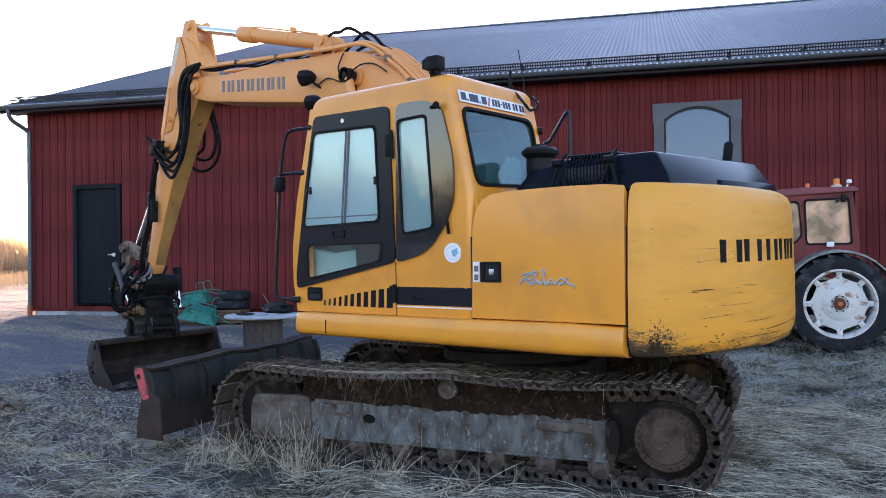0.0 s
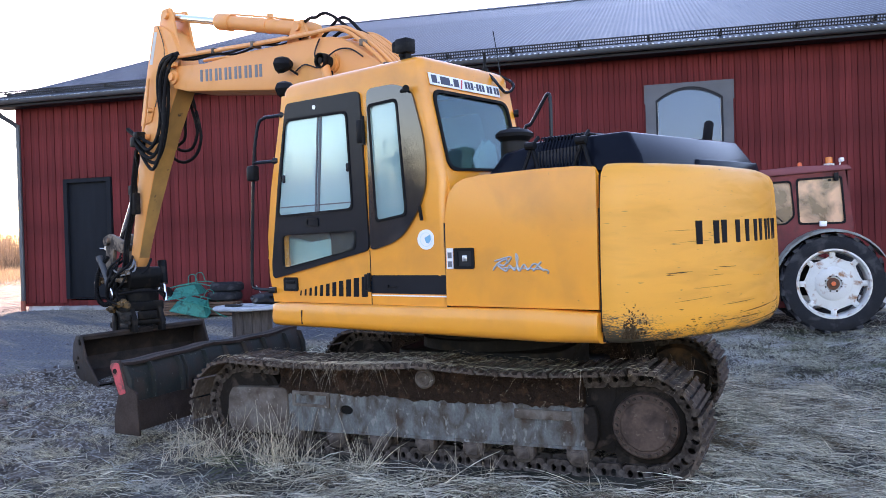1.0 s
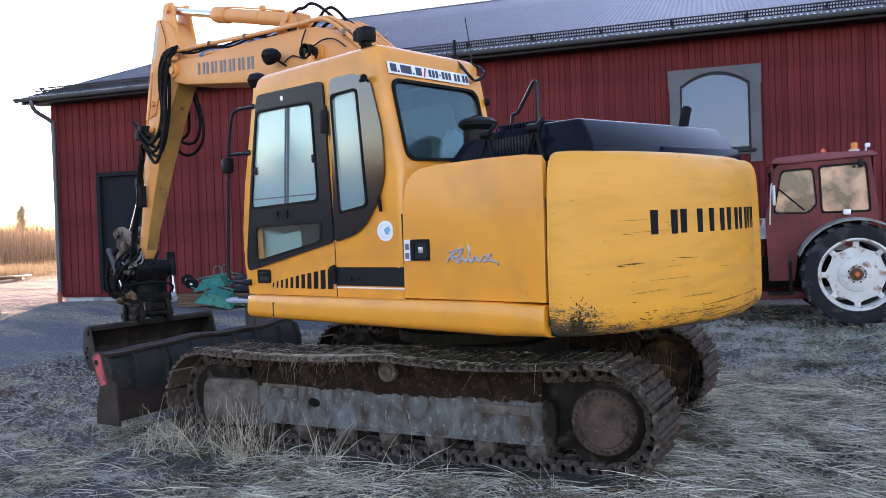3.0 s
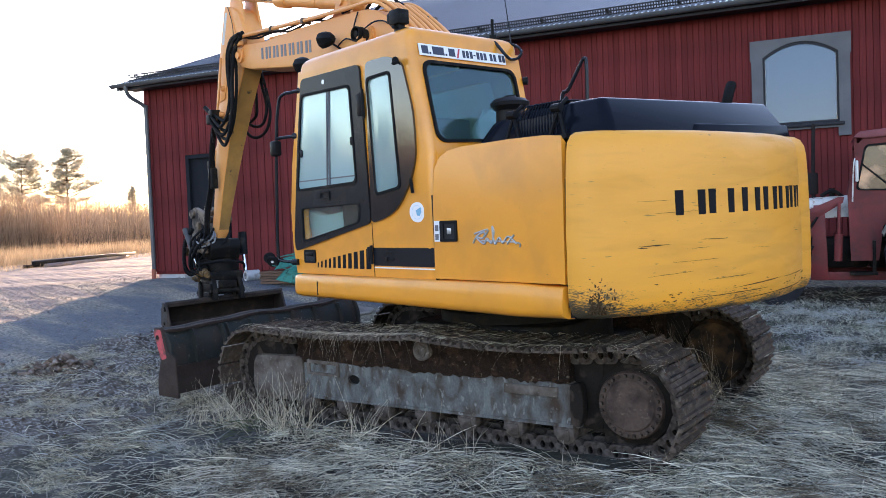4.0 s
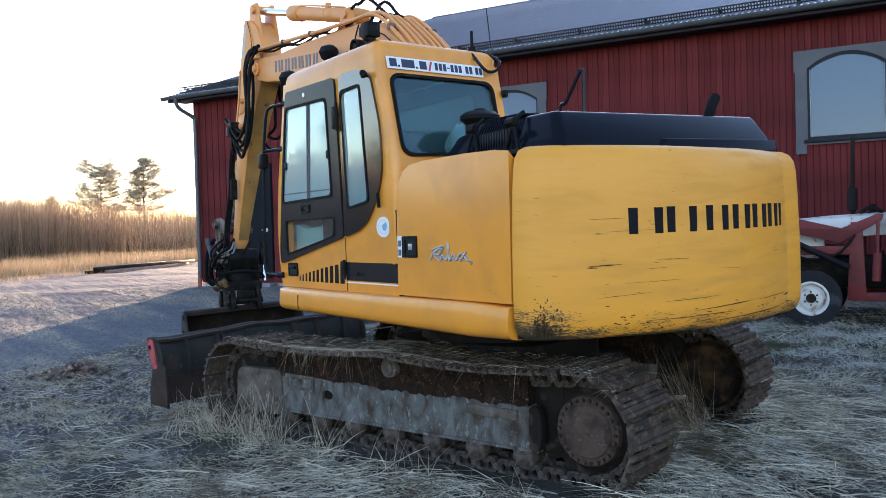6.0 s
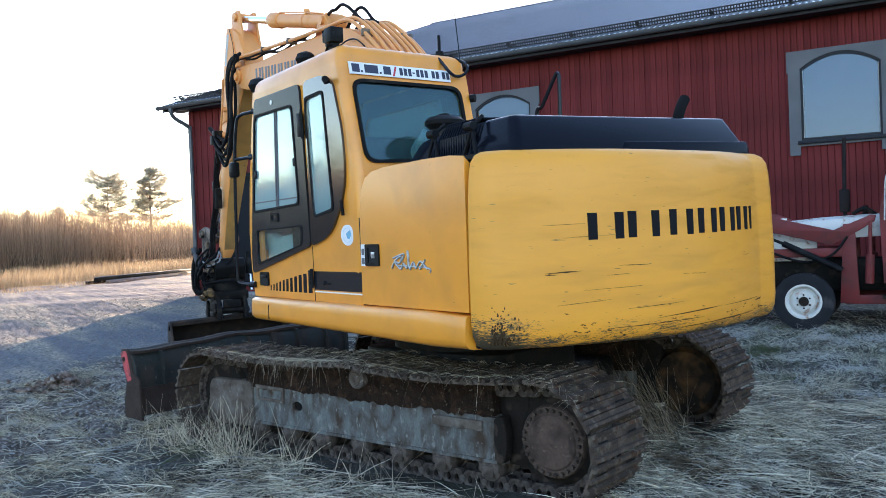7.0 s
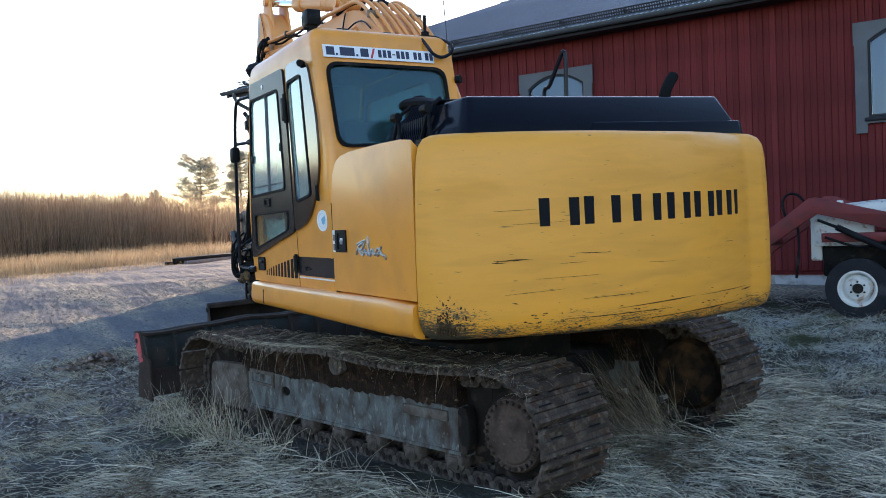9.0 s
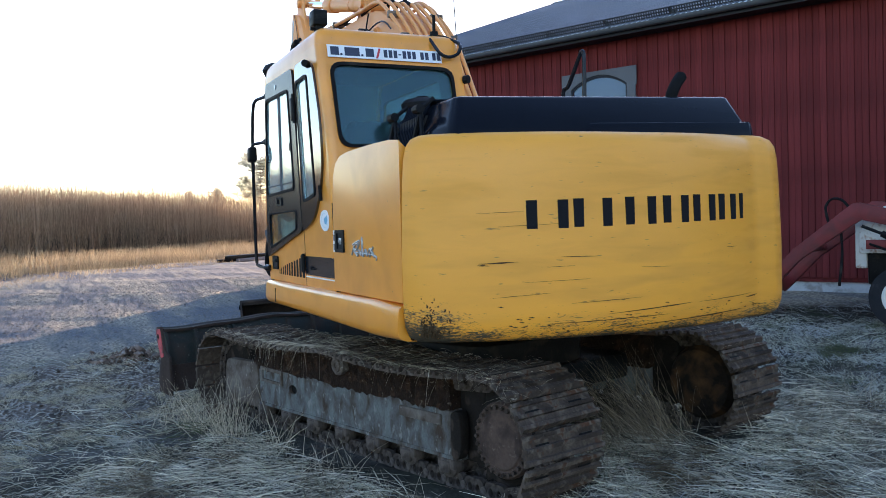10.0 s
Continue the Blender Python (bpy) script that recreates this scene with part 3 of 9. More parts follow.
def ground_material():
    m = bpy.data.materials.new("frosty_yard_ground")
    m.use_nodes = True
    n, l = m.node_tree.nodes, m.node_tree.links
    b = n["Principled BSDF"]
    b.inputs["Roughness"].default_value = 0.95
    b.inputs["Specular IOR Level"].default_value = 0.25
    tc = n.new("ShaderNodeTexCoord")

    def noisy(sc, detail=6.0, stretch=None, turn=0.0):
        t = n.new("ShaderNodeTexNoise")
        t.inputs["Scale"].default_value, t.inputs["Detail"].default_value = sc, detail
        if stretch:
            mp = n.new("ShaderNodeMapping")
            mp.inputs["Scale"].default_value = stretch
            mp.inputs["Rotation"].default_value = (0, 0, turn)
            l.new(tc.outputs["Object"], mp.inputs["Vector"])
            l.new(mp.outputs["Vector"], t.inputs["Vector"])
        else:
            l.new(tc.outputs["Object"], t.inputs["Vector"])
        return t.outputs["Fac"]

    def ramp(src, a, c):
        r = n.new("ShaderNodeMapRange")
        r.inputs["From Min"].default_value, r.inputs["From Max"].default_value = a, c
        l.new(src, r.inputs["Value"])
        return r.outputs["Result"]

    def mix(fac, c1, c2):
        x = n.new("ShaderNodeMix")
        x.data_type = "RGBA"
        for sock, val in ((x.inputs["Factor"], fac), (x.inputs["A"], c1), (x.inputs["B"], c2)):
            if isinstance(val, (int, float)):
                sock.default_value = val
            elif isinstance(val, tuple):
                sock.default_value = (*val, 1)
            else:
                l.new(val, sock)
        return x.outputs["Result"]

    def share(name):
        a = n.new("ShaderNodeAttribute")
        a.attribute_name = name
        return a.outputs["Fac"]

    grass = mix(ramp(noisy(14, 8), 0.3, 0.7), (0.010, 0.009, 0.007), (0.050, 0.042, 0.032))
    grass = mix(ramp(noisy(1.3), 0.48, 0.62), grass, mix(ramp(noisy(45), 0.35, 0.65), (0.016, 0.014, 0.012), (0.15, 0.145, 0.135)))
    grass = mix(ramp(noisy(0.9, 5), 0.52, 0.66), grass, (0.032, 0.034, 0.02))
    earth = mix(ramp(noisy(9, 8), 0.3, 0.7), (0.024, 0.018, 0.0135), (0.135, 0.105, 0.082))
    earth = mix(ramp(noisy(30, 9), 0.50, 0.62), earth, (0.27, 0.25, 0.225))
    # gravel colour holds raking sun: tan streaks for lit crests, blue-grey for shaded bands
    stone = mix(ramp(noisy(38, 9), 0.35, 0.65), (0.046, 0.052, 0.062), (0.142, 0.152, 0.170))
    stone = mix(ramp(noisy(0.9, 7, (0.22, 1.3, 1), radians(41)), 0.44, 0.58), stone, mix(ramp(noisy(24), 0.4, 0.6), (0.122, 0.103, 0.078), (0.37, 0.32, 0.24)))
    col = mix(share("earth"), grass, earth)
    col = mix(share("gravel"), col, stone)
    l.new(col, b.inputs["Base Color"])
    bp = n.new("ShaderNodeBump")
    bp.inputs["Strength"].default_value, bp.inputs["Distance"].default_value = 0.5, 0.012
    l.new(noisy(35, 8), bp.inputs["Height"])
    wide = n.new("ShaderNodeBump")
    wide.inputs["Strength"].default_value, wide.inputs["Distance"].default_value = 0.55, 0.08
    l.new(noisy(3.2, 8, (0.3, 1.5, 1), radians(41)), wide.inputs["Height"])
    l.new(wide.outputs["Normal"], bp.inputs["Normal"])
    l.new(bp.outputs["Normal"], b.inputs["Normal"])
    return m


ground = quads("ground", np.stack([mx, my, mz], -1).reshape(-1, 3), g_faces, ground_material(), kind="structure",
               label="frosty yard of matted dry grass, bare earth and grey gravel", smooth=True)
for name, vals in (("earth", earth_m), ("gravel", gravel_m)):
    at = ground.data.attributes.new(name, "FLOAT", "POINT")
    at.data.foreach_set("value", vals.astype(np.float32).ravel())

# ---- barn: u runs along the front wall from its corner, v into the building ----
BARN = pose(15.95, -3.16, 0, 0, 0, math.degrees(math.atan2(0.4315, 0.902)) + 180)
# in this frame x = u, and y = v runs into the building
LEN, DEEP, EAVE, RIDGE_V, RIDGE_Z = 34.0, 27.0, 5.12, 13.5, 10.15
SLOPE = (RIDGE_Z - 5.24) / (RIDGE_V + 0.5)
WINDOWS_U = (8.03, 14.26, 20.5, 26.7)
DOOR_U = (1.237, 2.363)


barn = thing("barn", "long red timber barn with grey sheet roof", "barn")
barn.matrix_world = BARN
openings = [[(DOOR_U[0], 0.62), (DOOR_U[1], 0.62), (DOOR_U[1], 3.40), (DOOR_U[0], 3.40)]]
for wu in WINDOWS_U:
    openings.append([(wu + 0.17, 3.0), (wu + 1.43, 3.0), (wu + 1.43, 4.46), (wu + 0.17, 4.46)])
part("wall", plate([(0, 0.5), (LEN, 0.5), (LEN, EAVE + 0.1), (0, EAVE + 0.1)], openings, 0.03, 0.25), FALU_RED, barn)
part("gable_wall", prism([(0.25, 0.5), (DEEP, 0.5), (DEEP, 5.1), (RIDGE_V, RIDGE_Z - 0.12), (0.25, 5.25)], 0.0, 0.22, "x"), FALU_RED, barn)
part("gable_wall", prism([(0.25, 0.5), (DEEP, 0.5), (DEEP, 5.1), (RIDGE_V, RIDGE_Z - 0.12), (0.25, 5.25)], LEN - 0.22, LEN, "x"), FALU_RED, barn)
part("back_wall", box(0, LEN, DEEP - 0.25, DEEP, 0.5, 5.2), FALU_RED, barn)
part("plinth", joined(box(0.05, LEN - 0.05, 0.06, 0.3, -0.2, 0.56), box(0.06, 0.3, 0.3, DEEP, -0.2, 0.56)), PLINTH, barn, "pale concrete plinth")
part("corner_board", box(-0.06, 0.10, -0.035, 0.26, 0.58, 5.2, 0.006), FALU_RED, barn)

# roof sheets with ribs that run up the slope
pitch, rib = 0.105, 0.03
us, zs = [], []
for k in range(int((LEN + 0.9) / pitch)):
    a = -0.45 + k * pitch
    us += [a, a + 0.045, a + 0.065, a + 0.09]
    zs += [0, 0, rib, rib]
us, zs = np.array(us), np.array(zs)
rows_v = np.array([(-0.5, 5.24), (4.0, 5.24 + SLOPE * 4.5), (9.0, 5.24 + SLOPE * 9.5), (RIDGE_V, RIDGE_Z), (DEEP + 0.5, 5.24)])
rv = np.stack([np.stack([us, np.full(len(us), v), z + zs], -1) for v, z in rows_v], 0)
nr, nu = rv.shape[:2]
ri = np.arange(nr * nu).reshape(nr, nu)
quads("roof", rv.reshape(-1, 3), np.stack([ri[:-1, :-1], ri[:-1, 1:], ri[1:, 1:], ri[1:, :-1]], -1).reshape(-1, 4), ROOF, barn,
      label="ribbed grey roof sheet with frost")
part("roof_deck", joined(prism([(-0.42, 5.16), (RIDGE_V, RIDGE_Z - 0.10), (RIDGE_V, RIDGE_Z - 0.02), (-0.47, 5.225)], -0.40, LEN + 0.4, "x"),
                         prism([(DEEP + 0.45, 5.16), (RIDGE_V, RIDGE_Z - 0.10), (RIDGE_V, RIDGE_Z - 0.02), (DEEP + 0.5, 5.225)], -0.40, LEN + 0.4, "x")), GUTTER, barn)
part("soffit", box(-0.38, LEN + 0.38, -0.42, 0.02, 5.12, 5.16), SASH, barn, "dark boarded eaves")
part("fascia", box(-0.42, LEN + 0.42, -0.46, -0.42, 5.10, 5.215), SASH, barn, "dark fascia board")
part("verge_board", prism([(-0.50, 5.08), (RIDGE_V, RIDGE_Z - 0.16), (RIDGE_V, RIDGE_Z + 0.03), (-0.50, 5.26)], -0.47, -0.41, "x"), GUTTER, barn)
part("ridge_cap", prism([(RIDGE_V - 0.18, RIDGE_Z - 0.02), (RIDGE_V, RIDGE_Z + 0.07), (RIDGE_V + 0.18, RIDGE_Z - 0.02)], -0.47, LEN + 0.45, "x"), GUTTER, barn)
# frosted sheet ends just above the gutter
fv, ff = [], []
for k in range(int((LEN + 0.9) / pitch)):
    a = -0.45 + k * pitch
    for q in ((a + 0.055, -0.53, 5.232), (a + 0.10, -0.53, 5.232), (a + 0.09, -0.20, 5.24 + 0.3 * SLOPE + 0.025), (a + 0.065, -0.20, 5.24 + 0.3 * SLOPE + 0.025),
              (a + 0.06, -0.52, 5.265), (a + 0.095, -0.52, 5.265)):
        fv.append(q)
    o = 6 * k
    ff += [(o, o + 1, o + 5, o + 4), (o + 4, o + 5, o + 2, o + 3)]
quads("frosted_sheet_end", fv, ff, FROST_EDGE, barn, kind="stuff", label="frost-white ends of the roof ribs")
# gutter: half round
gp = [(-0.53 - 0.075 * math.cos(t), 5.235 - 0.085 * math.sin(t)) for t in np.linspace(0, math.pi, 9)]
gp += [(-0.53 + 0.067 * math.cos(t), 5.235 - 0.077 * math.sin(t)) for t in np.linspace(0, math.pi, 9)]
part("gutter", prism(gp, -0.62, LEN + 0.5, "x"), GUTTER, barn, "dark grey half-round gutter")
for k in range(36):
    u = -0.3 + k * 0.97
    part("gutter_bracket", box(u - 0.012, u + 0.012, -0.612, -0.43, 5.215, 5.25), GUARD, barn) if k == 0 else twin(bpy.data.objects["gutter_bracket"], Matrix.Translation((k * 0.97, 0, 0)))
part("downpipe", tube([(-0.14, -0.53, 5.22), (-0.14, -0.53, 5.08), (-0.12, -0.42, 4.92), (0.02, -0.12, 4.72), (0.04, -0.09, 4.5), (0.04, -0.09, 2.5), (0.04, -0.09, 0.95), (0.03, -0.09, 0.62)], 0.05, 10), GUTTER, barn, "dark grey downpipe at the corner")
part("pipe_foot", rod((0.03, -0.09, 0.64), (0.03, -0.09, 0.36), 0.055), mat("red_clay_pipe", (0.30, 0.10, 0.07), 0.8), barn, "short red drain pipe")
# snow guard along the eaves
def slope_z(v):
    return 5.24 + SLOPE * (v + 0.5)

gu0, gu1 = -0.42, LEN + 0.3
for k in range(26):
    u = gu0 + 0.25 + k * 1.32
    b = joined(tube([(u, -0.10, slope_z(-0.10) + 0.02), (u, -0.22, slope_z(-0.22) + 0.17)], 0.016, 6, False),
               tube([(u, 0.18, slope_z(0.18) + 0.02), (u, -0.22, slope_z(-0.22) + 0.16)], 0.014, 6, False),
               box(u - 0.03, u + 0.03, -0.16, 0.22, slope_z(0.0) + 0.03, slope_z(0.0) + 0.05))
    part("snow_guard_bracket", b, GUARD, barn) if k == 0 else twin(bpy.data.objects["snow_guard_bracket"], Matrix.Translation((k * 1.32, 0, 0)))
for h in (0.03, 0.085, 0.14):
    part("snow_guard_rail", tube([(gu0, -0.12 - h * 0.4, slope_z(-0.12) + h), (gu1, -0.12 - h * 0.4, slope_z(-0.12) + h)], 0.014, 6, False), GUARD, barn)
sv, sf = [], []
for k in range(int((gu1 - gu0 - 0.5) / 0.05)):
    u = gu0 + 0.5 + k * 0.05
    z0 = slope_z(-0.12)
    for q in ((-0.009, 0.03), (0.009, 0.03), (0.009, 0.14), (-0.009, 0.14)):
        sv.append((u + q[0], -0.125 - q[1] * 0.4, z0 + q[1]))
    for q in ((-0.009, 0.03), (0.009, 0.03), (0.009, 0.14), (-0.009, 0.14)):
        sv.append((u + q[0], -0.10 - q[1] * 0.4, z0 + q[1]))
    o = 8 * k
    sf += [(o, o + 1, o + 2, o + 3), (o + 7, o + 6, o + 5, o + 4), (o, o + 3, o + 7, o + 4), (o + 1, o + 5, o + 6, o + 2)]
quads("snow_guard_bar", sv, sf, GUARD, barn, kind="stuff", label="close black bars of the snow guard")

# door and windows
door = part("door", box(DOOR_U[0] + 0.03, DOOR_U[1] - 0.03, 0.03, 0.09, 0.68, 3.35, 0.006), DOOR_DARK, barn, "tall dark blue-grey door, shut")
dfr = plate([(DOOR_U[0] - 0.06, 0.66), (DOOR_U[1] + 0.06, 0.66), (DOOR_U[1] + 0.06, 3.42), (DOOR_U[0] - 0.06, 3.42)],
            [[(DOOR_U[0] + 0.04, 0.67), (DOOR_U[1] - 0.04, 0.67), (DOOR_U[1] - 0.04, 3.33), (DOOR_U[0] + 0.04, 3.33)]], -0.05, 0.10)
part("door_frame", dfr, DOOR_DARK, door)
part("door_handle", joined(rod((DOOR_U[1] - 0.16, 0.03, 1.80), (DOOR_U[1] - 0.16, 0.015, 1.80), 0.045), rod((DOOR_U[1] - 0.16, 0.0, 1.80), (DOOR_U[1] - 0.28, -0.02, 1.80), 0.011)), ALU, door, "steel handle")
part("door_step", box(DOOR_U[0] - 0.1, DOOR_U[1] + 0.1, -0.22, 0.04, 0.2, 0.50, 0.02), STEP_GREY, barn, "low concrete step")


def arched(u0, u1, z0, zs, zt, seg=12):
    pts = [(u0, z0), (u1, z0), (u1, zs)]
    for k in range(1, seg):
        t = k / seg
        u = u1 + (u0 - u1) * t
        pts.append((u, zs + (zt - zs) * (1 - (2 * t - 1) ** 2)))
    return pts + [(u0, zs)]


def barn_window(wu):
    g0, g1 = wu + 0.224, wu + 1.386
    w = part("window", plate([(wu + 0.15, 2.98), (wu + 1.46, 2.98), (wu + 1.46, 4.51), (wu + 0.15, 4.51)], [arched(g0, g1, 3.09, 4.24, 4.45)], -0.042, -0.022), SASH, barn, "arched window with dark sash and grey board trim")
    part("trim_board", plate([(wu + 0.0, 2.80), (wu + 0.17, 2.80), (wu + 0.17, 2.95), (wu + 1.40, 2.95), (wu + 1.40, 2.80), (wu + 1.60, 2.80), (wu + 1.60, 4.22), (wu + 1.62, 4.22), (wu + 1.62, 4.58), (wu - 0.02, 4.58), (wu - 0.02, 4.22), (wu, 4.22)],
                             [arched(wu + 0.19, wu + 1.42, 3.03, 4.27, 4.50)], -0.062, -0.035), TRIM_GREY, w, "blue-grey painted boards")
    part("inner_frame", plate(arched(g0 + 0.002, g1 - 0.002, 3.072, 4.258, 4.468), [arched(g0 + 0.016, g1 - 0.016, 3.086, 4.25, 4.455)], 0.0, 0.03), SASH_WHITE, w, "pale inner frame")
    p = part("pane", plate(arched(g0 + 0.01, g1 - 0.01, 3.08, 4.25, 4.46), [], -0.012, -0.006), BARN_GLASS, w)
    p.visible_shadow = False
    part("sill", box(wu + 0.13, wu + 1.50, -0.11, 0.02, 2.985, 3.045, 0.01), SASH, w)
    part("blind", plate(arched(g0 - 0.02, g1 + 0.02, 3.05, 4.27, 4.48), [], 0.16, 0.17), CURTAIN, w, "blind behind the glass, coloured like the mirrored sky")


for wu in WINDOWS_U:
    barn_window(wu)


# ---- excavator: x forward, y to its left, the undercarriage turned a little ----
ex = thing("excavator", "yellow crawler excavator parked on dry frosty grass, boom folded down", "excavator")

# tracks
IDLER, SPROCK = (1.75, 0.43), (-1.43, 0.436)


def track_line():
    """Closed line of the shoes' inner faces, as (f, z), round idler, sprocket and carrier roller."""
    pts = []
    r0, r1 = 0.355, 0.365
    for a in np.linspace(-90, 90, 15):
        pts.append((IDLER[0] + r0 * math.cos(radians(a)), IDLER[1] + r0 * math.sin(radians(a))))
    for t in np.linspace(0, 1, 12)[1:-1]:
        pts.append((IDLER[0] + (0.12 - IDLER[0]) * t, 0.785 - 0.028 * math.sin(math.pi * t) + 0.01 * t))
    for t in np.linspace(0, 1, 12)[:-1]:
        pts.append((0.12 + (SPROCK[0] - 0.12) * t, 0.795 - 0.04 * math.sin(math.pi * t) + 0.006 * t))
    for a in np.linspace(90, 270, 15):
        pts.append((SPROCK[0] + r1 * math.cos(radians(a)), SPROCK[1] + r1 * math.sin(radians(a))))
    for t in np.linspace(0, 1, 14)[1:-1]:
        pts.append((SPROCK[0] + (IDLER[0] - SPROCK[0]) * t, 0.071))
    return pts


def along(pts, n):
    p = np.array(pts + [pts[0]])
    d = np.r_[0, np.cumsum(np.hypot(*np.diff(p, axis=0).T))]
    out = []
    for k in range(n):
        s = d[-1] * k / n
        a, b = np.array([np.interp(s, d, p[:, 0]), np.interp(s, d, p[:, 1])]), np.array([np.interp((s + 0.06) % d[-1], d, p[:, 0]), np.interp((s + 0.06) % d[-1], d, p[:, 1])])
        c = np.array([np.interp((s - 0.06) % d[-1], d, p[:, 0]), np.interp((s - 0.06) % d[-1], d, p[:, 1])])
        t = b - c
        out.append((a[0], a[1], math.atan2(t[1], t[0])))
    return out, d[-1]


LINK_TAN = mat("greased_link_paint", (0.16, 0.112, 0.076), 0.6, var=0.35, scale=6, bump=0.3, dirt=(0.03, 0.022, 0.018), dirt_amount=0.42, dirt_scale=9)
GREY_HOSE = mat("grey_hose", (0.18, 0.185, 0.195), 0.5)
CYL_GREY = mat("grey_cylinder_paint", (0.045, 0.047, 0.052), 0.5, var=0.3, scale=6, bump=0.1, dirt=(0.03, 0.025, 0.022), dirt_amount=0.3)
SHOES = 50
stations, loop_len = along(track_line(), SHOES)
PITCH = loop_len / SHOES


def shoe_mesh():
    """A triple-grouser shoe; x along the chain, z outwards is negative."""
    h = PITCH / 2
    prof = [(-h + 0.011, 0.0), (-h + 0.009, -0.024), (-h + 0.032, -0.026), (-h + 0.034, -0.012), (-0.014, -0.012), (-0.010, -0.030), (0.010, -0.030), (0.014, -0.012),
            (h - 0.040, -0.012), (h - 0.034, -0.032), (h - 0.014, -0.032), (h - 0.006, -0.010), (h - 0.003, -0.004), (h - 0.003, 0.004)]
    return prism(prof, -0.3, 0.3, "y")


def link_mesh():
    b = []
    for y in (-0.075, 0.075):
        pl = rounded([(-PITCH * 0.47, 0.006), (PITCH * 0.47, 0.006), (PITCH * 0.47, 0.085), (PITCH * 0.36, 0.105), (-PITCH * 0.36, 0.105), (-PITCH * 0.47, 0.085)], 0.02, 2)
        holes = [[(c + 0.019 * math.cos(a), 0.045 + (0.03 if math.sin(a) > 0 else 0.024) * math.sin(a)) for a in np.linspace(0, 2 * math.pi, 9)[:-1]] for c in (-0.033, 0.033)]
        b.append(plate(pl, holes, y - 0.018, y + 0.018))
    b.append(rod((PITCH * 0.5, -0.1, 0.05), (PITCH * 0.5, 0.1, 0.05), 0.024, seg=8))
    return joined(*b)


rng = random.Random(5)
crawler_meshes = {}
for side in (1, -1):
    # the far crawler stands a little further out and forward
    mid = 1.0 if side > 0 else -1.17
    SIDE_AT = UNDER @ Matrix.Translation((0.0 if side > 0 else 0.12, 0, 0))
    inner = mid - 0.02 * side
    tr = part("crawler_track", joined(prism([(-1.08, 0.25), (1.30, 0.25), (1.36, 0.30), (1.36, 0.50), (1.30, 0.57), (-1.02, 0.56), (-1.08, 0.50)], mid - 0.09 * side, mid + 0.10 * side, bev=0.012),
                                      prism([(-0.95, 0.55), (1.25, 0.56), (1.15, 0.64), (-0.85, 0.63)], mid - 0.09 * side, mid + 0.03 * side)), FRAME_BLUE, ex,
              "muddy crawler track with rusty triple-grouser shoes", SIDE_AT)
    # outer face of the frame with its oval hole
    oval = [(0.79 + 0.058 * math.cos(a), 0.43 + 0.036 * math.sin(a)) for a in np.linspace(0, 2 * math.pi, 17)[:-1]]
    part("frame_cheek", plate([(-1.06, 0.27), (0.86, 0.265), (1.33, 0.26), (1.34, 0.55), (0.86, 0.555), (0.3, 0.565), (-1.04, 0.54)], [oval], mid + 0.102 * side, mid + 0.125 * side), FRAME_BLUE, tr,
         "scraped grey-blue side plate", SIDE_AT)
    part("hole_back", plate([(0.70, 0.38), (0.88, 0.38), (0.88, 0.48), (0.70, 0.48)], [], mid + 0.1005 * side, mid + 0.1012 * side), DARK_IRON, tr, m=SIDE_AT)
    part("step_pad", box(-0.95, -0.55, mid + 0.12 * side, mid + 0.145 * side, 0.45, 0.515, 0.008), FRAME_PALE, tr, "worn pale step pad", SIDE_AT)
    part("front_step", plate([(0.93, 0.44), (1.26, 0.445), (1.26, 0.56), (0.93, 0.555)], [[(0.955, 0.46), (1.235, 0.465), (1.235, 0.535), (0.955, 0.53)]], mid + 0.125 * side, mid + 0.142 * side), FRAME_PALE, tr, "worn pale step frame", SIDE_AT)
    part("lower_flange", prism([(-1.05, 0.262), (1.32, 0.255), (1.32, 0.275), (-1.05, 0.282)], mid + 0.09 * side, mid + 0.137 * side), FRAME_BLUE, tr, "", SIDE_AT)
    part("frame_end", prism(rounded([(-1.10, 0.265), (-1.03, 0.265), (-1.03, 0.54), (-1.10, 0.56), (-1.125, 0.48), (-1.125, 0.35)], 0.03), mid + 0.06 * side, mid + 0.134 * side, bev=0.012), SPROCKET_DARK, tr, "thick cast end of the frame", SIDE_AT)
    part("idler_guard", prism(rounded([(1.30, 0.22), (1.84, 0.21), (1.88, 0.30), (1.87, 0.50), (1.83, 0.57), (1.31, 0.58)], 0.05, 3), mid + 0.03 * side, mid + 0.145 * side, bev=0.01), FRAME_PALE, tr, "mud-greyed idler guard", SIDE_AT)
    part("idler", lathe([(0.06, -0.09), (0.28, -0.085), (0.30, -0.05), (0.335, -0.045), (0.335, 0.045), (0.30, 0.05), (0.28, 0.085), (0.06, 0.09)], 36,
                        SIDE_AT @ Matrix.Translation((IDLER[0], mid, IDLER[1])) @ Matrix.Rotation(radians(90), 4, "X")), SPROCKET_DARK, tr)
    # soil packed on top of the frame
    sl = []
    for i in range(90):
        f0 = -1.03 + 2.42 * i / 89
        j = [rng.uniform(-0.018, 0.018) for _ in range(6)]
        sl.append([(f0, mid + 0.131 * side, 0.548 - 0.012 * math.sin(9 * f0) * math.sin(4 * f0) - 0.022 * rng.random() ** 2), (f0, mid + (0.130 + 0.2 * j[1]) * side, 0.575 + j[1]), (f0, mid + (0.118 + 0.6 * j[2]) * side, 0.615 + j[2]),
                   (f0, mid + (0.115 + j[3]) * side, 0.67 + j[3]), (f0, mid + (0.112 + j[4]) * side, 0.748), (f0, mid - 0.16 * side, 0.745), (f0, mid - 0.2 * side, 0.5)])
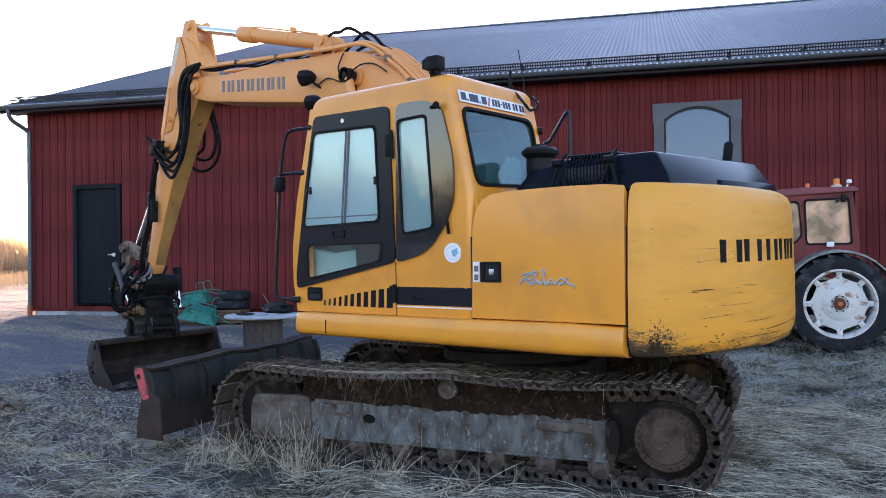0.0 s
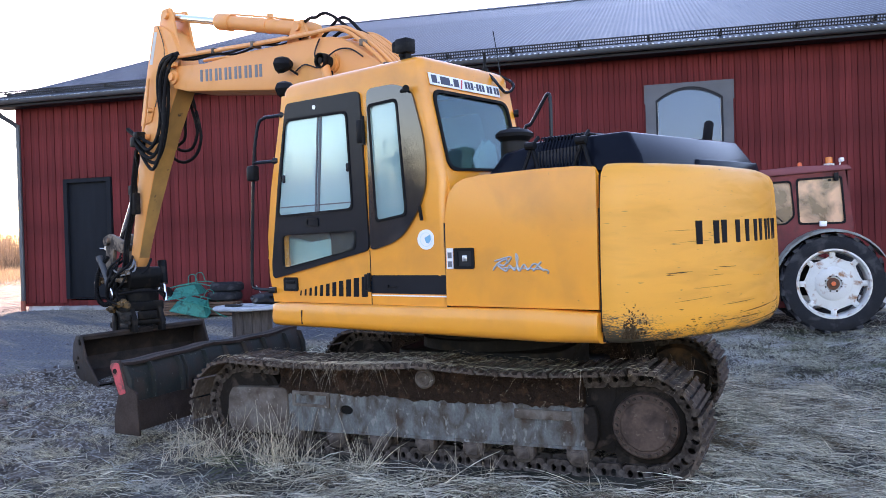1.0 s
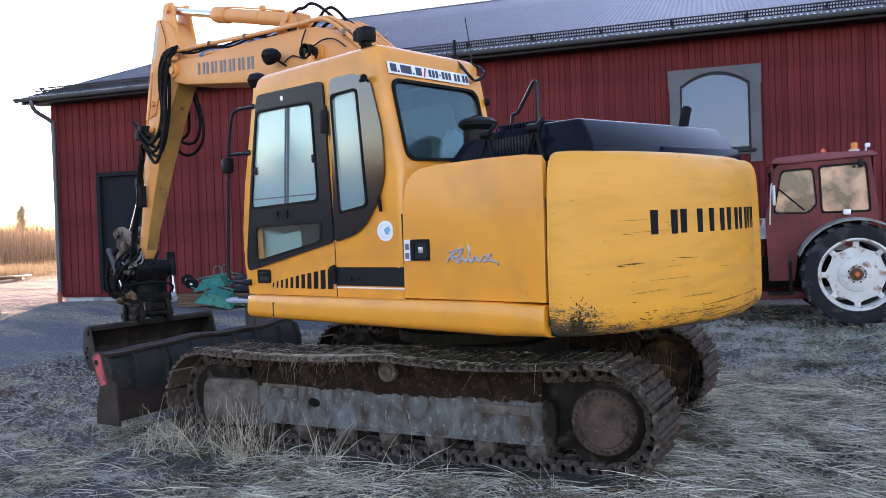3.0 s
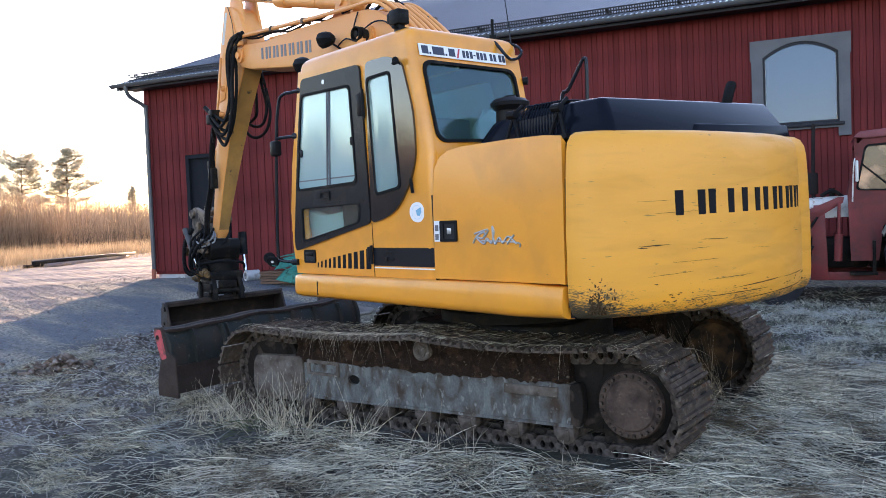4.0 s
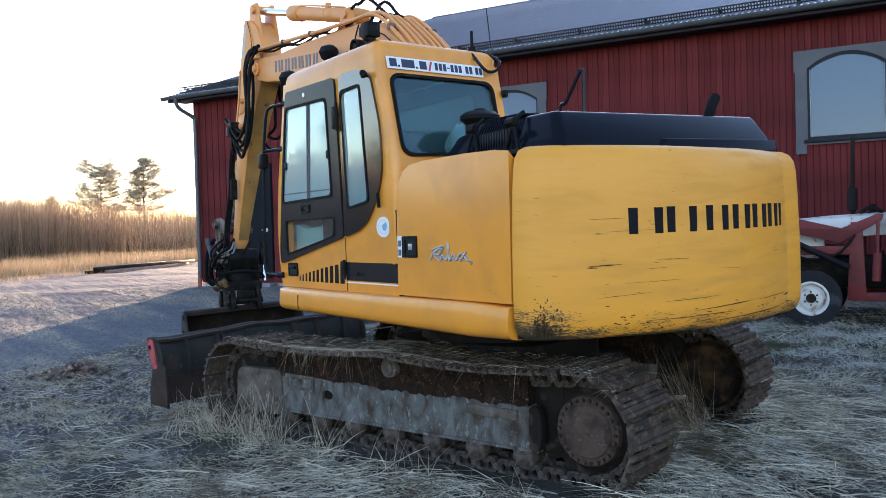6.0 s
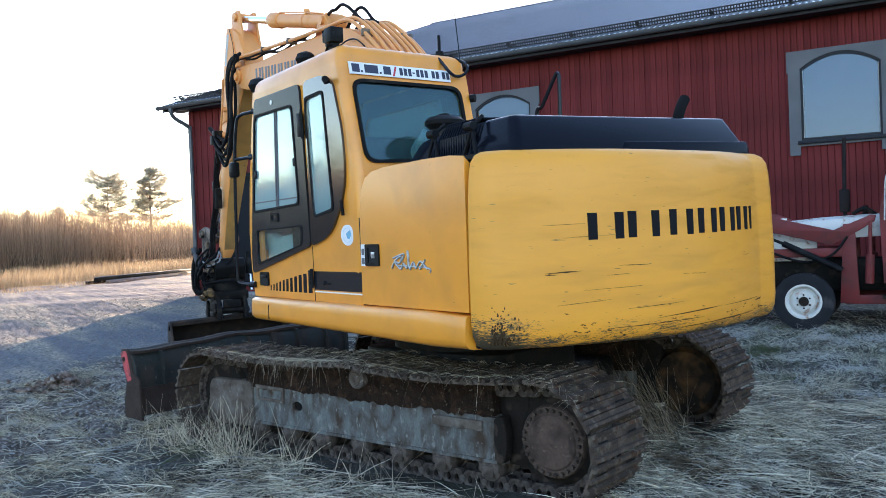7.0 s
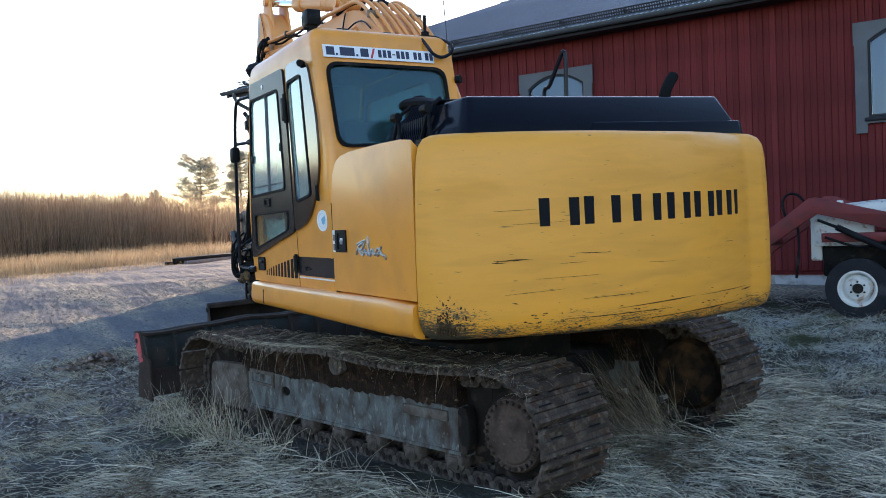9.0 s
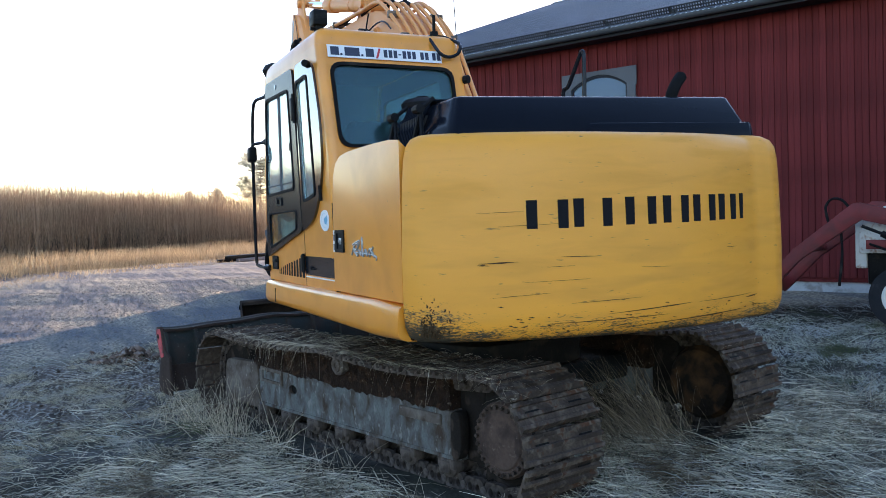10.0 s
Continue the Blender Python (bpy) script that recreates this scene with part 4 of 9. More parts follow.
    part("packed_soil", loft(sl), SOIL, tr, "brown soil and straw packed on the frame", SIDE_AT, sharp=60)
    # rollers
    roller = None
    for k in range(7):
        f0 = -0.98 + 0.375 * k
        if roller is None:
            rb = joined(lathe([(0.03, -0.125), (0.055, -0.12), (0.075, -0.11), (0.075, -0.05), (0.06, -0.04), (0.06, 0.04), (0.075, 0.05), (0.075, 0.11), (0.055, 0.12), (0.03, 0.125)], 20, Matrix.Rotation(radians(90), 4, "X")),
                        box(-0.075, 0.075, 0.09, 0.136, -0.02, 0.062, 0.014), box(-0.045, 0.045, 0.12, 0.15, -0.045, 0.03, 0.012), box(-0.075, 0.075, -0.136, -0.09, -0.02, 0.062, 0.014))
            roller = part("track_roller", rb, ROLLER_RUST, tr)
            roller.matrix_local = SIDE_AT @ Matrix.Translation((f0, mid, 0.215))
        else:
            twin(roller, SIDE_AT @ Matrix.Translation((f0, mid, 0.215)))
    part("carrier_roller", joined(lathe([(0.02, -0.09), (0.065, -0.085), (0.07, -0.02), (0.05, 0.0), (0.05, 0.06), (0.068, 0.065), (0.072, 0.155), (0.06, 0.165), (0.05, 0.16), (0.045, 0.172), (0.02, 0.172), (0.015, 0.165)], 20,
                                        Matrix.Translation((0.12, mid, 0.695)) @ Matrix.Rotation(radians(-90 * side), 4, "X"))), FRAME_PALE, tr, "mud-caked carrier roller", SIDE_AT)
    # drive, with a dark block added to close the bright gap between frame and sprocket
    part("gearbox_housing", prism([(-1.22, 0.24), (-1.0, 0.24), (-1.0, 0.74), (-1.16, 0.75), (-1.24, 0.70)], mid - 0.12 * side, mid + 0.04 * side, bev=0.02), SPROCKET_DARK, tr, m=SIDE_AT)
    dm = SIDE_AT @ Matrix.Translation((SPROCK[0], mid, SPROCK[1])) @ Matrix.Rotation(radians(-90 * side), 4, "X")
    teeth = []
    for k in range(84):
        r = 0.345 if (k % 4) in (0, 1) else 0.300
        a = 2 * math.pi * k / 84
        teeth.append((r * math.cos(a), r * math.sin(a)))
    part("sprocket", joined(prism(teeth, -0.03, 0.03, "z"), lathe([(0.05, -0.16), (0.24, -0.15), (0.27, -0.10), (0.27, -0.02), (0.25, 0.01), (0.25, 0.05), (0.22, 0.07)], 36)), SPROCKET_DARK if side > 0 else FAR_SPROCKET, tr, "toothed drive sprocket", dm)
    cover = part("drive_cover", lathe([(0.215, 0.03), (0.215, 0.09), (0.205, 0.105), (0.165, 0.108), (0.155, 0.118), (0.02, 0.121), (0.0, 0.121)], 40), SPROCKET, tr, "round rusty drive cover with a ring of bolts", dm)
    for k in range(26):
        a = 2 * math.pi * k / 26
        m = Matrix.Translation((0.187 * math.cos(a), 0.187 * math.sin(a), 0.114))
        if k == 0:
            bolt = part("bolt", lathe([(0.0, 0.012), (0.011, 0.012), (0.013, 0.0), (0.013, -0.01)], 6), STEEL_RUST, tr)
            bolt.matrix_local = dm @ m
        else:
            twin(bolt, dm @ m)
    # shoes and links
    first = None
    for k, (f0, z0, a) in enumerate(stations):
        m = SIDE_AT @ Matrix.Translation((f0, mid, z0)) @ Matrix.Rotation(-a, 4, "Y") @ Matrix.Rotation(radians(rng.uniform(-1.2, 1.2)), 4, "Z")
        if first is None and "shoe" not in crawler_meshes:
            first = part("track_shoe", shoe_mesh(), STEEL_RUST, tr)
            crawler_meshes["shoe"] = first.data
            notch = part("shoe_notch", prism([(-0.024, -0.22), (0.012, -0.22), (0.012, -0.12), (-0.004, -0.12), (-0.004, 0.12), (0.012, 0.12), (0.012, 0.22), (-0.024, 0.22), (-0.024, 0.12), (-0.008, 0.12), (-0.008, -0.12), (-0.024, -0.12)], -0.0155, -0.010, "z"), DARK_IRON, tr)
            crawler_meshes["notch"] = notch.data
            notch.matrix_local = m
            link = part("chain_link", link_mesh(), ROLLER_RUST, tr)
            crawler_meshes["link"] = link.data
            first.matrix_local = m
            link.matrix_local = m
        else:
            for nm, key in (("track_shoe", "shoe"), ("chain_link", "link"), ("shoe_notch", "notch")):
                o = new(nm, crawler_meshes[key])
                o.parent = tr
                o.matrix_local = m

# car body between the tracks
part("car_body", joined(box(-0.75, 0.75, -0.95, 0.95, 0.42, 0.62, 0.04), prism(rounded([(-0.7, -0.6), (0.7, -0.6), (0.7, 0.6), (-0.7, 0.6)], 0.3), 0.55, 0.82, "z", bev=0.02)), DARK_IRON, ex, "muddy undercarriage centre frame", UNDER)
part("slew_ring", lathe([(0.50, 0.80), (0.60, 0.80), (0.60, 0.90), (0.56, 0.91), (0.56, 1.06), (0.3, 1.06)], 40), DARK_IRON, ex)

# dozer blade
def blade_section(l):
    return [(2.80, 0.20), (2.90, 0.17), (2.93, 0.22), (2.865, 0.34), (2.855, 0.50), (2.90, 0.66), (2.96, 0.735), (2.90, 0.765), (2.86, 0.74), (2.80, 0.62), (2.78, 0.48), (2.78, 0.34)]

def warp(l):
    """The blade's edge is knocked about a little along its length."""
    return 0.012 * (1.28 - l) + 0.010 * math.sin(4.3 * l + 0.6) + 0.006 * math.sin(9.7 * l)


BLADE_L = np.linspace(1.285, -1.285, 21)
blade = part("dozer_blade", loft([[(f0, l, z0 + warp(l) * min(1, max(0.15, (z0 - 0.3) / 0.4))) for f0, z0 in blade_section(l)] for l in BLADE_L]), BLADE_STEEL, ex, "dark green-brown dozer blade with ribbed back", UNDER)
part("top_bar", loft([[(f0 + 0.5 * (warp(l) - 0.012), l, z0 + warp(l)) for f0, z0 in ((2.835, 0.728), (2.965, 0.738), (2.968, 0.762), (2.835, 0.752))] for l in BLADE_L]), BLADE_EDGE, blade, "worn top bar", UNDER)
part("cutting_edge", loft([[(f0, l, z0 + 0.3 * warp(l)) for f0, z0 in ((2.765, 0.17), (2.93, 0.17), (2.93, 0.19), (2.785, 0.42), (2.765, 0.42))] for l in BLADE_L]), BLADE_EDGE, blade, "brown steel lower band", UNDER)
for k, l in enumerate((1.28, 1.0, 0.66, 0.60, 0.30, 0.0, -0.3, -0.62, -1.0, -1.275)):
    h = 0.0
    part("rib", prism([(2.74 - h, 0.42), (2.86, 0.42), (2.88, 0.72 + 0.012 * (1.28 - l)), (2.80, 0.72 + 0.012 * (1.28 - l)), (2.745, 0.62)], l - 0.012, l + 0.012), BLADE_STEEL, blade, m=UNDER)
part("end_plate", prism([(2.66, 0.15), (2.93, 0.16), (2.93, 0.30), (2.88, 0.48), (2.96, 0.72), (2.95, 0.765), (2.86, 0.77), (2.78, 0.56), (2.68, 0.50)], 1.285, 1.31, bev=0.004), BLADE_EDGE, blade, "brown end plate", UNDER)
part("red_marker", prism(rounded([(2.79, 0.50), (2.86, 0.48), (2.955, 0.72), (2.93, 0.75), (2.86, 0.75)], 0.02), 1.311, 1.316), RED_MARK, blade, "faded red corner mark", UNDER)
part("marker_hole", rod((2.90, 1.314, 0.68), (2.90, 1.319, 0.68), 0.022), DARK_IRON, blade, m=UNDER)
for l in (0.45, -0.45):
    part("blade_arm", joined(prism([(0.6, 0.40), (2.80, 0.32), (2.82, 0.50), (0.6, 0.56)], l - 0.07, l + 0.07, bev=0.015)), DARK_IRON, ex, "blade lift arm", UNDER)

# upper body
part("platform", joined(box(-1.68, 1.30, -1.085, 1.085, 1.04, 1.222, 0.03), box(-0.5, 1.6, -0.52, 0.16, 1.0, 1.42, 0.03)), DARK_IRON, ex, "dark deck under the cab and engine")
skirt_prof = [(1.17, 1.222), (1.262, 1.218), (1.276, 1.209), (1.282, 1.192), (1.287, 1.14), (1.289, 1.088), (1.284, 1.062), (1.266, 1.044), (1.235, 1.034), (1.17, 1.03)]
sk = []
for x0, pull, lift in ((1.355, 0.07, 0.035), (1.34, 0.03, 0.015), (1.31, 0.008, 0.004), (1.26, 0.0, 0.0), (0.6, 0.0, 0.0), (-0.5, 0, -0.005), (-1.3, 0.0, -0.01), (-1.60, 0.0, 0.0), (-1.677, 0.012, 0.0)):
    sk.append([(x0, y0 - pull if y0 > 1.2 else y0, z0 + (lift if z0 < 1.1 else -lift)) for y0, z0 in skirt_prof])
skirt = part("side_skirt", loft(sk), YELLOW, ex, "rounded yellow lower skirt", sharp=40)
part("skirt_joint", box(0.935, 0.945, 1.28, 1.2905, 1.06, 1.17), BLACK, skirt)
part("side_skirt", loft([[(x, -y, z) for x, y, z in r] for r in sk]), YELLOW, ex, "rounded yellow lower skirt", sharp=50)

door_line = [(-0.507, 1.235), (-1.674, 1.235), (-1.680, 2.085), (-1.55, 2.10), (-1.27, 2.105), (-0.83, 2.10), (-0.68, 2.085), (-0.60, 2.05), (-0.545, 1.98), (-0.515, 1.85)]


def shoulder(p, w):
    """Draws the door's upper and front edges in by w."""
    x, z = p
    return (x - w * min(1, max(0, (x + 0.80) / 0.25)) * min(1, max(0.12, (z - 1.70) / 0.25)), z - w * min(1, max(0, (z - 1.8) / 0.2)))


sh = [(0.30, 0.075)] + [(1.167 + 0.075 * math.sin(q), 0.075 * (1 - math.cos(math.pi / 2 - q))) for q in np.linspace(0, math.pi / 2, 9)]
rings = [[(x, y, z) for x, z in (shoulder(p, w) for p in door_line)] for y, w in sh]
# the pressed sheet bulges a little towards its middle
rings += [[(-1.1 + (x + 1.1) * q, 1.242 + 0.014 * (1 - q * q), 1.66 + (z - 1.66) * q) for x, z in door_line] for q in (0.96, 0.88, 0.76, 0.62, 0.46, 0.28, 0.1)]
panel = part("side_panel", loft(rings), YELLOW, ex, "yellow engine side door", sharp=50)
part("side_panel", prism([(-0.50, 1.235), (-1.688, 1.235), (-1.695, 2.10), (-0.50, 2.10)], -1.255, -0.30, bev=0.035, seg=3), YELLOW, ex, "yellow engine side door")
part("tank_cover", box(-0.48, 0.75, -1.25, -0.42, 1.235, 2.02, 0.05, 3), YELLOW, ex, "yellow fuel tank cover")
part("deck_plate", box(-1.69, -0.5, -0.35, 0.35, 1.3, 2.08), BLACK, ex)
# lock with its recess, label and script ornament on the side door
lock = part("latch", plate(rounded([(-0.765, 1.485), (-0.595, 1.485), (-0.595, 1.625), (-0.765, 1.625)], 0.012), [rounded([(-0.745, 1.505), (-0.63, 1.505), (-0.63, 1.605), (-0.745, 1.605)], 0.008)], 1.238, 1.262), BLACK_PLASTIC, ex, "black door latch")
part("latch_cup", box(-0.745, -0.63, 1.238, 1.2525, 1.505, 1.605), DARK_IN, lock)
part("key_plate", joined(box(-0.705, -0.665, 1.252, 1.259, 1.535, 1.575, 0.003), rod((-0.685, 1.257, 1.555), (-0.685, 1.265, 1.555), 0.010)), ALU, lock, "steel lock plate")
part("warning_label", box(-0.58, -0.525, 1.236, 1.250, 1.485, 1.625), WHITE_SIGN, ex, "small white warning label")
for z0 in (1.515, 1.575):
    part("label_picture", box(-0.57, -0.535, 1.2502, 1.2515, z0 - 0.018, z0 + 0.022), LETTER_GREY, ex)
orn = spline([(-0.92, 1.257, 1.475), (-0.96, 1.257, 1.52), (-1.03, 1.257, 1.545), (-1.01, 1.257, 1.505), (-0.95, 1.257, 1.515), (-1.02, 1.257, 1.47), (-1.05, 1.257, 1.505), (-1.09, 1.257, 1.475),
              (-1.115, 1.257, 1.545), (-1.10, 1.257, 1.575), (-1.12, 1.257, 1.47), (-1.16, 1.257, 1.51), (-1.19, 1.257, 1.475), (-1.24, 1.257, 1.515), (-1.31, 1.257, 1.47)], 5)
part("script_ornament", joined(tube(orn, 0.0065, 6, False), tube([(-1.23, 1.257, 1.47), (-1.29, 1.257, 1.525)], 0.007, 6, False), tube([(-0.935, 1.257, 1.535), (-1.06, 1.257, 1.56), (-1.03, 1.257, 1.515)], 0.006, 6), tube([(-1.0, 1.257, 1.49), (-1.31, 1.257, 1.478), (-1.335, 1.257, 1.45)], 0.005, 6)), mat("grey_badge_metal", (0.36, 0.37, 0.39), 0.35, metal=0.6, var=0.1, bump=0.0), ex, "silver cursive flourish")

# counterweight
plan = [(-1.70, 1.250), (-1.755, 1.240), (-1.81, 1.208), (-1.86, 1.150), (-1.90, 1.07)]
plan += [(-math.sqrt(2.19 ** 2 - y * y), y) for y in np.linspace(0.96, -0.96, 19)]
plan += [(-1.985, -1.05), (-1.935, -1.155), (-1.87, -1.235), (-1.80, -1.268), (-1.70, -1.272)]
rings = []
for z0, ins in ((1.03, 0.12), (1.036, 0.07), (1.06, 0.03), (1.11, 0.008), (1.18, 0.0), (1.5, 0.0), (1.85, 0.012), (1.98, 0.022), (2.045, 0.036), (2.085, 0.065), (2.105, 0.11), (2.11, 0.17)):
    rings.append([(-1.70 + (x + 1.70) * (1 - ins / 0.5), y * (1 - ins / 1.25), z0 + 0.02 * max(0, (-y) / 1.25) * (z0 > 1.9)) for x, y in plan])
cw = part("counterweight", loft(rings), CW_YELLOW, ex, "scratched yellow counterweight with rounded corners", sharp=60)
part("seam_strip", joined(box(-1.704, -1.668, 1.00, 1.205, 1.04, 2.04), box(-1.7045, -1.6685, 1.15, 1.222, 1.10, 1.84)), BLACK, cw)


def cw_x(y, z, out=0.0):
    """The counterweight's rear face at a height, its corner and its tucked-in lower edge included."""
    x = -math.sqrt(2.19 ** 2 - y * y) if y < 0.96 else float(np.interp(y, (0.96, 1.07, 1.15, 1.208), (-1.968, -1.90, -1.86, -1.81)))
    ins = float(np.interp(z, (1.03, 1.036, 1.06, 1.11, 1.18), (0.12, 0.07, 0.03, 0.008, 0.0)))
    return -1.70 + (x + 1.70) * (1 - ins / 0.5) - out + 0.012 * max(0, (z - 1.5) / 0.35)


def on_cw(y0, y1, z0, z1, depth=0.004):
    """A thin patch that follows the counterweight's curve."""
    n = 4
    a = [(cw_x(y0 + (y1 - y0) * k / n, (z0 + z1) / 2, depth), y0 + (y1 - y0) * k / n) for k in range(n + 1)]
    b = [(cw_x(y0 + (y1 - y0) * k / n, (z0 + z1) / 2, -0.02), y0 + (y1 - y0) * k / n) for k in range(n, -1, -1)]
    return prism(a + b, z0, z1, "z")


# plain dark bars where the maker's name stands, two to a letter's width
mark_y = [(0.715, 0.505), (0.475, 0.265), (0.185, -0.005), (-0.055, -0.235), (-0.275, -0.455), (-0.49, -0.655), (-0.70, -0.735)]
for i, (a, b) in enumerate(mark_y):
    zb = 1.605 + 0.022 * i / 6
    for p0, p1 in (((a, a - 0.052), (b + 0.052, b)) if i < 6 else ((a, b),)):
        part("name_mark", on_cw(p0, p1, zb, zb + 0.145), LETTER_BLACK, cw, "plain dark bar")
# scuffs and scratches
SCRATCH = mat("bare_scratch", (0.060, 0.036, 0.018), 0.8, var=0.4, grain=90)


def scratch(y0, z0, w, h, slope, seed):
    """A tapered, slightly wavering scrape that follows the counterweight's curve."""
    rg = random.Random(seed)
    n = 9
    ys = [y0 - w * k / n for k in range(n + 1)]
    mids = [z0 + slope * w * k / n + rg.uniform(-0.0007, 0.0007) for k in range(n + 1)]
    hs = [max(0.0003, h * 0.36 * math.sin(math.pi * k / n) ** 0.7 * rg.uniform(0.4, 1.2)) for k in range(n + 1)]
    rings = []
    for y, zm, hh in zip(ys, mids, hs):
        rings.append([(cw_x(y, zm, 0.0022), y, zm + hh), (cw_x(y, zm, 0.0022), y, zm - hh), (cw_x(y, zm, -0.01), y, zm - hh), (cw_x(y, zm, -0.01), y, zm + hh)])
    return loft(rings)


for i, (y0, z0, w, h, sl_) in enumerate(((0.95, 1.435, 0.19, 0.013, 0.03), (0.955, 1.428, 0.06, 0.010, -0.05), (0.55, 1.46, 0.2, 0.006, -0.02), (0.3, 1.155, 0.55, 0.009, 0.05), (0.62, 1.12, 0.7, 0.008, 0.015), (0.1, 1.085, 0.8, 0.010, 0.03), (0.95, 1.69, 0.22, 0.003, 0.02), (-0.55, 1.47, 0.1, 0.004, 0.0),
                                         (0.85, 1.62, 0.3, 0.003, 0.03), (0.62, 1.41, 0.14, 0.003, 0.02), (0.1, 1.39, 0.2, 0.0025, -0.03), (0.75, 1.335, 0.35, 0.003, 0.02), (0.9, 1.26, 0.3, 0.004, 0.06),
                                         (0.5, 1.22, 0.4, 0.004, 0.03), (-0.3, 1.18, 0.5, 0.005, 0.02), (-0.75, 1.17, 0.14, 0.012, 0.05))):
    part("scratch", scratch(y0, z0, w, h, sl_, 70 + i), SCRATCH, cw)
ck = random.Random(4)
for k in range(44):
    y0, z0 = ck.uniform(-0.95, 0.95), 1.075 + abs(ck.gauss(0, 0.06))
    part("paint_chip", scratch(y0, z0, ck.uniform(0.006, 0.03), ck.uniform(0.004, 0.010), ck.uniform(-0.2, 0.2), 200 + k), SCRATCH, cw)

# the corner is rubbed to bare iron in short upright strokes
for k in range(110):
    y0, z0 = 1.205 - abs(ck.gauss(0, 0.05)), 1.07 + abs(ck.gauss(0, 0.075))
    part("paint_chip", scratch(y0, z0, ck.uniform(0.003, 0.009), ck.uniform(0.006, 0.030), ck.uniform(-0.8, 0.8), 300 + k), SCRATCH, cw)

# engine cover
hood_lo = [(-1.87, 1.00), (-1.80, 1.03), (-0.98, 1.03), (-0.98, -1.03), (-1.80, -1.03), (-1.87, -0.98)]
hood_mid = [(-1.84, 0.975), (-1.78, 1.0), (-1.0, 1.0), (-1.0, -1.02), (-1.78, -1.02), (-1.84, -0.97)]
hood_hi = [(-1.73, 0.90), (-1.70, 0.93), (-1.05, 0.93), (-1.05, -0.98), (-1.68, -0.98), (-1.71, -0.95)]


def tilt(p, z0, dz):
    return [(x, y, z0 + dz * (1 - y) / 2) for x, y in p]


hb = loft([tilt(hood_lo, 2.075, 0.02), tilt(hood_mid, 2.16, 0.05), tilt(hood_hi, 2.315, 0.075)])
hood = part("engine_cover", soften(hb, 0.03, 3, 25), HOOD_BLACK, ex, "black engine cover with louvres", sharp=40)
part("cover_step", soften(loft([tilt([(-1.885, 0.2), (-1.86, 0.24), (-1.5, 0.24), (-1.5, -1.035), (-1.86, -1.035), (-1.885, -1.0)], 2.08, 0.02), tilt([(-1.865, 0.12), (-1.85, 0.16), (-1.5, 0.16), (-1.5, -1.03), (-1.84, -1.03), (-1.86, -0.99)], 2.155, 0.06)]), 0.012), HOOD_BLACK, hood)
part("front_cowl", soften(loft([[(-0.66, 1.0, 2.08), (-1.02, 1.0, 2.08), (-1.02, 0.1, 2.08), (-0.66, 0.1, 2.08)], [(-0.80, 0.93, 2.27), (-1.08, 0.93, 2.31), (-1.08, 0.1, 2.31), (-0.80, 0.1, 2.27)]]), 0.03), HOOD_BLACK, hood)
for k in range(13):
    x0 = -1.13 - 0.025 * k
    part("louvre_slot", joined(box(x0 - 0.007, x0 + 0.007, 0.955, 1.004, 2.12, 2.24), box(x0 - 0.007, x0 + 0.007, 0.72, 0.93, 2.318, 2.330)), DARK_IN, hood) if k == 0 else twin(bpy.data.objects["louvre_slot"], Matrix.Translation((-0.025 * k, 0, 0.001 * k)))
for k in range(14):
    x0 = -1.118 - 0.025 * k
    part("louvre_rib", joined(tube([(x0, 1.025, 2.10), (x0, 1.0, 2.22), (x0, 0.94, 2.335), (x0, 0.70, 2.345)], 0.0055, 5, False)), HOOD_BLACK, hood) if k == 0 else twin(bpy.data.objects["louvre_rib"], Matrix.Translation((-0.025 * k, 0, 0)))
for x0 in (-1.09, -1.47):
    part("hinge_bracket", joined(tube([(x0 + 0.06, 1.04, 2.11), (x0, 1.02, 2.28), (x0, 0.94, 2.345)], 0.013, 6, False), tube([(x0 - 0.06, 1.04, 2.11), (x0, 1.02, 2.28)], 0.013, 6, False), rod((x0 - 0.035, 1.035, 2.28), (x0 + 0.035, 1.035, 2.28), 0.026, seg=10), box(x0 - 0.09, x0 + 0.09, 1.02, 1.06, 2.09, 2.115)), BLACK_PLASTIC, hood, "black hinge bracket")
PRE = Matrix.Translation((-0.72, 0.68, 0))
part("air_precleaner", lathe([(0.10, 2.37), (0.125, 2.395), (0.135, 2.40), (0.138, 2.425), (0.11, 2.45), (0.045, 2.465), (0.04, 2.475), (0.0, 2.476)], 32, PRE), BLACK_PLASTIC, ex, "black mushroom cap of the air pre-cleaner")
part("precleaner_base", lathe([(0.10, 2.09), (0.115, 2.12), (0.118, 2.20), (0.10, 2.22)], 28, PRE), BLACK_PLASTIC, ex)
part("precleaner_bowl", lathe([(0.09, 2.215), (0.102, 2.235), (0.102, 2.355), (0.095, 2.375)], 28, Matrix.Translation((-0.72, 0.68, 0))), mat("smoky_bowl", (0.018, 0.016, 0.014), 0.3, var=0.3, spec=0.08), ex, "smoky dust bowl")
ep = [(-1.62, -0.60, 2.25), (-1.62, -0.60, 2.37), (-1.622, -0.612, 2.42), (-1.613, -0.652, 2.475), (-1.60, -0.70, 2.52)]
pipe = part("exhaust_pipe", joined(tube(ep, 0.036, 16), rod((-1.62, -0.60, 2.28), (-1.62, -0.60, 2.36), 0.043, seg=16)), SOOT, ex, "stubby black exhaust pipe")
part("pipe_mouth", rod((-1.5995, -0.702, 2.5215), (-1.598, -0.707, 2.526), 0.029, seg=16), DARK_IN, pipe)
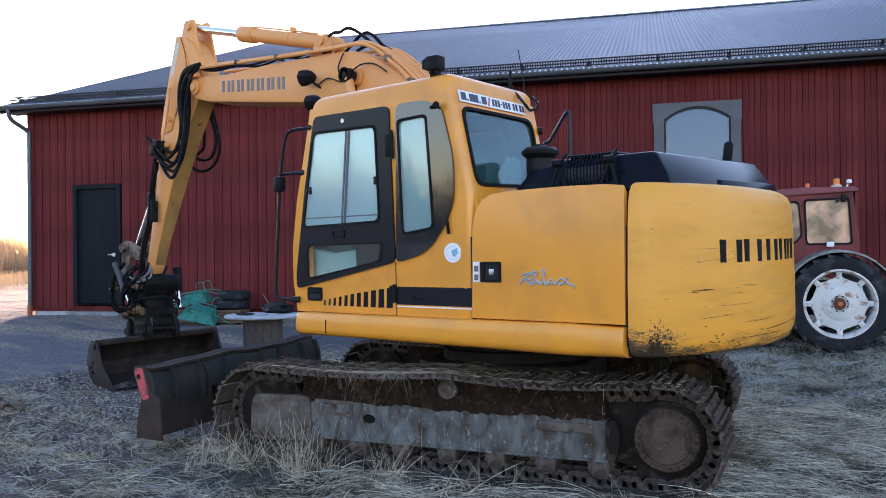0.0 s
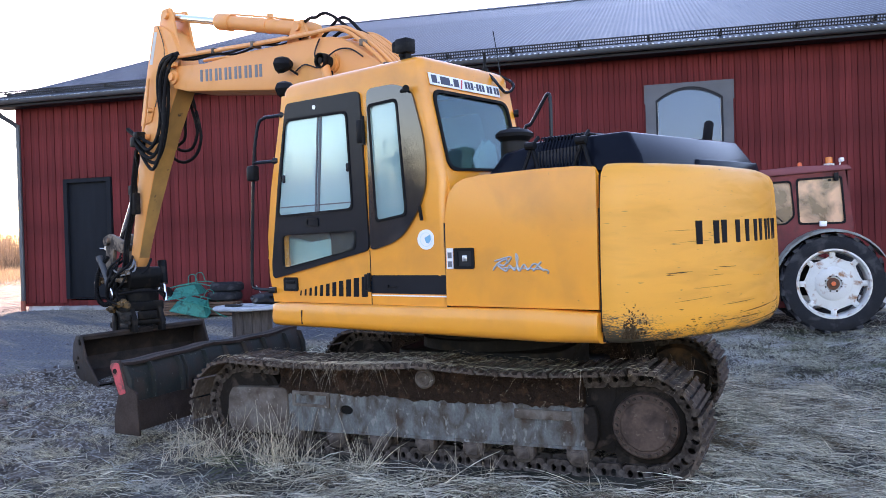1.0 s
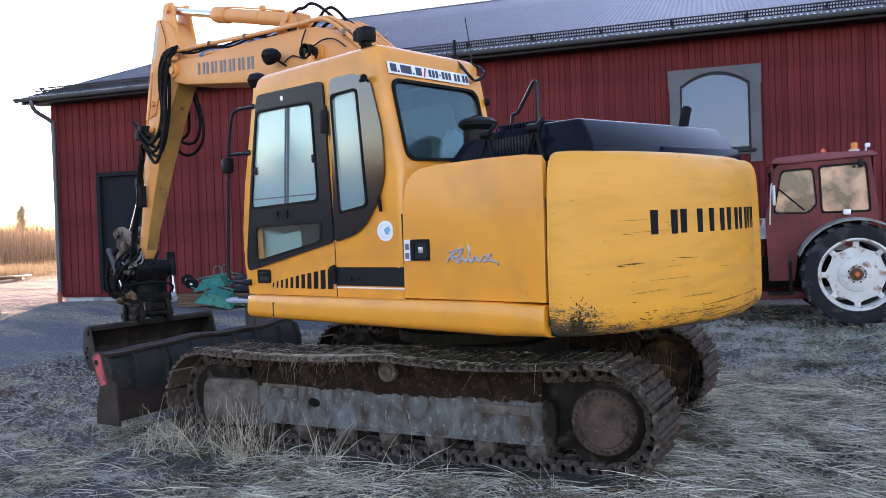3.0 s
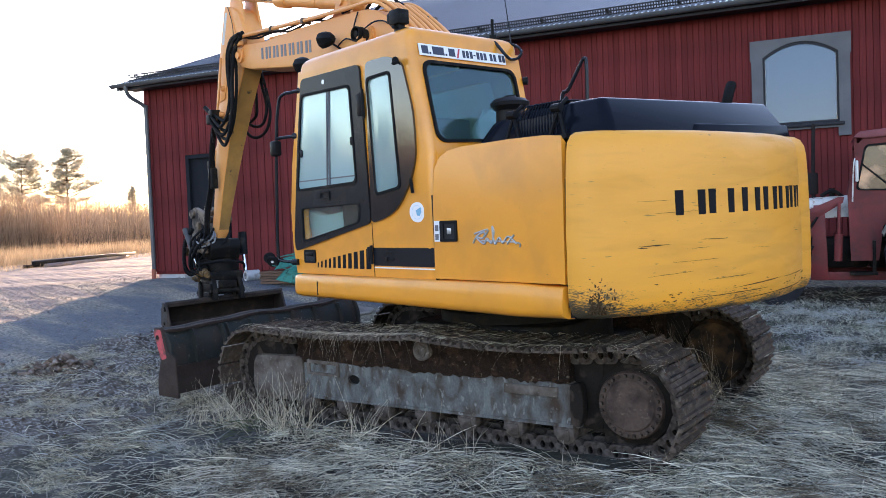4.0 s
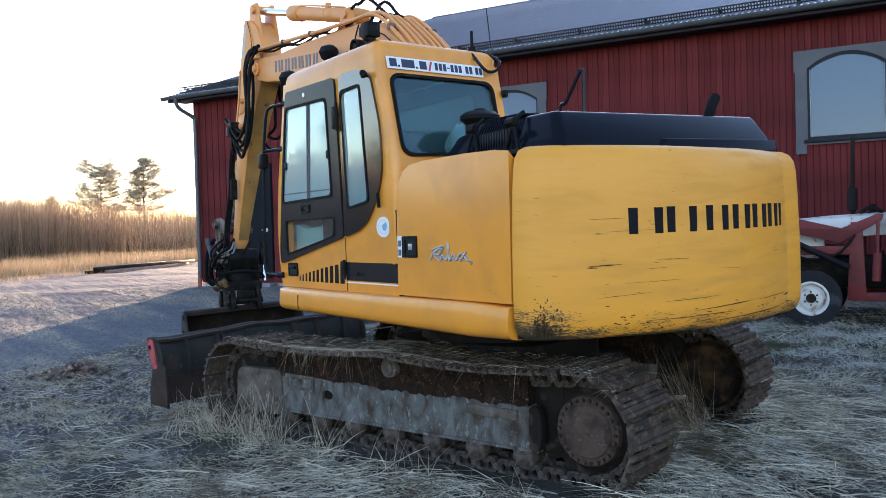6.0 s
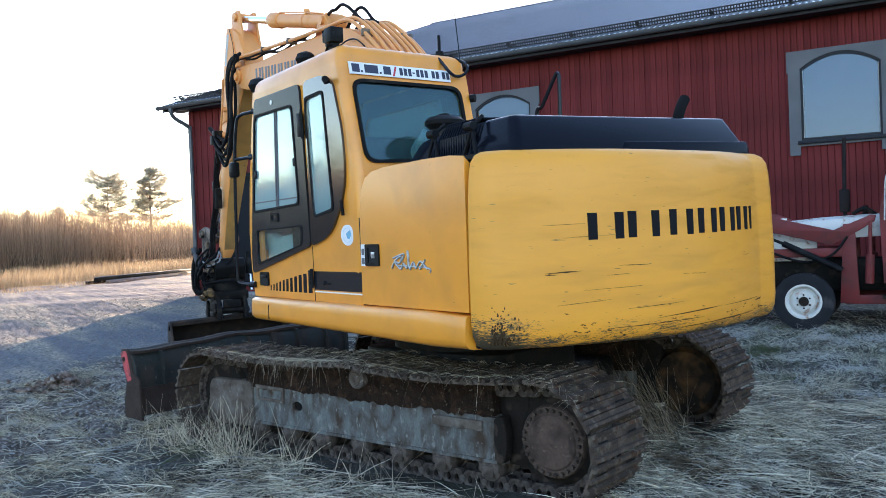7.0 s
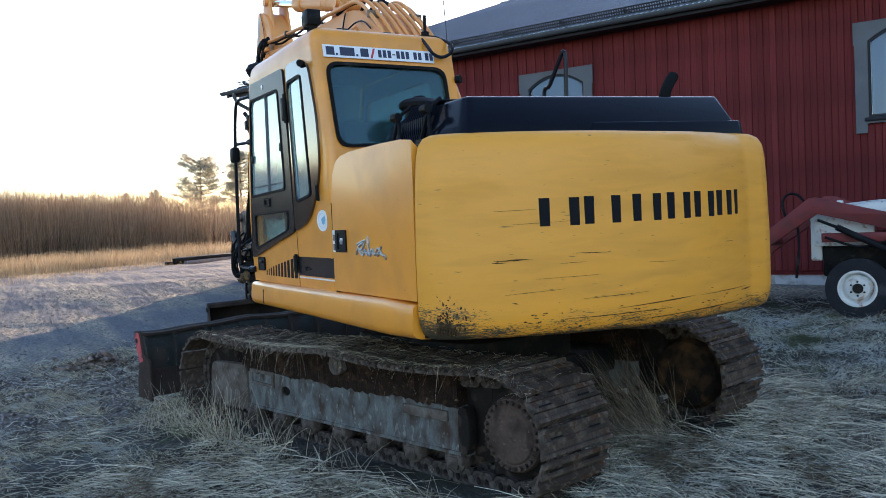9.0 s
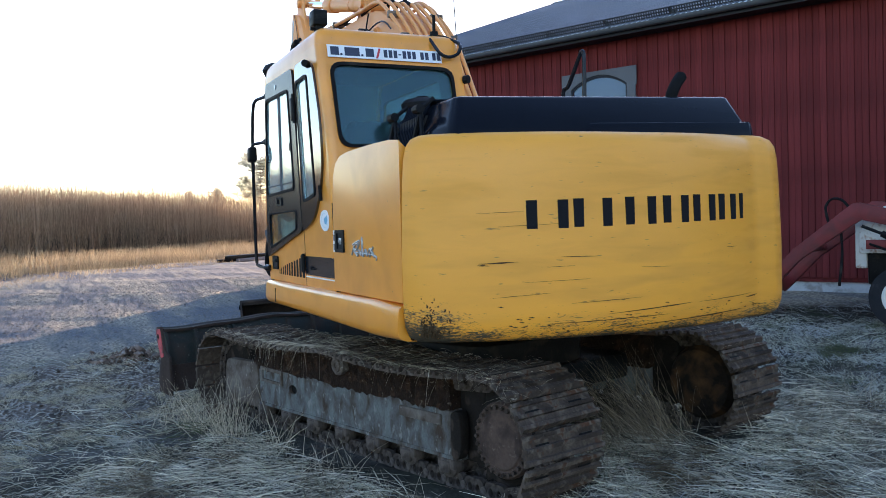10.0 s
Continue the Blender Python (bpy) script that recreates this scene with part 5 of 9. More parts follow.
part("grab_rail", tube([(0.42, -1.15, 2.0), (0.42, -1.15, 2.70), (0.34, -1.16, 2.80), (0.19, -1.18, 3.03), (0.155, -1.18, 3.05), (0.135, -1.18, 3.0), (0.13, -1.17, 2.6), (0.13, -1.15, 2.0)], 0.018, 8, True, 5), BLACK, ex, "black grab rail")

# cab
cab_outline = [(1.352, 1.225), (1.396, 1.459), (1.392, 1.753), (1.321, 2.136), (1.222, 2.484), (1.124, 2.846), (1.119, 2.860), (-0.308, 2.860), (-0.383, 2.50), (-0.465, 2.12), (-0.45, 1.225)]
g_door = rounded([(1.224, 1.922), (1.07, 2.676), (0.378, 2.661), (0.364, 1.941)], 0.05)
g_low = rounded([(1.182, 1.765), (0.346, 1.774), (0.363, 1.638), (1.192, 1.495)], 0.04)
g_quart = rounded([(0.137, 2.674), (-0.131, 2.683), (-0.172, 1.875), (0.116, 1.838)], 0.04)
cab = part("cab", plate(cab_outline, [g_door, g_low, g_quart], 1.175, 1.222), YELLOW, ex, "yellow cab with black-framed windows")
door_o = rounded([(1.335, 1.411), (1.337, 1.532), (1.196, 2.245), (1.06, 2.81), (0.232, 2.80), (0.214, 1.626)], 0.05)
cdoor = part("door", plate(door_o, [g_door, g_low], 1.2225, 1.240), BLACK, cab, "black-framed glass door")
quart_o = rounded([(0.155, 2.80), (-0.116, 2.80), (-0.277, 2.735), (-0.364, 2.404), (-0.375, 2.207), (-0.364, 2.052), (-0.302, 1.918), (-0.226, 1.822), (-0.132, 1.725), (-0.024, 1.671), (0.203, 1.62)], 0.06)
quarter = part("quarter_window", plate(quart_o, [g_quart], 1.2225, 1.240), TINTED_BLACK, cab, "black-framed fixed side window")
for nm, gl, own, s in (("door_pane", g_door, cdoor, 1.01), ("lower_pane", g_low, cdoor, 1.01), ("quarter_pane", g_quart, quarter, 1.01)):
    pane_mat = {"quarter_pane": QUARTER_GLASS, "lower_pane": LOWER_GLASS}.get(nm, GLASS)
    o = part(nm, plate(gl, [], 1.226, 1.231), pane_mat, own)
    o.visible_shadow = False
    part("rubber_seal", plate(inset(gl, -0.014), [inset(gl, 0.006)], 1.2405, 1.246), RUBBER, own)
part("sliding_bar", joined(prism([(0.757, 1.93), (0.735, 1.93), (0.650, 2.67), (0.672, 2.67)], 1.2315, 1.237), prism([(0.787, 1.93), (0.771, 1.93), (0.686, 2.67), (0.702, 2.67)], 1.2315, 1.236), box(0.385, 1.20, 1.2312, 1.2335, 1.985, 1.995)), TRIM_GREY, cdoor, "thin bar of the sliding pane")
for kx, kz in ((0.390, 2.25), (1.130, 2.217)):
    part("pane_knob", box(kx - 0.014, kx + 0.014, 1.231, 1.25, kz - 0.032, kz + 0.032, 0.009), BLACK, cdoor)
part("sash_catch", plate(rounded([(0.742, 1.823), (0.887, 1.826), (0.880, 1.893), (0.742, 1.89)], 0.012), [rounded([(0.758, 1.837), (0.870, 1.840), (0.866, 1.879), (0.758, 1.876)], 0.008)], 1.240, 1.250), BLACK_PLASTIC, cdoor, "black sash catch")
part("door_hinge", joined(box(0.200, 0.262, 1.236, 1.262, 2.42, 2.585, 0.008), rod((0.196, 1.25, 2.40), (0.196, 1.25, 2.61), 0.012, seg=8)), BLACK_PLASTIC, cdoor, "black door hinge")
part("door_hinge", joined(box(0.236, 0.272, 1.222, 1.25, 1.33, 1.45, 0.006), rod((0.228, 1.24, 1.32), (0.228, 1.24, 1.46), 0.012, seg=8)), BLACK_PLASTIC, cdoor)
part("round_badge", rod((0.725, 1.240, 2.742), (0.725, 1.244, 2.742), 0.018, seg=14), ALU, cdoor, "small round silver badge")
part("rubber_stop", joined(rod((-0.19, 1.24, 2.735), (-0.245, 1.265, 2.74), 0.013, seg=8), rod((-0.24, 1.255, 2.74), (-0.275, 1.285, 2.74), 0.024, seg=10)), RUBBER, quarter, "black rubber door stop")
part("rubber_stop", rod((-0.318, 1.243, 1.825), (-0.305, 1.243, 1.925), 0.012, seg=8), RUBBER, quarter)
# seams of the lower door, handle, bars and stripe
part("door_seam", box(0.216, 0.224, 1.2222, 1.2235, 1.225, 1.63), BLACK, cab)
part("panel_seam", box(-0.513, -0.501, 1.2, 1.2285, 1.225, 1.80), BLACK, cab)
hd = part("door_handle", plate(rounded([(1.04, 1.315), (1.21, 1.315), (1.21, 1.425), (1.04, 1.425)], 0.02), [rounded([(1.06, 1.335), (1.19, 1.335), (1.19, 1.405), (1.06, 1.405)], 0.01)], 1.2225, 1.236), BLACK_PLASTIC, cab, "black recessed door handle")
part("handle_cup", box(1.055, 1.195, 1.2228, 1.2325, 1.33, 1.41), DARK_IN, hd)
part("handle_grip", box(1.07, 1.18, 1.23, 1.244, 1.375, 1.40, 0.005), BLACK_PLASTIC, hd)
for k in range(11):
    t = k / 10
    x0 = 1.016 - 0.722 * (t * 0.75 + t * t * 0.25)
    w, h = 0.008 + 0.023 * t, 0.040 + 0.112 * t
    part("vent_bar", prism([(x0 + w, 1.279), (x0 - w, 1.280), (x0 - w - 0.006, 1.282 + h), (x0 + w - 0.006, 1.279 + h)], 1.2222, 1.2245), LETTER_BLACK, cab)
part("black_stripe", box(-0.497, 0.214, 1.2222, 1.226, 1.308, 1.442), BLACK, cab, "black stripe with a thin white line")
part("white_line", box(-0.497, 0.214, 1.2222, 1.227, 1.290, 1.299), WHITE_SIGN, cab)
part("stripe_lock", joined(rod((0.05, 1.226, 1.36), (0.05, 1.238, 1.36), 0.014, seg=10), box(-0.04, 0.04, 1.226, 1.232, 1.35, 1.362, 0.002)), BLACK_PLASTIC, cab)
STK = Matrix.Translation((-0.342, 1.2345, 1.69)) @ Matrix.Rotation(radians(9), 4, "Z")
st = part("round_sticker", rod((0, -0.012, 0), (0, 0.0, 0), 0.070, seg=36), WHITE_SIGN, cab, "round white sticker with pale blue marks", STK)
part("sticker_ring", lathe([(0.046, 0), (0.0475, 0.0010), (0.049, 0)], 32, STK @ Matrix.Translation((0, 0.0005, 0)) @ Matrix.Rotation(radians(-90), 4, "X"), caps=False), PALE_BLUE, st)
part("sticker_picture", prism([(0.012, 0.012), (-0.036, 0.034), (-0.042, 0.0), (-0.022, -0.028), (0.0, -0.022)], 0.0003, 0.0013), SKY_BLUE, st, "pale blue picture", STK)
for k in range(22):
    a = math.pi * (0.05 + 0.9 * k / 21) + (math.pi if k % 2 else 0)
    part("sticker_tick", box(-0.0035, 0.0035, -0.0008, 0.0008, -0.004, 0.004), LETTER_GREY, st).matrix_local = STK @ Matrix.Translation((0.058 * math.cos(a), 0.0007, 0.058 * math.sin(a))) @ Matrix.Rotation(-a, 4, "Y")
# roof, rear, right and front of the cab
roof_rings = []
for z0, w in ((2.860, 0.0), (2.90, 0.0), (2.932, 0.006), (2.956, 0.022), (2.974, 0.052), (2.984, 0.10)):
    roof_rings.append([(x, y, z0) for x, y in rounded([(-0.36 + w, 0.22 + w), (1.119 - 1.3 * w - 0.25 * (z0 - 2.86), 0.22 + w), (1.119 - 1.3 * w - 0.25 * (z0 - 2.86), 1.222 - w), (-0.36 + w, 1.222 - w)], 0.055, 5)])
part("roof", loft(roof_rings), YELLOW, cab, "rounded yellow cab roof", sharp=60)


def rear_x(z):
    return -0.36 - 0.155 * (2.86 - z) / 0.74


def lean_back(bm):
    """Leans a plate built at x = 0 so that it follows the cab's rear face."""
    for v in bm.verts:
        v.co.x += rear_x(v.co.z)
    return bm


rear_o = [(0.22, 1.225), (1.172, 1.225), (1.172, 2.86), (0.22, 2.86)]
rear_h = rounded([(0.305, 2.20), (1.142, 2.168), (1.142, 2.73), (0.305, 2.73)], 0.09, 5)
part("rear_wall", lean_back(plate(rear_o, [rear_h], 0.0, 0.04, "x")), YELLOW, cab)
rw = part("rear_window", lean_back(plate(inset(rear_h, -0.010), [inset(rear_h, 0.012)], -0.014, 0.004, "x")), RUBBER, cab, "rear window in a black rubber seal")
o = part("rear_pane", lean_back(plate(rear_h, [], 0.006, 0.012, "x")), REAR_GLASS, rw)
o.visible_shadow = False
posts = []
for z0, x0 in ((1.225, -0.50), (2.12, -0.515), (2.50, -0.4354), (2.86, -0.36)):
    arc = [(x0 + 0.052 - 0.052 * math.cos(q), 1.170 + 0.052 * math.sin(q), z0) for q in np.linspace(0, math.pi / 2, 7)]
    posts.append(arc + [(x0 + 0.052, 1.19, z0), (x0 + 0.03, 1.170, z0)])
part("pillar", loft(posts), YELLOW, cab, "rounded rear corner post", sharp=50)
right_h = rounded([(1.15, 1.75), (1.05, 2.70), (-0.1, 2.70), (-0.25, 2.1), (-0.2, 1.75)], 0.06)
part("right_wall", plate([(x, z) for x, z in cab_outline], [right_h], 0.222, 0.262), YELLOW, cab)
o = part("right_pane", plate(inset(right_h, -0.01), [], 0.24, 0.245), GLASS, cab)
o.visible_shadow = False
fr = part("front_frame", loft([[(1.405, 1.220, 1.58), (1.405, 1.15, 1.58), (1.36, 1.15, 1.58), (1.36, 1.220, 1.58)], [(1.125, 1.220, 2.88), (1.125, 1.15, 2.88), (1.07, 1.15, 2.88), (1.07, 1.220, 2.88)]]), YELLOW, cab)
part("front_frame", loft([[(1.405, 0.225, 1.58), (1.405, 0.29, 1.58), (1.36, 0.29, 1.58), (1.36, 0.225, 1.58)], [(1.125, 0.225, 2.88), (1.125, 0.29, 2.88), (1.07, 0.29, 2.88), (1.07, 0.225, 2.88)]]), YELLOW, cab)
o = part("windscreen", loft([[(1.395, 1.16, 1.60), (1.395, 0.28, 1.60), (1.39, 0.28, 1.60), (1.39, 1.16, 1.60)], [(1.115, 1.16, 2.86), (1.115, 0.28, 2.86), (1.11, 0.28, 2.86), (1.11, 1.16, 2.86)]]), GLASS, cab)
o.visible_shadow = False
part("front_wall", box(1.335, 1.385, 0.23, 1.18, 1.225, 1.60), YELLOW, cab)
LINER = mat("grey_cab_lining", (0.13, 0.135, 0.14), 0.8, var=0.1, bump=0.1)
inner_o = [(1.33, 1.30), (1.365, 1.58), (1.31, 2.03), (1.14, 2.64), (1.07, 2.84), (-0.26, 2.84), (-0.36, 2.50), (-0.44, 2.12), (-0.43, 1.30)]
part("lining", plate(inner_o, [g_door, g_low, g_quart], 1.168, 1.174), LINER, cab, "grey inner lining")
part("lining", plate(inner_o, [right_h], 0.263, 0.270), LINER, cab, "grey inner lining")
part("lining", lean_back(plate([(0.28, 1.30), (1.16, 1.30), (1.16, 2.84), (0.28, 2.84)], [rear_h], 0.042, 0.048, "x")), LINER, cab, "grey inner lining")
part("headlining", box(-0.30, 1.10, 0.28, 1.16, 2.845, 2.855), LINER, cab, "grey headlining")
part("cab_floor", box(-0.44, 1.33, 0.25, 1.18, 1.22, 1.30), DARK_IN, cab)
# inside the cab
part("operator_seat", joined(box(0.05, 0.55, 0.48, 0.98, 1.62, 1.76, 0.05, 3), prism(rounded([(0.02, 1.7), (0.16, 1.7), (0.05, 2.35), (-0.10, 2.40), (-0.10, 2.3)], 0.04), 0.50, 0.96, bev=0.04, seg=3), box(0.1, 0.5, 0.55, 0.9, 1.3, 1.62, 0.02)), SEAT, cab, "grey fabric operator seat")
part("console", joined(box(0.15, 0.75, 0.98, 1.14, 1.30, 1.85, 0.03), box(0.15, 0.75, 0.30, 0.46, 1.30, 1.85, 0.03), rod((0.68, 1.06, 1.85), (0.72, 1.06, 2.05), 0.02), rod((0.68, 0.38, 1.85), (0.72, 0.38, 2.05), 0.02)), DARK_IN, cab, "black side consoles with joysticks")
# crumpled white lump added to give the rear glass its pale misted patch
bm = bmesh.new()
bmesh.ops.create_icosphere(bm, subdivisions=4, radius=1)
for v in bm.verts:
    q = noise.noise(v.co * 2.2) * 0.45 + noise.noise(v.co * 6) * 0.2
    v.co = Vector((-0.36 + 0.06 * v.co.x * (1 + q), 0.57 + 0.11 * v.co.y * (1 + q), 2.235 + 0.11 * v.co.z * (1 + q)))
part("crumpled_bag", bm, WHITE_SIGN, cab, "crumpled white lump standing for the rear window's misted patch", sharp=60)
part("jug", joined(box(-0.44, -0.42, 0.53, 0.63, 2.12, 2.24, 0.008), rod((-0.43, 0.58, 2.24), (-0.43, 0.58, 2.27), 0.009)), AQUA, cab, "pale aqua jug behind the rear window")
part("parcel_shelf", box(-0.43, -0.22, 0.29, 1.16, 2.08, 2.12, 0.008), DARK_IN, cab, "dark shelf under the rear window")
part("cover_sheet", prism(rounded([(1.22, 1.50), (0.95, 1.53), (0.62, 1.60), (0.58, 1.68), (0.70, 1.73), (1.0, 1.70), (1.24, 1.745)], 0.03), 1.05, 1.14, bev=0.03), AQUA, cab, "pale aqua sheet behind the lower pane")
part("travel_levers", joined(tube([(1.0, 0.62, 1.3), (1.02, 0.62, 1.95), (0.97, 0.62, 2.0)], 0.014, 6), tube([(1.0, 0.78, 1.3), (1.02, 0.78, 1.95), (0.97, 0.78, 2.0)], 0.014, 6)), BLACK, cab)
part("inner_rail", tube([(0.45, 1.12, 1.99), (0.85, 1.12, 2.01), (1.12, 1.12, 2.0), (1.17, 1.1, 1.93)], 0.012, 6), BLACK, cab)
# sign over the rear window: plain bars for name and number
sg = part("roof_sign", lean_back(plate([(1.155, 2.768), (0.375, 2.768), (0.375, 2.852), (1.155, 2.852)], [], -0.012, -0.004, "x")), WHITE_SIGN, cab, "white sign with dark bars and a red slash")
for y0 in (1.135, 1.037, 0.935):
    part("sign_bar", lean_back(plate([(y0, 2.783), (y0 - 0.058, 2.783), (y0 - 0.058, 2.84), (y0, 2.84)], [], -0.0145, -0.012, "x")), NAVY, sg, "dark navy bar")
for y0 in (1.068, 0.968):
    part("sign_dot", lean_back(plate([(y0, 2.783), (y0 - 0.014, 2.783), (y0 - 0.014, 2.797), (y0, 2.797)], [], -0.0145, -0.012, "x")), NAVY, sg)
part("sign_slash", lean_back(plate([(0.865, 2.775), (0.85, 2.775), (0.825, 2.845), (0.84, 2.845)], [], -0.0145, -0.012, "x")), RED_VINYL, sg, "red slash")
for y0 in (0.805, 0.769, 0.733, 0.667, 0.631, 0.595, 0.535, 0.499, 0.445, 0.409):
    part("sign_bar", lean_back(plate([(y0, 2.785), (y0 - 0.025, 2.785), (y0 - 0.025, 2.838), (y0, 2.838)], [], -0.0145, -0.012, "x")), NAVY, sg, "dark navy bar")
part("sign_dash", lean_back(plate([(0.698, 2.806), (0.678, 2.806), (0.678, 2.815), (0.698, 2.815)], [], -0.0145, -0.012, "x")), NAVY, sg)
# front rail and mirror
part("front_rail", joined(tube([(1.12, 1.25, 2.735), (1.21, 1.285, 2.73), (1.31, 1.31, 2.722), (1.375, 1.32, 2.66), (1.44, 1.32, 2.37), (1.50, 1.31, 1.80), (1.535, 1.30, 1.40), (1.50, 1.29, 1.335), (1.33, 1.25, 1.32)], 0.014, 8, True, 4),
                          tube([(1.44, 1.32, 2.37), (1.25, 1.24, 2.375)], 0.014, 8, False), rod((1.22, 1.235, 2.375), (1.27, 1.25, 2.375), 0.028, seg=10), rod((1.10, 1.235, 2.735), (1.15, 1.262, 2.735), 0.026, seg=10), rod((1.31, 1.235, 1.32), (1.37, 1.255, 1.32), 0.026, seg=10)), BLACK, cab, "black front grab rail")
part("mirror", box(1.40, 1.50, 1.29, 1.36, 2.22, 2.35, 0.02), BLACK_PLASTIC, cab, "small folded black mirror")


def work_lamp(at, facing, s=1.0, stem=None):
    m = look(at, Vector(at) + Vector(facing)) @ Matrix.Diagonal((s, s, s, 1))
    hexa = [(0.085 * math.cos(a) * (1 if i % 2 else 1.12), 0.085 * math.sin(a)) for i, a in enumerate(np.linspace(0, 2 * math.pi, 9)[:-1])]
    b = loft([[(x, y, -0.055) for x, y in hexa], [(x, y, 0.0) for x, y in hexa], [(x * 0.75, y * 0.75, 0.07) for x, y in hexa], [(x * 0.4, y * 0.4, 0.10) for x, y in hexa]])
    b.transform(m)
    if stem:
        b = joined(b, tube([at, stem], 0.012, 6, False))
    o = part("work_lamp", b, BLACK_PLASTIC, ex, "black work lamp")
    return o


part("work_lamp", joined(box(-0.205, -0.095, 1.135, 1.235, 3.02, 3.125, 0.01), prism([(-0.095, 3.03), (-0.055, 3.04), (-0.055, 3.105), (-0.095, 3.12)], 1.145, 1.225, bev=0.005), box(-0.18, -0.12, 1.16, 1.21, 2.97, 3.03), rod((-0.15, 1.125, 3.0), (-0.15, 1.245, 3.0), 0.012, seg=8)), BLACK_PLASTIC, ex, "square black work lamp")
work_lamp((1.17, 1.19, 2.955), (1, 0.2, 0), 0.8, (1.04, 1.15, 2.94))
part("aerial", joined(rod((-0.24, 0.36, 2.96), (-0.24, 0.36, 3.02), 0.03, seg=10), rod((-0.24, 0.36, 3.0), (-0.24, 0.36, 3.14), 0.012, seg=8), box(-0.30, -0.18, 0.30, 0.42, 2.965, 2.985)), BLACK_PLASTIC, ex, "beacon bracket on the cab roof")
part("aerial_whip", tube([(-0.30, 0.21, 2.62), (-0.27, 0.20, 3.0), (-0.20, 0.18, 3.35)], 0.004, 5), BLACK, ex, "thin aerial")
part("aerial_foot", joined(rod((-0.40, 0.21, 2.66), (-0.43, 0.19, 2.66), 0.03, seg=10), rod((-0.37, 0.215, 2.66), (-0.42, 0.2, 2.66), 0.012, seg=8)), BLACK_PLASTIC, ex)
part("roof_cable", tube([(-0.20, 0.40, 2.99), (-0.34, 0.44, 2.94), (-0.42, 0.40, 2.83), (-0.41, 0.33, 2.81), (-0.42, 0.27, 2.83), (-0.43, 0.25, 2.87), (-0.38, 0.24, 2.92), (-0.3, 0.30, 2.97)], 0.012, 6), BLACK, ex, "looped black cable")

# boom
BY0, BY1 = -0.44, 0.0
boom_o = [(4.50, 3.85), (4.0, 3.80), (3.25, 3.80), (2.57, 3.77), (2.11, 3.75), (1.90, 3.725), (1.74, 3.68), (1.58, 3.60), (1.40, 3.48), (1.22, 3.35), (1.08, 3.22), (0.90, 2.98), (0.55, 2.50), (0.20, 1.75), (0.25, 1.50), (0.50, 1.48), (0.70, 1.75), (1.02, 2.45), (1.45, 2.98), (2.0, 3.22), (2.6, 3.30), (3.3, 3.39), (4.35, 3.53), (4.60, 3.60), (4.68, 3.68), (4.66, 3.80)]
boom = part("boom", prism(boom_o, BY0, BY1, bev=0.018), BOOM_YELLOW, ex, "yellow gooseneck boom, sun-faded")
part("boom_collar", joined(rod((4.58, BY0 - 0.03, 3.73), (4.58, BY1 + 0.03, 3.73), 0.085, seg=20), rod((4.58, BY0 - 0.06, 3.73), (4.58, BY1 + 0.06, 3.73), 0.045, seg=14), box(4.50, 4.66, BY1, BY1 + 0.06, 3.84, 3.90, 0.01)), BOOM_YELLOW, boom)
part("cylinder_boss", joined(rod((1.86, BY0 - 0.04, 3.455), (1.86, BY1 + 0.025, 3.455), 0.10, seg=20), rod((1.86, BY1 + 0.02, 3.455), (1.86, BY1 + 0.05, 3.455), 0.085, seg=18)), BOOM_YELLOW, boom)
part("boss_pin", joined(rod((1.86, BY1 + 0.04, 3.455), (1.86, BY1 + 0.16, 3.455), 0.058, seg=18), rod((1.86, BY1 + 0.10, 3.455), (1.86, BY1 + 0.13, 3.455), 0.075, seg=18), lathe([(0.0, 0.012), (0.03, 0.012), (0.035, 0.0), (0.062, 0.0), (0.066, 0.02), (0.074, 0.02), (0.074, -0.02)], 18, Matrix.Translation((1.86, BY1 + 0.16, 3.455)) @ Matrix.Rotation(radians(-90), 4, "X"))), DARK_IRON, boom, "dark pin head with a wrapped collar")
part("pin_band", prism([(1.835, 3.37), (1.80, 3.36), (1.79, 3.19), (1.82, 3.19)], BY1 + 0.06, BY1 + 0.10), BLACK_PLASTIC, boom)
for y in (BY0 - 0.12, BY1 + 0.12):
    part("boom_cylinder", joined(rod((1.35, y, 1.45), (1.66, y, 2.70), 0.075, seg=18), rod((1.64, y, 2.62), (1.685, y, 2.80), 0.088, seg=18), rod((1.66, y, 2.7), (1.85, y, 3.43), 0.045, seg=14)), BOOM_YELLOW, boom, "yellow lift cylinder")
# plain grey marks on the boom's side
for i in range(7):
    a = 4.065 - i * 0.178
    w = 0.148 if i < 6 else 0.04
    zb = 3.600 - 0.100 * (4.065 - a)
    for p0 in ((0.0, w - 0.045) if i < 6 else (0.0,)):
        q0, q1 = a - p0, a - p0 - 0.045
        part("name_mark", prism([(q0, zb - 0.115 * p0), (q1, zb - 0.115 * (p0 + 0.045)), (q1, zb - 0.115 * (p0 + 0.045) + 0.135), (q0, zb - 0.115 * p0 + 0.135)], BY1 + 0.0005, BY1 + 0.004), LETTER_GREY, boom, "plain grey bar")
work_lamp((2.47, 0.12, 3.52), (1, 0.3, 0), 1.0, (2.38, 0.0, 3.42))
part("lamp_cable", tube([(2.38, 0.03, 3.45), (2.25, 0.02, 3.50), (2.05, 0.02, 3.44), (2.10, 0.02, 3.58), (2.02, 0.02, 3.72)], 0.008, 5), BLACK, boom)
part("lamp_cable", tube([(1.82, 0.10, 3.50), (1.74, 0.04, 3.56), (1.58, 0.03, 3.54), (1.42, 0.03, 3.44)], 0.008, 5), BLACK, boom)
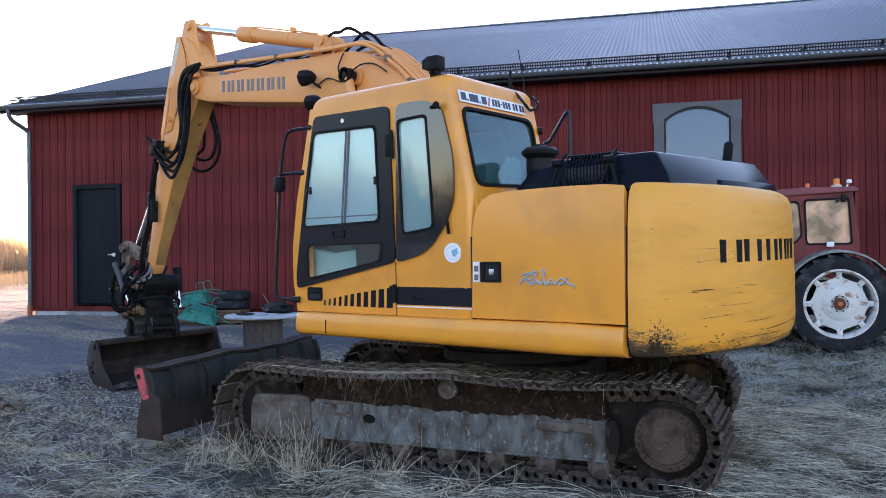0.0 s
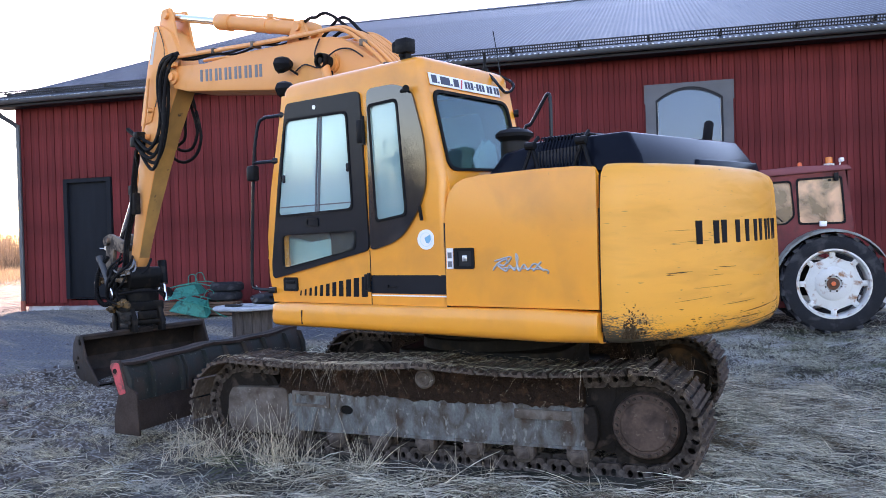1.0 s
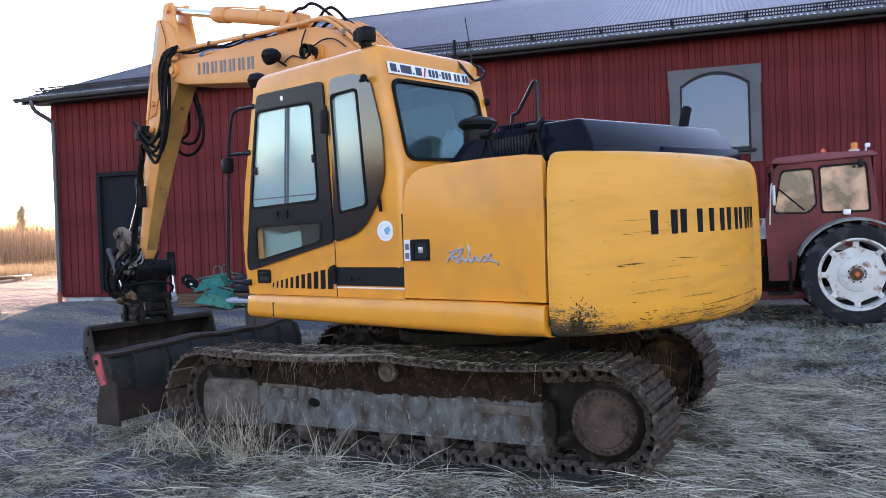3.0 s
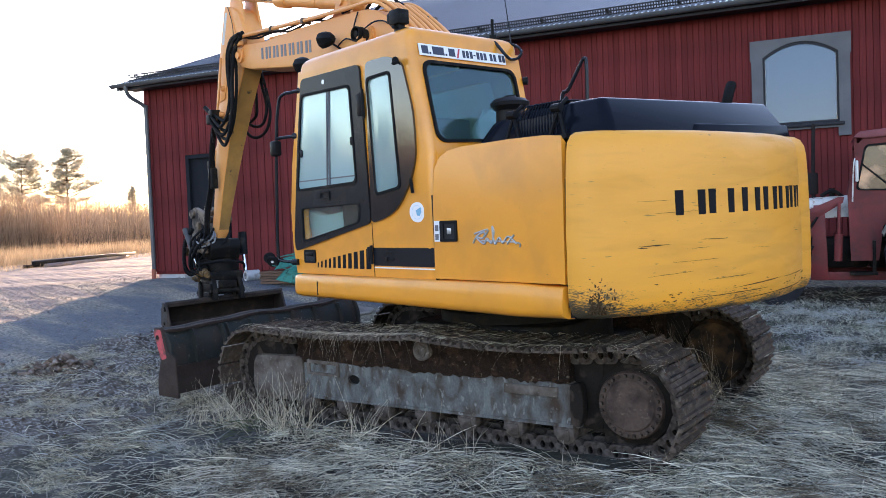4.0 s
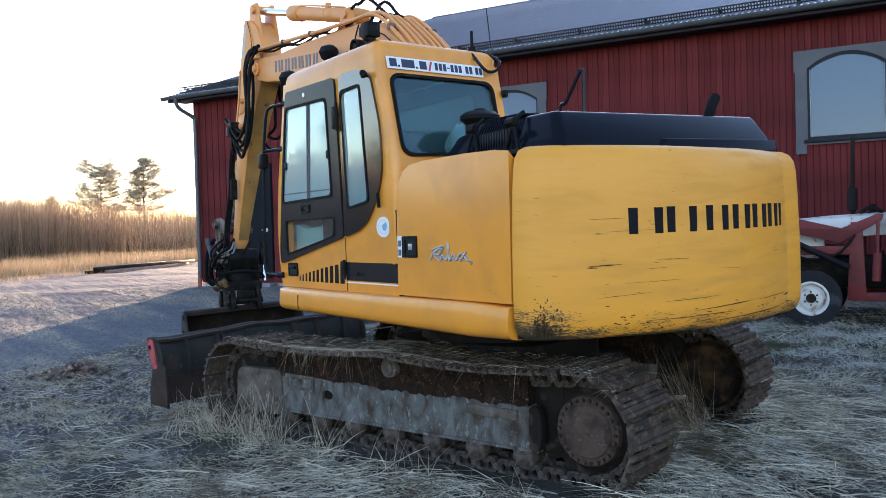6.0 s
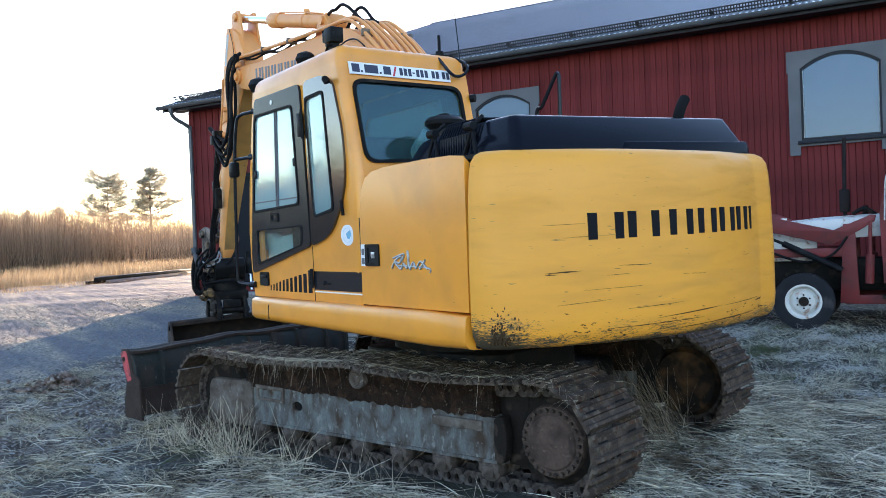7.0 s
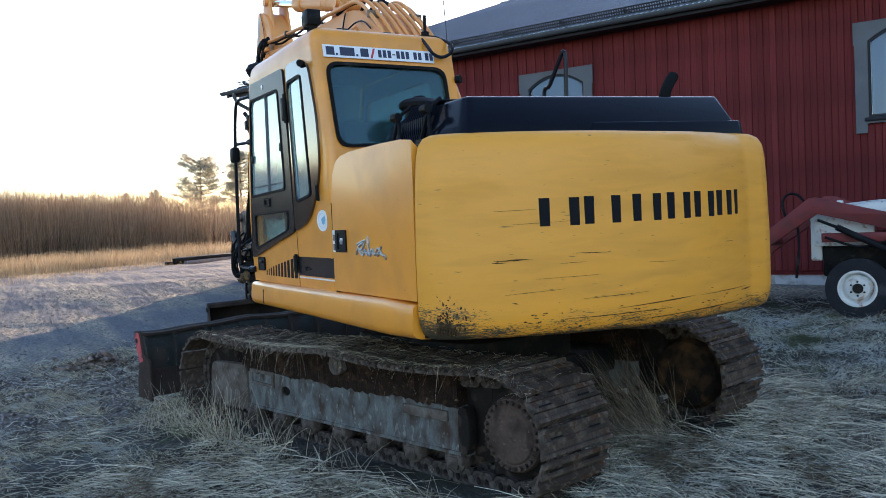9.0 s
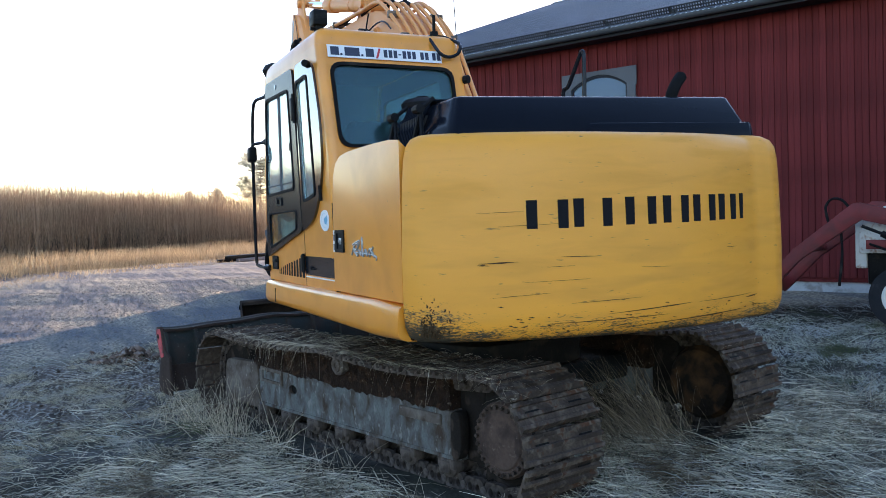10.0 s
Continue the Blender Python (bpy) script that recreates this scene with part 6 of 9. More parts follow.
# pipes along the boom
for k, (y, dz) in enumerate(((0.03, 0.02), (-0.035, 0.05), (-0.40, 0.05), (-0.46, 0.02))):
    part("boom_pipe", tube([(4.56, y, 3.93 + dz), (4.0, y, 3.89 + dz), (3.4, y, 3.845 + dz), (2.77, y, 3.80 + dz), (2.15, y, 3.765 + dz), (1.80, y, 3.75 + dz), (1.60, y, 3.68 + dz), (1.38, y, 3.52 + dz), (1.20, y, 3.37 + dz), (1.0, y, 3.15 + dz), (0.7, y, 2.7)], 0.019, 8, True, 4), BOOM_YELLOW, boom, "steel oil pipe")
for k, y in enumerate((-0.12, -0.185, -0.27, -0.335)):
    part("boom_pipe", tube([(1.72, y, 3.735), (1.62, y, 3.73), (1.46, y, 3.62), (1.30, y, 3.50), (1.14, y, 3.36), (0.98, y, 3.17), (0.7, y, 2.7)], 0.02, 8, True, 4), BOOM_YELLOW, boom, "steel oil pipe")
for y, sag in ((0.005, 0.012), (-0.09, 0.03)):
    part("boom_hose", tube([(4.62, y, 3.96), (4.3, y, 3.905), (3.9, y + 0.01, 3.865 + sag), (3.5, y, 3.835), (3.1, y - 0.01, 3.835 + sag), (2.75, y, 3.80), (2.5, y, 3.83)], 0.013, 7, True, 4), RUBBER, boom, "black hose beside the pipes")
for x0, z0 in ((3.05, 3.845), (1.42, 3.575), (1.12, 3.31), (3.75, 3.895)):
    for ya, yb in ((BY0 - 0.05, BY0 + 0.07), (-0.065, 0.055)):
        part("pipe_clamp", box(x0 - 0.02, x0 + 0.02, ya, yb, z0 - 0.035, z0 + 0.028, 0.005), LINK_TAN, boom)
for pts in ([(2.44, -0.12, 3.86), (2.39, -0.11, 3.965), (2.28, -0.10, 3.995), (2.20, -0.10, 3.985), (2.10, -0.11, 4.01), (2.00, -0.12, 3.975), (1.86, -0.12, 3.88), (1.72, -0.13, 3.77), (1.62, -0.14, 3.73)],
            [(2.30, -0.27, 3.82), (2.16, -0.26, 3.90), (2.05, -0.25, 3.955), (1.95, -0.25, 3.965), (1.85, -0.25, 3.91), (1.72, -0.25, 3.79), (1.62, -0.26, 3.73)],
            [(2.40, -0.05, 3.80), (2.1, -0.06, 3.82), (1.85, -0.1, 3.80), (1.66, -0.18, 3.74)],
            [(2.20, -0.33, 3.82), (2.06, -0.33, 3.86), (1.90, -0.33, 3.83), (1.70, -0.33, 3.74)]):
    part("arched_hose", tube(pts, 0.017, 8), RUBBER, boom, "black hydraulic hose")
# arm cylinder
ac0, ac1 = Vector((2.44, -0.20, 3.93)), Vector((4.86, -0.20, 4.525))
acd = (ac1 - ac0).normalized()
cyl = part("arm_cylinder", joined(rod(ac0 + acd * 0.08, ac0 + acd * 1.52, 0.078, seg=20), rod(ac0 + acd * 1.30, ac0 + acd * 1.56, 0.094, seg=20, bev=0.01), rod(ac0 + Vector((0, 0.09, 0)), ac0 - Vector((0, 0.09, 0)), 0.085, seg=16), rod(ac0 + acd * 0.62, ac0 + acd * 0.65, 0.083, seg=20)), BOOM_YELLOW, boom, "yellow arm cylinder")
part("piston_rod", rod(ac0 + acd * 1.5, ac1, 0.045, seg=16), CHROME, cyl, "chromed piston rod")
part("cylinder_bracket", joined(prism([(2.66, 3.74), (2.26, 3.74), (2.38, 3.99), (2.50, 4.0)], -0.33, -0.29), prism([(2.66, 3.74), (2.26, 3.74), (2.38, 3.99), (2.50, 4.0)], -0.11, -0.07), rod((2.44, -0.36, 3.93), (2.44, -0.04, 3.93), 0.045)), BOOM_YELLOW, cyl)
part("cylinder_pipe", joined(tube([ac0 + acd * 0.2 + Vector((-0.02, 0.03, 0.078)), ac0 + acd * 0.6 + Vector((-0.02, 0.03, 0.085)), ac0 + acd * 1.2 + Vector((-0.02, 0.03, 0.085)), ac0 + acd * 1.36 + Vector((-0.02, 0.02, 0.08))], 0.011, 6), box(ac0.x + 0.55, ac0.x + 0.60, -0.21, -0.15, ac0.z + 0.20, ac0.z + 0.27, 0.006)), BOOM_YELLOW, cyl)

# arm
AY0, AY1 = -0.38, -0.06
arm_rows = ((4.40, 4.90, 5.06, 0.16), (4.30, 4.74, 5.10, 0.16), (4.0, 4.56, 5.22, 0.16), (3.78, 4.52, 5.28, 0.16), (3.58, 4.66, 5.35, 0.16), (3.18, 4.93, 5.46, 0.155), (2.70, 5.20, 5.55, 0.145),
            (2.25, 5.42, 5.68, 0.13), (1.85, 5.60, 5.80, 0.115), (1.60, 5.70, 5.88, 0.11), (1.48, 5.74, 5.85, 0.11))
ab = loft([[(xr, -0.16 - w, z), (xf, -0.16 - w, z + 0.05), (xf, -0.22 + w, z + 0.05), (xr, -0.22 + w, z)] for z, xr, xf, w in arm_rows])
arm = part("arm", soften(ab, 0.014, 2, 40), BOOM_YELLOW, ex, "yellow digging arm, scuffed and dirty")
part("arm_underside", loft([[(xr - 0.006, -0.148 - w, z), (xr + 0.004, -0.148 - w, z), (xr + 0.004, -0.232 + w, z), (xr - 0.006, -0.232 + w, z)] for z, xr, xf, w in arm_rows[3:-1]]), ARM_GRIME, arm, "underside streaked with brown grime")
ear = rounded([(4.98, 4.62), (4.78, 4.62), (4.60, 4.0), (4.95, 3.9), (5.06, 4.36)], 0.05)
part("arm_ear", joined(prism(ear, -0.13, -0.10, bev=0.004), prism(ear, -0.34, -0.31, bev=0.004), rod((4.86, -0.36, 4.54), (4.86, -0.06, 4.54), 0.055, seg=14)), BOOM_YELLOW, arm, "arm cylinder lugs")
part("arm_side_plate", prism([(5.07, 4.44), (5.24, 3.95), (5.36, 3.55), (5.44, 3.25), (5.20, 3.28), (4.98, 3.75), (4.80, 4.05), (4.96, 4.42)], AY1, AY1 + 0.012, bev=0.003), BOOM_YELLOW, arm)
part("pale_label", prism([(5.06, 4.36), (5.19, 3.98), (5.13, 3.97), (5.00, 4.35)], AY1 + 0.012, AY1 + 0.014), PALE_CLOTH, arm, "small pale label")
part("weld_bead", tube([(4.98, AY1 + 0.012, 4.42), (4.86, AY1 + 0.012, 4.12), (4.92, AY1 + 0.012, 3.80), (5.10, AY1 + 0.012, 3.45)], 0.007, 5), LINK_TAN, arm)
part("arm_pivot", joined(rod((4.60, AY0 - 0.06, 3.75), (4.60, AY1 + 0.06, 3.75), 0.06, seg=14), rod((4.60, AY1, 3.75), (4.60, AY1 + 0.03, 3.75), 0.10, seg=18)), BOOM_YELLOW, arm)
bc0, bc1 = Vector((5.22, 0.02, 3.30)), Vector((6.02, -0.02, 1.92))
bc0.y = bc1.y = -0.22
bcx = Vector((0.30, 0, 0.12))
bcy = part("bucket_cylinder", joined(rod(bc0 + bcx * 0.2, bc0 + bcx * 0.2 + (bc1 - bc0) * 0.62 + bcx * 0.35, 0.06, seg=18), rod(bc0 + bcx * 0.2 + (bc1 - bc0) * 0.50 + bcx * 0.3, bc0 + bcx * 0.2 + (bc1 - bc0) * 0.635 + bcx * 0.36, 0.075, seg=18)), BOOM_YELLOW, arm, "yellow bucket cylinder")
part("piston_rod", rod(bc0 + bcx * 0.2 + (bc1 - bc0) * 0.62 + bcx * 0.35, (6.30, -0.22, 1.84), 0.036, seg=14), CHROME, bcy, "chromed piston rod")
part("bucket_link", joined(*[prism(rounded([(6.44, 1.90), (6.30, 1.93), (5.92, 1.80), (5.90, 1.70), (6.02, 1.66), (6.22, 1.72), (6.28, 1.40), (6.38, 1.34), (6.46, 1.42), (6.42, 1.72)], 0.04), y, y + 0.05, bev=0.006) for y in (-0.11, -0.38)], rod((6.36, -0.42, 1.83), (6.36, -0.02, 1.83), 0.06, seg=14), rod((6.38, -0.40, 1.40), (6.38, -0.04, 1.40), 0.05, seg=14), rod((5.96, -0.42, 1.74), (5.96, -0.02, 1.74), 0.05, seg=14)), LINK_TAN, arm, "worn bucket linkage")
# hoses that hang at the arm
outer = [(4.46, 3.99), (4.72, 3.95), (4.86, 3.80), (4.89, 3.58), (4.84, 3.31), (4.87, 3.10), (5.05, 2.99), (5.24, 3.05), (5.38, 3.12)]
inner = [(4.44, 3.93), (4.58, 3.86), (4.65, 3.72), (4.68, 3.45), (4.71, 3.16), (4.82, 2.86), (4.98, 2.68), (5.16, 2.74), (5.34, 2.96)]
hose_sets = []
for k in range(6):
    w = k / 5
    hose_sets.append([((1 - w) * a[0] + w * b[0] + 0.012 * math.sin(3 * k + 2 * i), 0.03 + 0.045 * (k % 2) + 0.015 * math.sin(2 * k + i), (1 - w) * a[1] + w * b[1] + 0.015 * math.sin(5 * k + i)) for i, (a, b) in enumerate(zip(outer, inner))])
for pts in hose_sets:
    part("hose", tube(pts, 0.021, 8), RUBBER, arm, "black hydraulic hose")
for pts in ([(4.90, -0.37, 3.75), (4.90, -0.43, 3.45), (4.83, -0.44, 3.25), (4.82, -0.44, 3.10), (4.92, -0.43, 2.95), (5.12, -0.41, 2.94), (5.30, -0.35, 3.05)], [(4.86, -0.37, 3.72), (4.85, -0.46, 3.4), (4.78, -0.47, 3.1), (4.86, -0.47, 2.90), (5.04, -0.45, 2.80), (5.22, -0.41, 2.82), (5.38, -0.35, 2.98)], [(4.95, -0.36, 3.6), (5.02, -0.41, 3.25), (5.06, -0.42, 3.08), (5.18, -0.39, 3.0)]):
    part("hose", tube(pts, 0.02, 8), RUBBER, arm, "black hydraulic hose")
part("hose_bracket", joined(box(5.36, 5.46, -0.06, 0.10, 2.98, 3.10, 0.01), box(5.30, 5.40, -0.03, 0.09, 3.08, 3.16, 0.01), rod((5.44, 0.03, 3.12), (5.58, 0.05, 3.22), 0.028, seg=10), tube([(5.40, 0.0, 3.02), (5.46, 0.02, 2.9), (5.44, 0.02, 2.75)], 0.014, 6)), DARK_IRON, arm)
for k, y in enumerate((0.0, -0.02, -0.05)):
    part("arm_line", tube([(5.50, y, 2.95), (5.56, y + 0.02, 2.6), (5.60, y + 0.03, 2.2), (5.72, y + 0.04, 1.9), (5.80, y + 0.03, 1.62), (5.86, y, 1.4)], 0.016, 6), RUBBER, arm, "hose down the arm")
part("valve_block", joined(box(5.52, 5.64, -0.06, 0.03, 2.15, 2.42, 0.015), box(5.56, 5.68, -0.05, 0.02, 2.40, 2.52, 0.01)), DARK_IRON, arm, "greasy valve block")
for x0, z0 in ((5.19, 3.42), (5.27, 3.1)):
    part("pipe_lug", rod((x0, AY1, z0), (x0 + 0.02, AY1 + 0.05, z0), 0.035, seg=10), BOOM_YELLOW, arm)
part("arm_pipe", tube([(5.15, 0.0, 3.8), (5.22, 0.0, 3.45), (5.36, 0.0, 3.05), (5.42, 0.0, 2.9)], 0.014, 6), BOOM_YELLOW, arm)

# tiltrotator and bucket
TR = Matrix.Translation((5.92, -0.22, 0)) @ Matrix.Rotation(radians(-9), 4, "Z")
rot = part("tiltrotator", joined(prism(rounded([(-0.25, 1.48), (0.38, 1.48), (0.42, 1.36), (0.28, 1.20), (-0.22, 1.20), (-0.30, 1.36)], 0.04), -0.20, 0.20, bev=0.012), lathe([(0.02, 1.24), (0.24, 1.23), (0.26, 1.18), (0.26, 1.04), (0.20, 1.0), (0.02, 0.99)], 32, Matrix.Translation((0.03, 0, 0))),
                                 box(-0.24, 0.30, -0.24, 0.24, 0.92, 1.04, 0.02), prism([(-0.36, 0.66), (0.44, 0.66), (0.42, 0.74), (0.26, 0.96), (-0.24, 0.96), (-0.34, 0.82)], -0.21, -0.15, bev=0.01), prism([(-0.36, 0.66), (0.44, 0.66), (0.42, 0.74), (0.26, 0.96), (-0.24, 0.96), (-0.34, 0.82)], 0.15, 0.21, bev=0.01), prism([(0.18, 0.64), (0.30, 0.64), (0.30, 0.84), (0.24, 0.90), (0.18, 0.84)], 0.21, 0.25, bev=0.01), box(-0.30, 0.05, 0.21, 0.24, 0.80, 0.88, 0.01), box(-0.26, 0.02, 0.21, 0.25, 0.70, 0.76, 0.01), rod((0.36, -0.23, 0.72), (0.36, 0.24, 0.72), 0.04), rod((-0.26, -0.23, 0.78), (-0.26, 0.23, 0.78), 0.04), box(-0.31, -0.25, -0.12, 0.12, 0.82, 0.92, 0.01)), DARK_IRON, ex, "greasy black tiltrotator with hoses", TR)
part("tilt_cylinder", joined(rod((0.34, 0.36, 1.60), (0.12, 0.32, 1.24), 0.04, seg=16), rod((0.355, 0.365, 1.63), (0.32, 0.36, 1.56), 0.044, seg=14), rod((0.16, 0.325, 1.31), (0.11, 0.32, 1.22), 0.055, seg=14)), CYL_GREY, rot, "black tilt cylinder", TR)
part("piston_rod", rod((0.12, 0.32, 1.24), (0.0, 0.28, 1.02), 0.024, seg=12), CHROME, rot, "chromed piston rod", TR)
part("piston_rod", rod((-0.10, -0.30, 1.25), (-0.16, -0.30, 1.03), 0.026, seg=12), CHROME, rot, "chromed piston rod", TR)
part("tilt_cylinder", rod((-0.02, -0.32, 1.55), (-0.10, -0.30, 1.25), 0.058, seg=16), BLACK_PLASTIC, rot, "black tilt cylinder", TR)
OCHRE = mat("ochre_oily_metal", (0.16, 0.088, 0.028), 0.55, var=0.4, scale=9, bump=0.3, dirt=(0.03, 0.022, 0.016), dirt_amount=0.42, dirt_scale=12)
for x0, x1, z0, z1, r0 in ((0.10, -0.02, 1.0, 1.05, 0.045), (0.0, -0.1, 1.05, 1.02, 0.05), (-0.12, -0.16, 1.06, 1.10, 0.06), (-0.18, -0.28, 1.05, 1.02, 0.045), (-0.29, -0.37, 1.03, 1.01, 0.04), (0.20, 0.17, 0.97, 0.91, 0.045)):
    part("brass_fitting", joined(rod((x0, 0.27, z0), (x1, 0.29, z1), r0, seg=10), rod((x0, 0.26, z0), ((x0 + x1) / 2, 0.35, (z0 + z1) / 2), r0 * 0.5, seg=8)), OCHRE if x0 != -0.12 else DARK_IRON, rot, "ochre oily fitting", TR)
part("brass_fitting", joined(rod((0.52, 0.30, 1.36), (0.54, 0.34, 1.26), 0.045, seg=10), rod((0.53, 0.3, 1.31), (0.44, 0.28, 1.28), 0.022, seg=8)), OCHRE, rot, "ochre oily fitting", TR)
for pts in ([(0.10, 0.2, 1.55), (0.0, 0.30, 1.48), (-0.06, 0.42, 1.30), (-0.05, 0.42, 1.08), (-0.18, 0.30, 1.02)], [(-0.1, 0.1, 1.62), (-0.24, 0.2, 1.52), (-0.20, 0.36, 1.38), (-0.02, 0.40, 1.18), (0.0, 0.36, 1.0)],
            [(0.2, 0.1, 1.55), (0.0, 0.15, 1.42), (-0.22, 0.12, 1.36), (-0.28, 0.0, 1.45), (-0.2, -0.1, 1.58)], [(-0.1, -0.3, 1.05), (-0.3, -0.2, 1.15), (-0.32, 0.1, 1.18), (-0.2, 0.34, 1.15)]):
    part("hose", tube(pts, 0.017, 8), RUBBER, rot, "black hydraulic hose", TR)
for pts in ([(-0.22, 0.13, 1.58), (-0.25, 0.18, 1.48), (-0.15, 0.3, 1.42), (0.0, 0.32, 1.46)], [(-0.2, 0.11, 1.56), (-0.27, 0.15, 1.44), (-0.2, 0.3, 1.38)]):
    part("pale_hose", tube(pts, 0.012, 6), GREY_HOSE, rot, "thin grey hose", TR)
ribbed = spline([(0.22, 0.30, 1.62), (0.36, 0.36, 1.48), (0.44, 0.38, 1.28), (0.40, 0.38, 1.08), (0.27, 0.34, 1.0), (0.16, 0.28, 1.06)], 8)
part("ribbed_hose", joined(tube(ribbed, 0.026, 8), *[lathe([(0.026, -0.006), (0.034, 0.0), (0.026, 0.006)], 8, look(ribbed[i], ribbed[i + 1])) for i in range(2, len(ribbed) - 2)]), RUBBER, rot, "ribbed hose sheath", TR)
ck = random.Random(19)
for k in range(9):
    a0 = Vector((ck.uniform(-0.25, 0.3), ck.uniform(0.12, 0.34), ck.uniform(1.35, 1.7)))
    a1 = Vector((ck.uniform(-0.3, 0.25), ck.uniform(0.15, 0.36), ck.uniform(0.98, 1.2)))
    part("hose", tube([a0, (a0 * 2 + a1) / 3 + Vector((ck.uniform(-0.12, 0.12), ck.uniform(0.04, 0.14), ck.uniform(-0.08, 0.05))), (a0 + 2 * a1) / 3 + Vector((ck.uniform(-0.12, 0.12), ck.uniform(0.04, 0.12), 0)), a1], ck.uniform(0.011, 0.019), 7), RUBBER, rot, m=TR)
for k in range(8):
    x0, y0, z0 = ck.uniform(-0.28, 0.26), ck.uniform(0.16, 0.26), ck.uniform(0.98, 1.45)
    part("fitting", joined(box(x0 - 0.05, x0 + 0.05, y0 - 0.04, y0 + 0.05, z0 - 0.03, z0 + 0.035, 0.01), rod((x0, y0 + 0.04, z0), (x0, y0 + 0.09, z0 + 0.01), 0.022, seg=8)), LINK_TAN if k % 4 == 0 else DARK_IRON, rot, m=TR)
# bucket: opens towards the tracks
bprof = [(5.78, 0.67), (5.92, 0.69), (6.06, 0.58), (6.13, 0.40), (6.04, 0.22), (5.80, 0.12), (5.50, 0.10), (5.26, 0.15)]
bin_ = [(5.28, 0.165), (5.50, 0.125), (5.79, 0.145), (6.01, 0.24), (6.10, 0.40), (6.04, 0.565), (5.91, 0.665), (5.79, 0.645)]
BK = Matrix.Translation((5.80, -0.20, 0.40)) @ Matrix.Rotation(radians(-10), 4, "Z") @ Matrix.Rotation(radians(-2.5), 4, "X") @ Matrix.Translation((-5.85, 0, -0.40))
bucket = part("bucket", loft([[(x, y, z) for x, z in bprof + bin_] for y in (-0.78, -0.4, 0.0, 0.4, 0.78)]), BUCKET, ex, "brown rusty grading bucket", BK)
for y in (-0.80, 0.775):
    part("bucket_cheek", prism([(5.74, 0.69), (5.93, 0.70), (6.07, 0.585), (6.145, 0.40), (6.05, 0.21), (5.80, 0.11), (5.50, 0.09), (5.24, 0.14), (5.30, 0.20), (5.62, 0.42)], y, y + 0.025, bev=0.004), BUCKET, bucket, m=BK)
part("bucket_rim", joined(box(5.75, 5.86, -0.8, 0.8, 0.64, 0.69, 0.012), tube([(5.77, -0.80, 0.685), (5.77, 0.80, 0.685)], 0.03, 8, False)), BUCKET, bucket, m=BK)
for x0, z0, r0 in ((5.80, 0.62, 0.035), (5.90, 0.42, 0.02), (5.92, 0.30, 0.02), (5.98, 0.36, 0.02)):
    part("bucket_bolt", rod((x0, 0.80, z0), (x0, 0.815, z0), r0), DARK_IRON, bucket, m=BK)
part("bucket_hitch", joined(prism([(5.72, 0.68), (6.2, 0.66), (6.12, 0.90), (5.78, 0.92)], -0.14, -0.10), prism([(5.72, 0.68), (6.2, 0.66), (6.12, 0.90), (5.78, 0.92)], 0.10, 0.14)), DARK_IRON, bucket, m=BK)

# the cab's side leans out a little towards its roof
for o in ex.children_recursive:
    root = o
    while root.parent is not ex:
        root = root.parent
    if root is cab and o.data.users == 1 and not o.name.startswith(("sticker_tick", "front_rail", "mirror")):
        for v in o.data.vertices:
            if v.co.y > 1.0:
                v.co.y += 0.003 + 0.042 * min(1.05, max(0.0, (v.co.z - 1.4) / 1.35))
        o.data.update()

# ---- old tractor by the barn: x forward, y to its left ----
TZ = 0.19
tractor = thing("tractor", "old faded red tractor with white bonnet and loader arms", "tractor")
tractor.matrix_world = pose(-0.388, -8.055, TZ, 0, 0, math.degrees(math.atan2(0.4315, 0.902)))


def tyre_mesh(r, w, rim, lugs, depth):
    prof = [(rim, -w * 0.42), (rim + (r - rim) * 0.5, -w * 0.5), (r - depth, -w * 0.44), (r - depth * 0.7, -w * 0.3), (r - depth * 0.6, 0), (r - depth * 0.7, w * 0.3), (r - depth, w * 0.44), (rim + (r - rim) * 0.5, w * 0.5), (rim, w * 0.42)]
    return lathe(prof, 48, caps=False)


def lug_mesh(r, w, lugs, depth, s):
    lug = box(-r * math.pi / lugs * 0.36, r * math.pi / lugs * 0.36, 0, w * 0.47, -depth * 1.4, 0, 0)
    for v in lug.verts:
        v.co.x += v.co.y * 0.7
    lug.transform(Matrix.Translation((r, 0, 0)) @ Matrix(((0, 0, 1, 0), (1, 0, 0, 0), (0, s, 0, 0), (0, 0, 0, 1))))
    bmesh.ops.recalc_face_normals(lug, faces=lug.faces)
    return lug


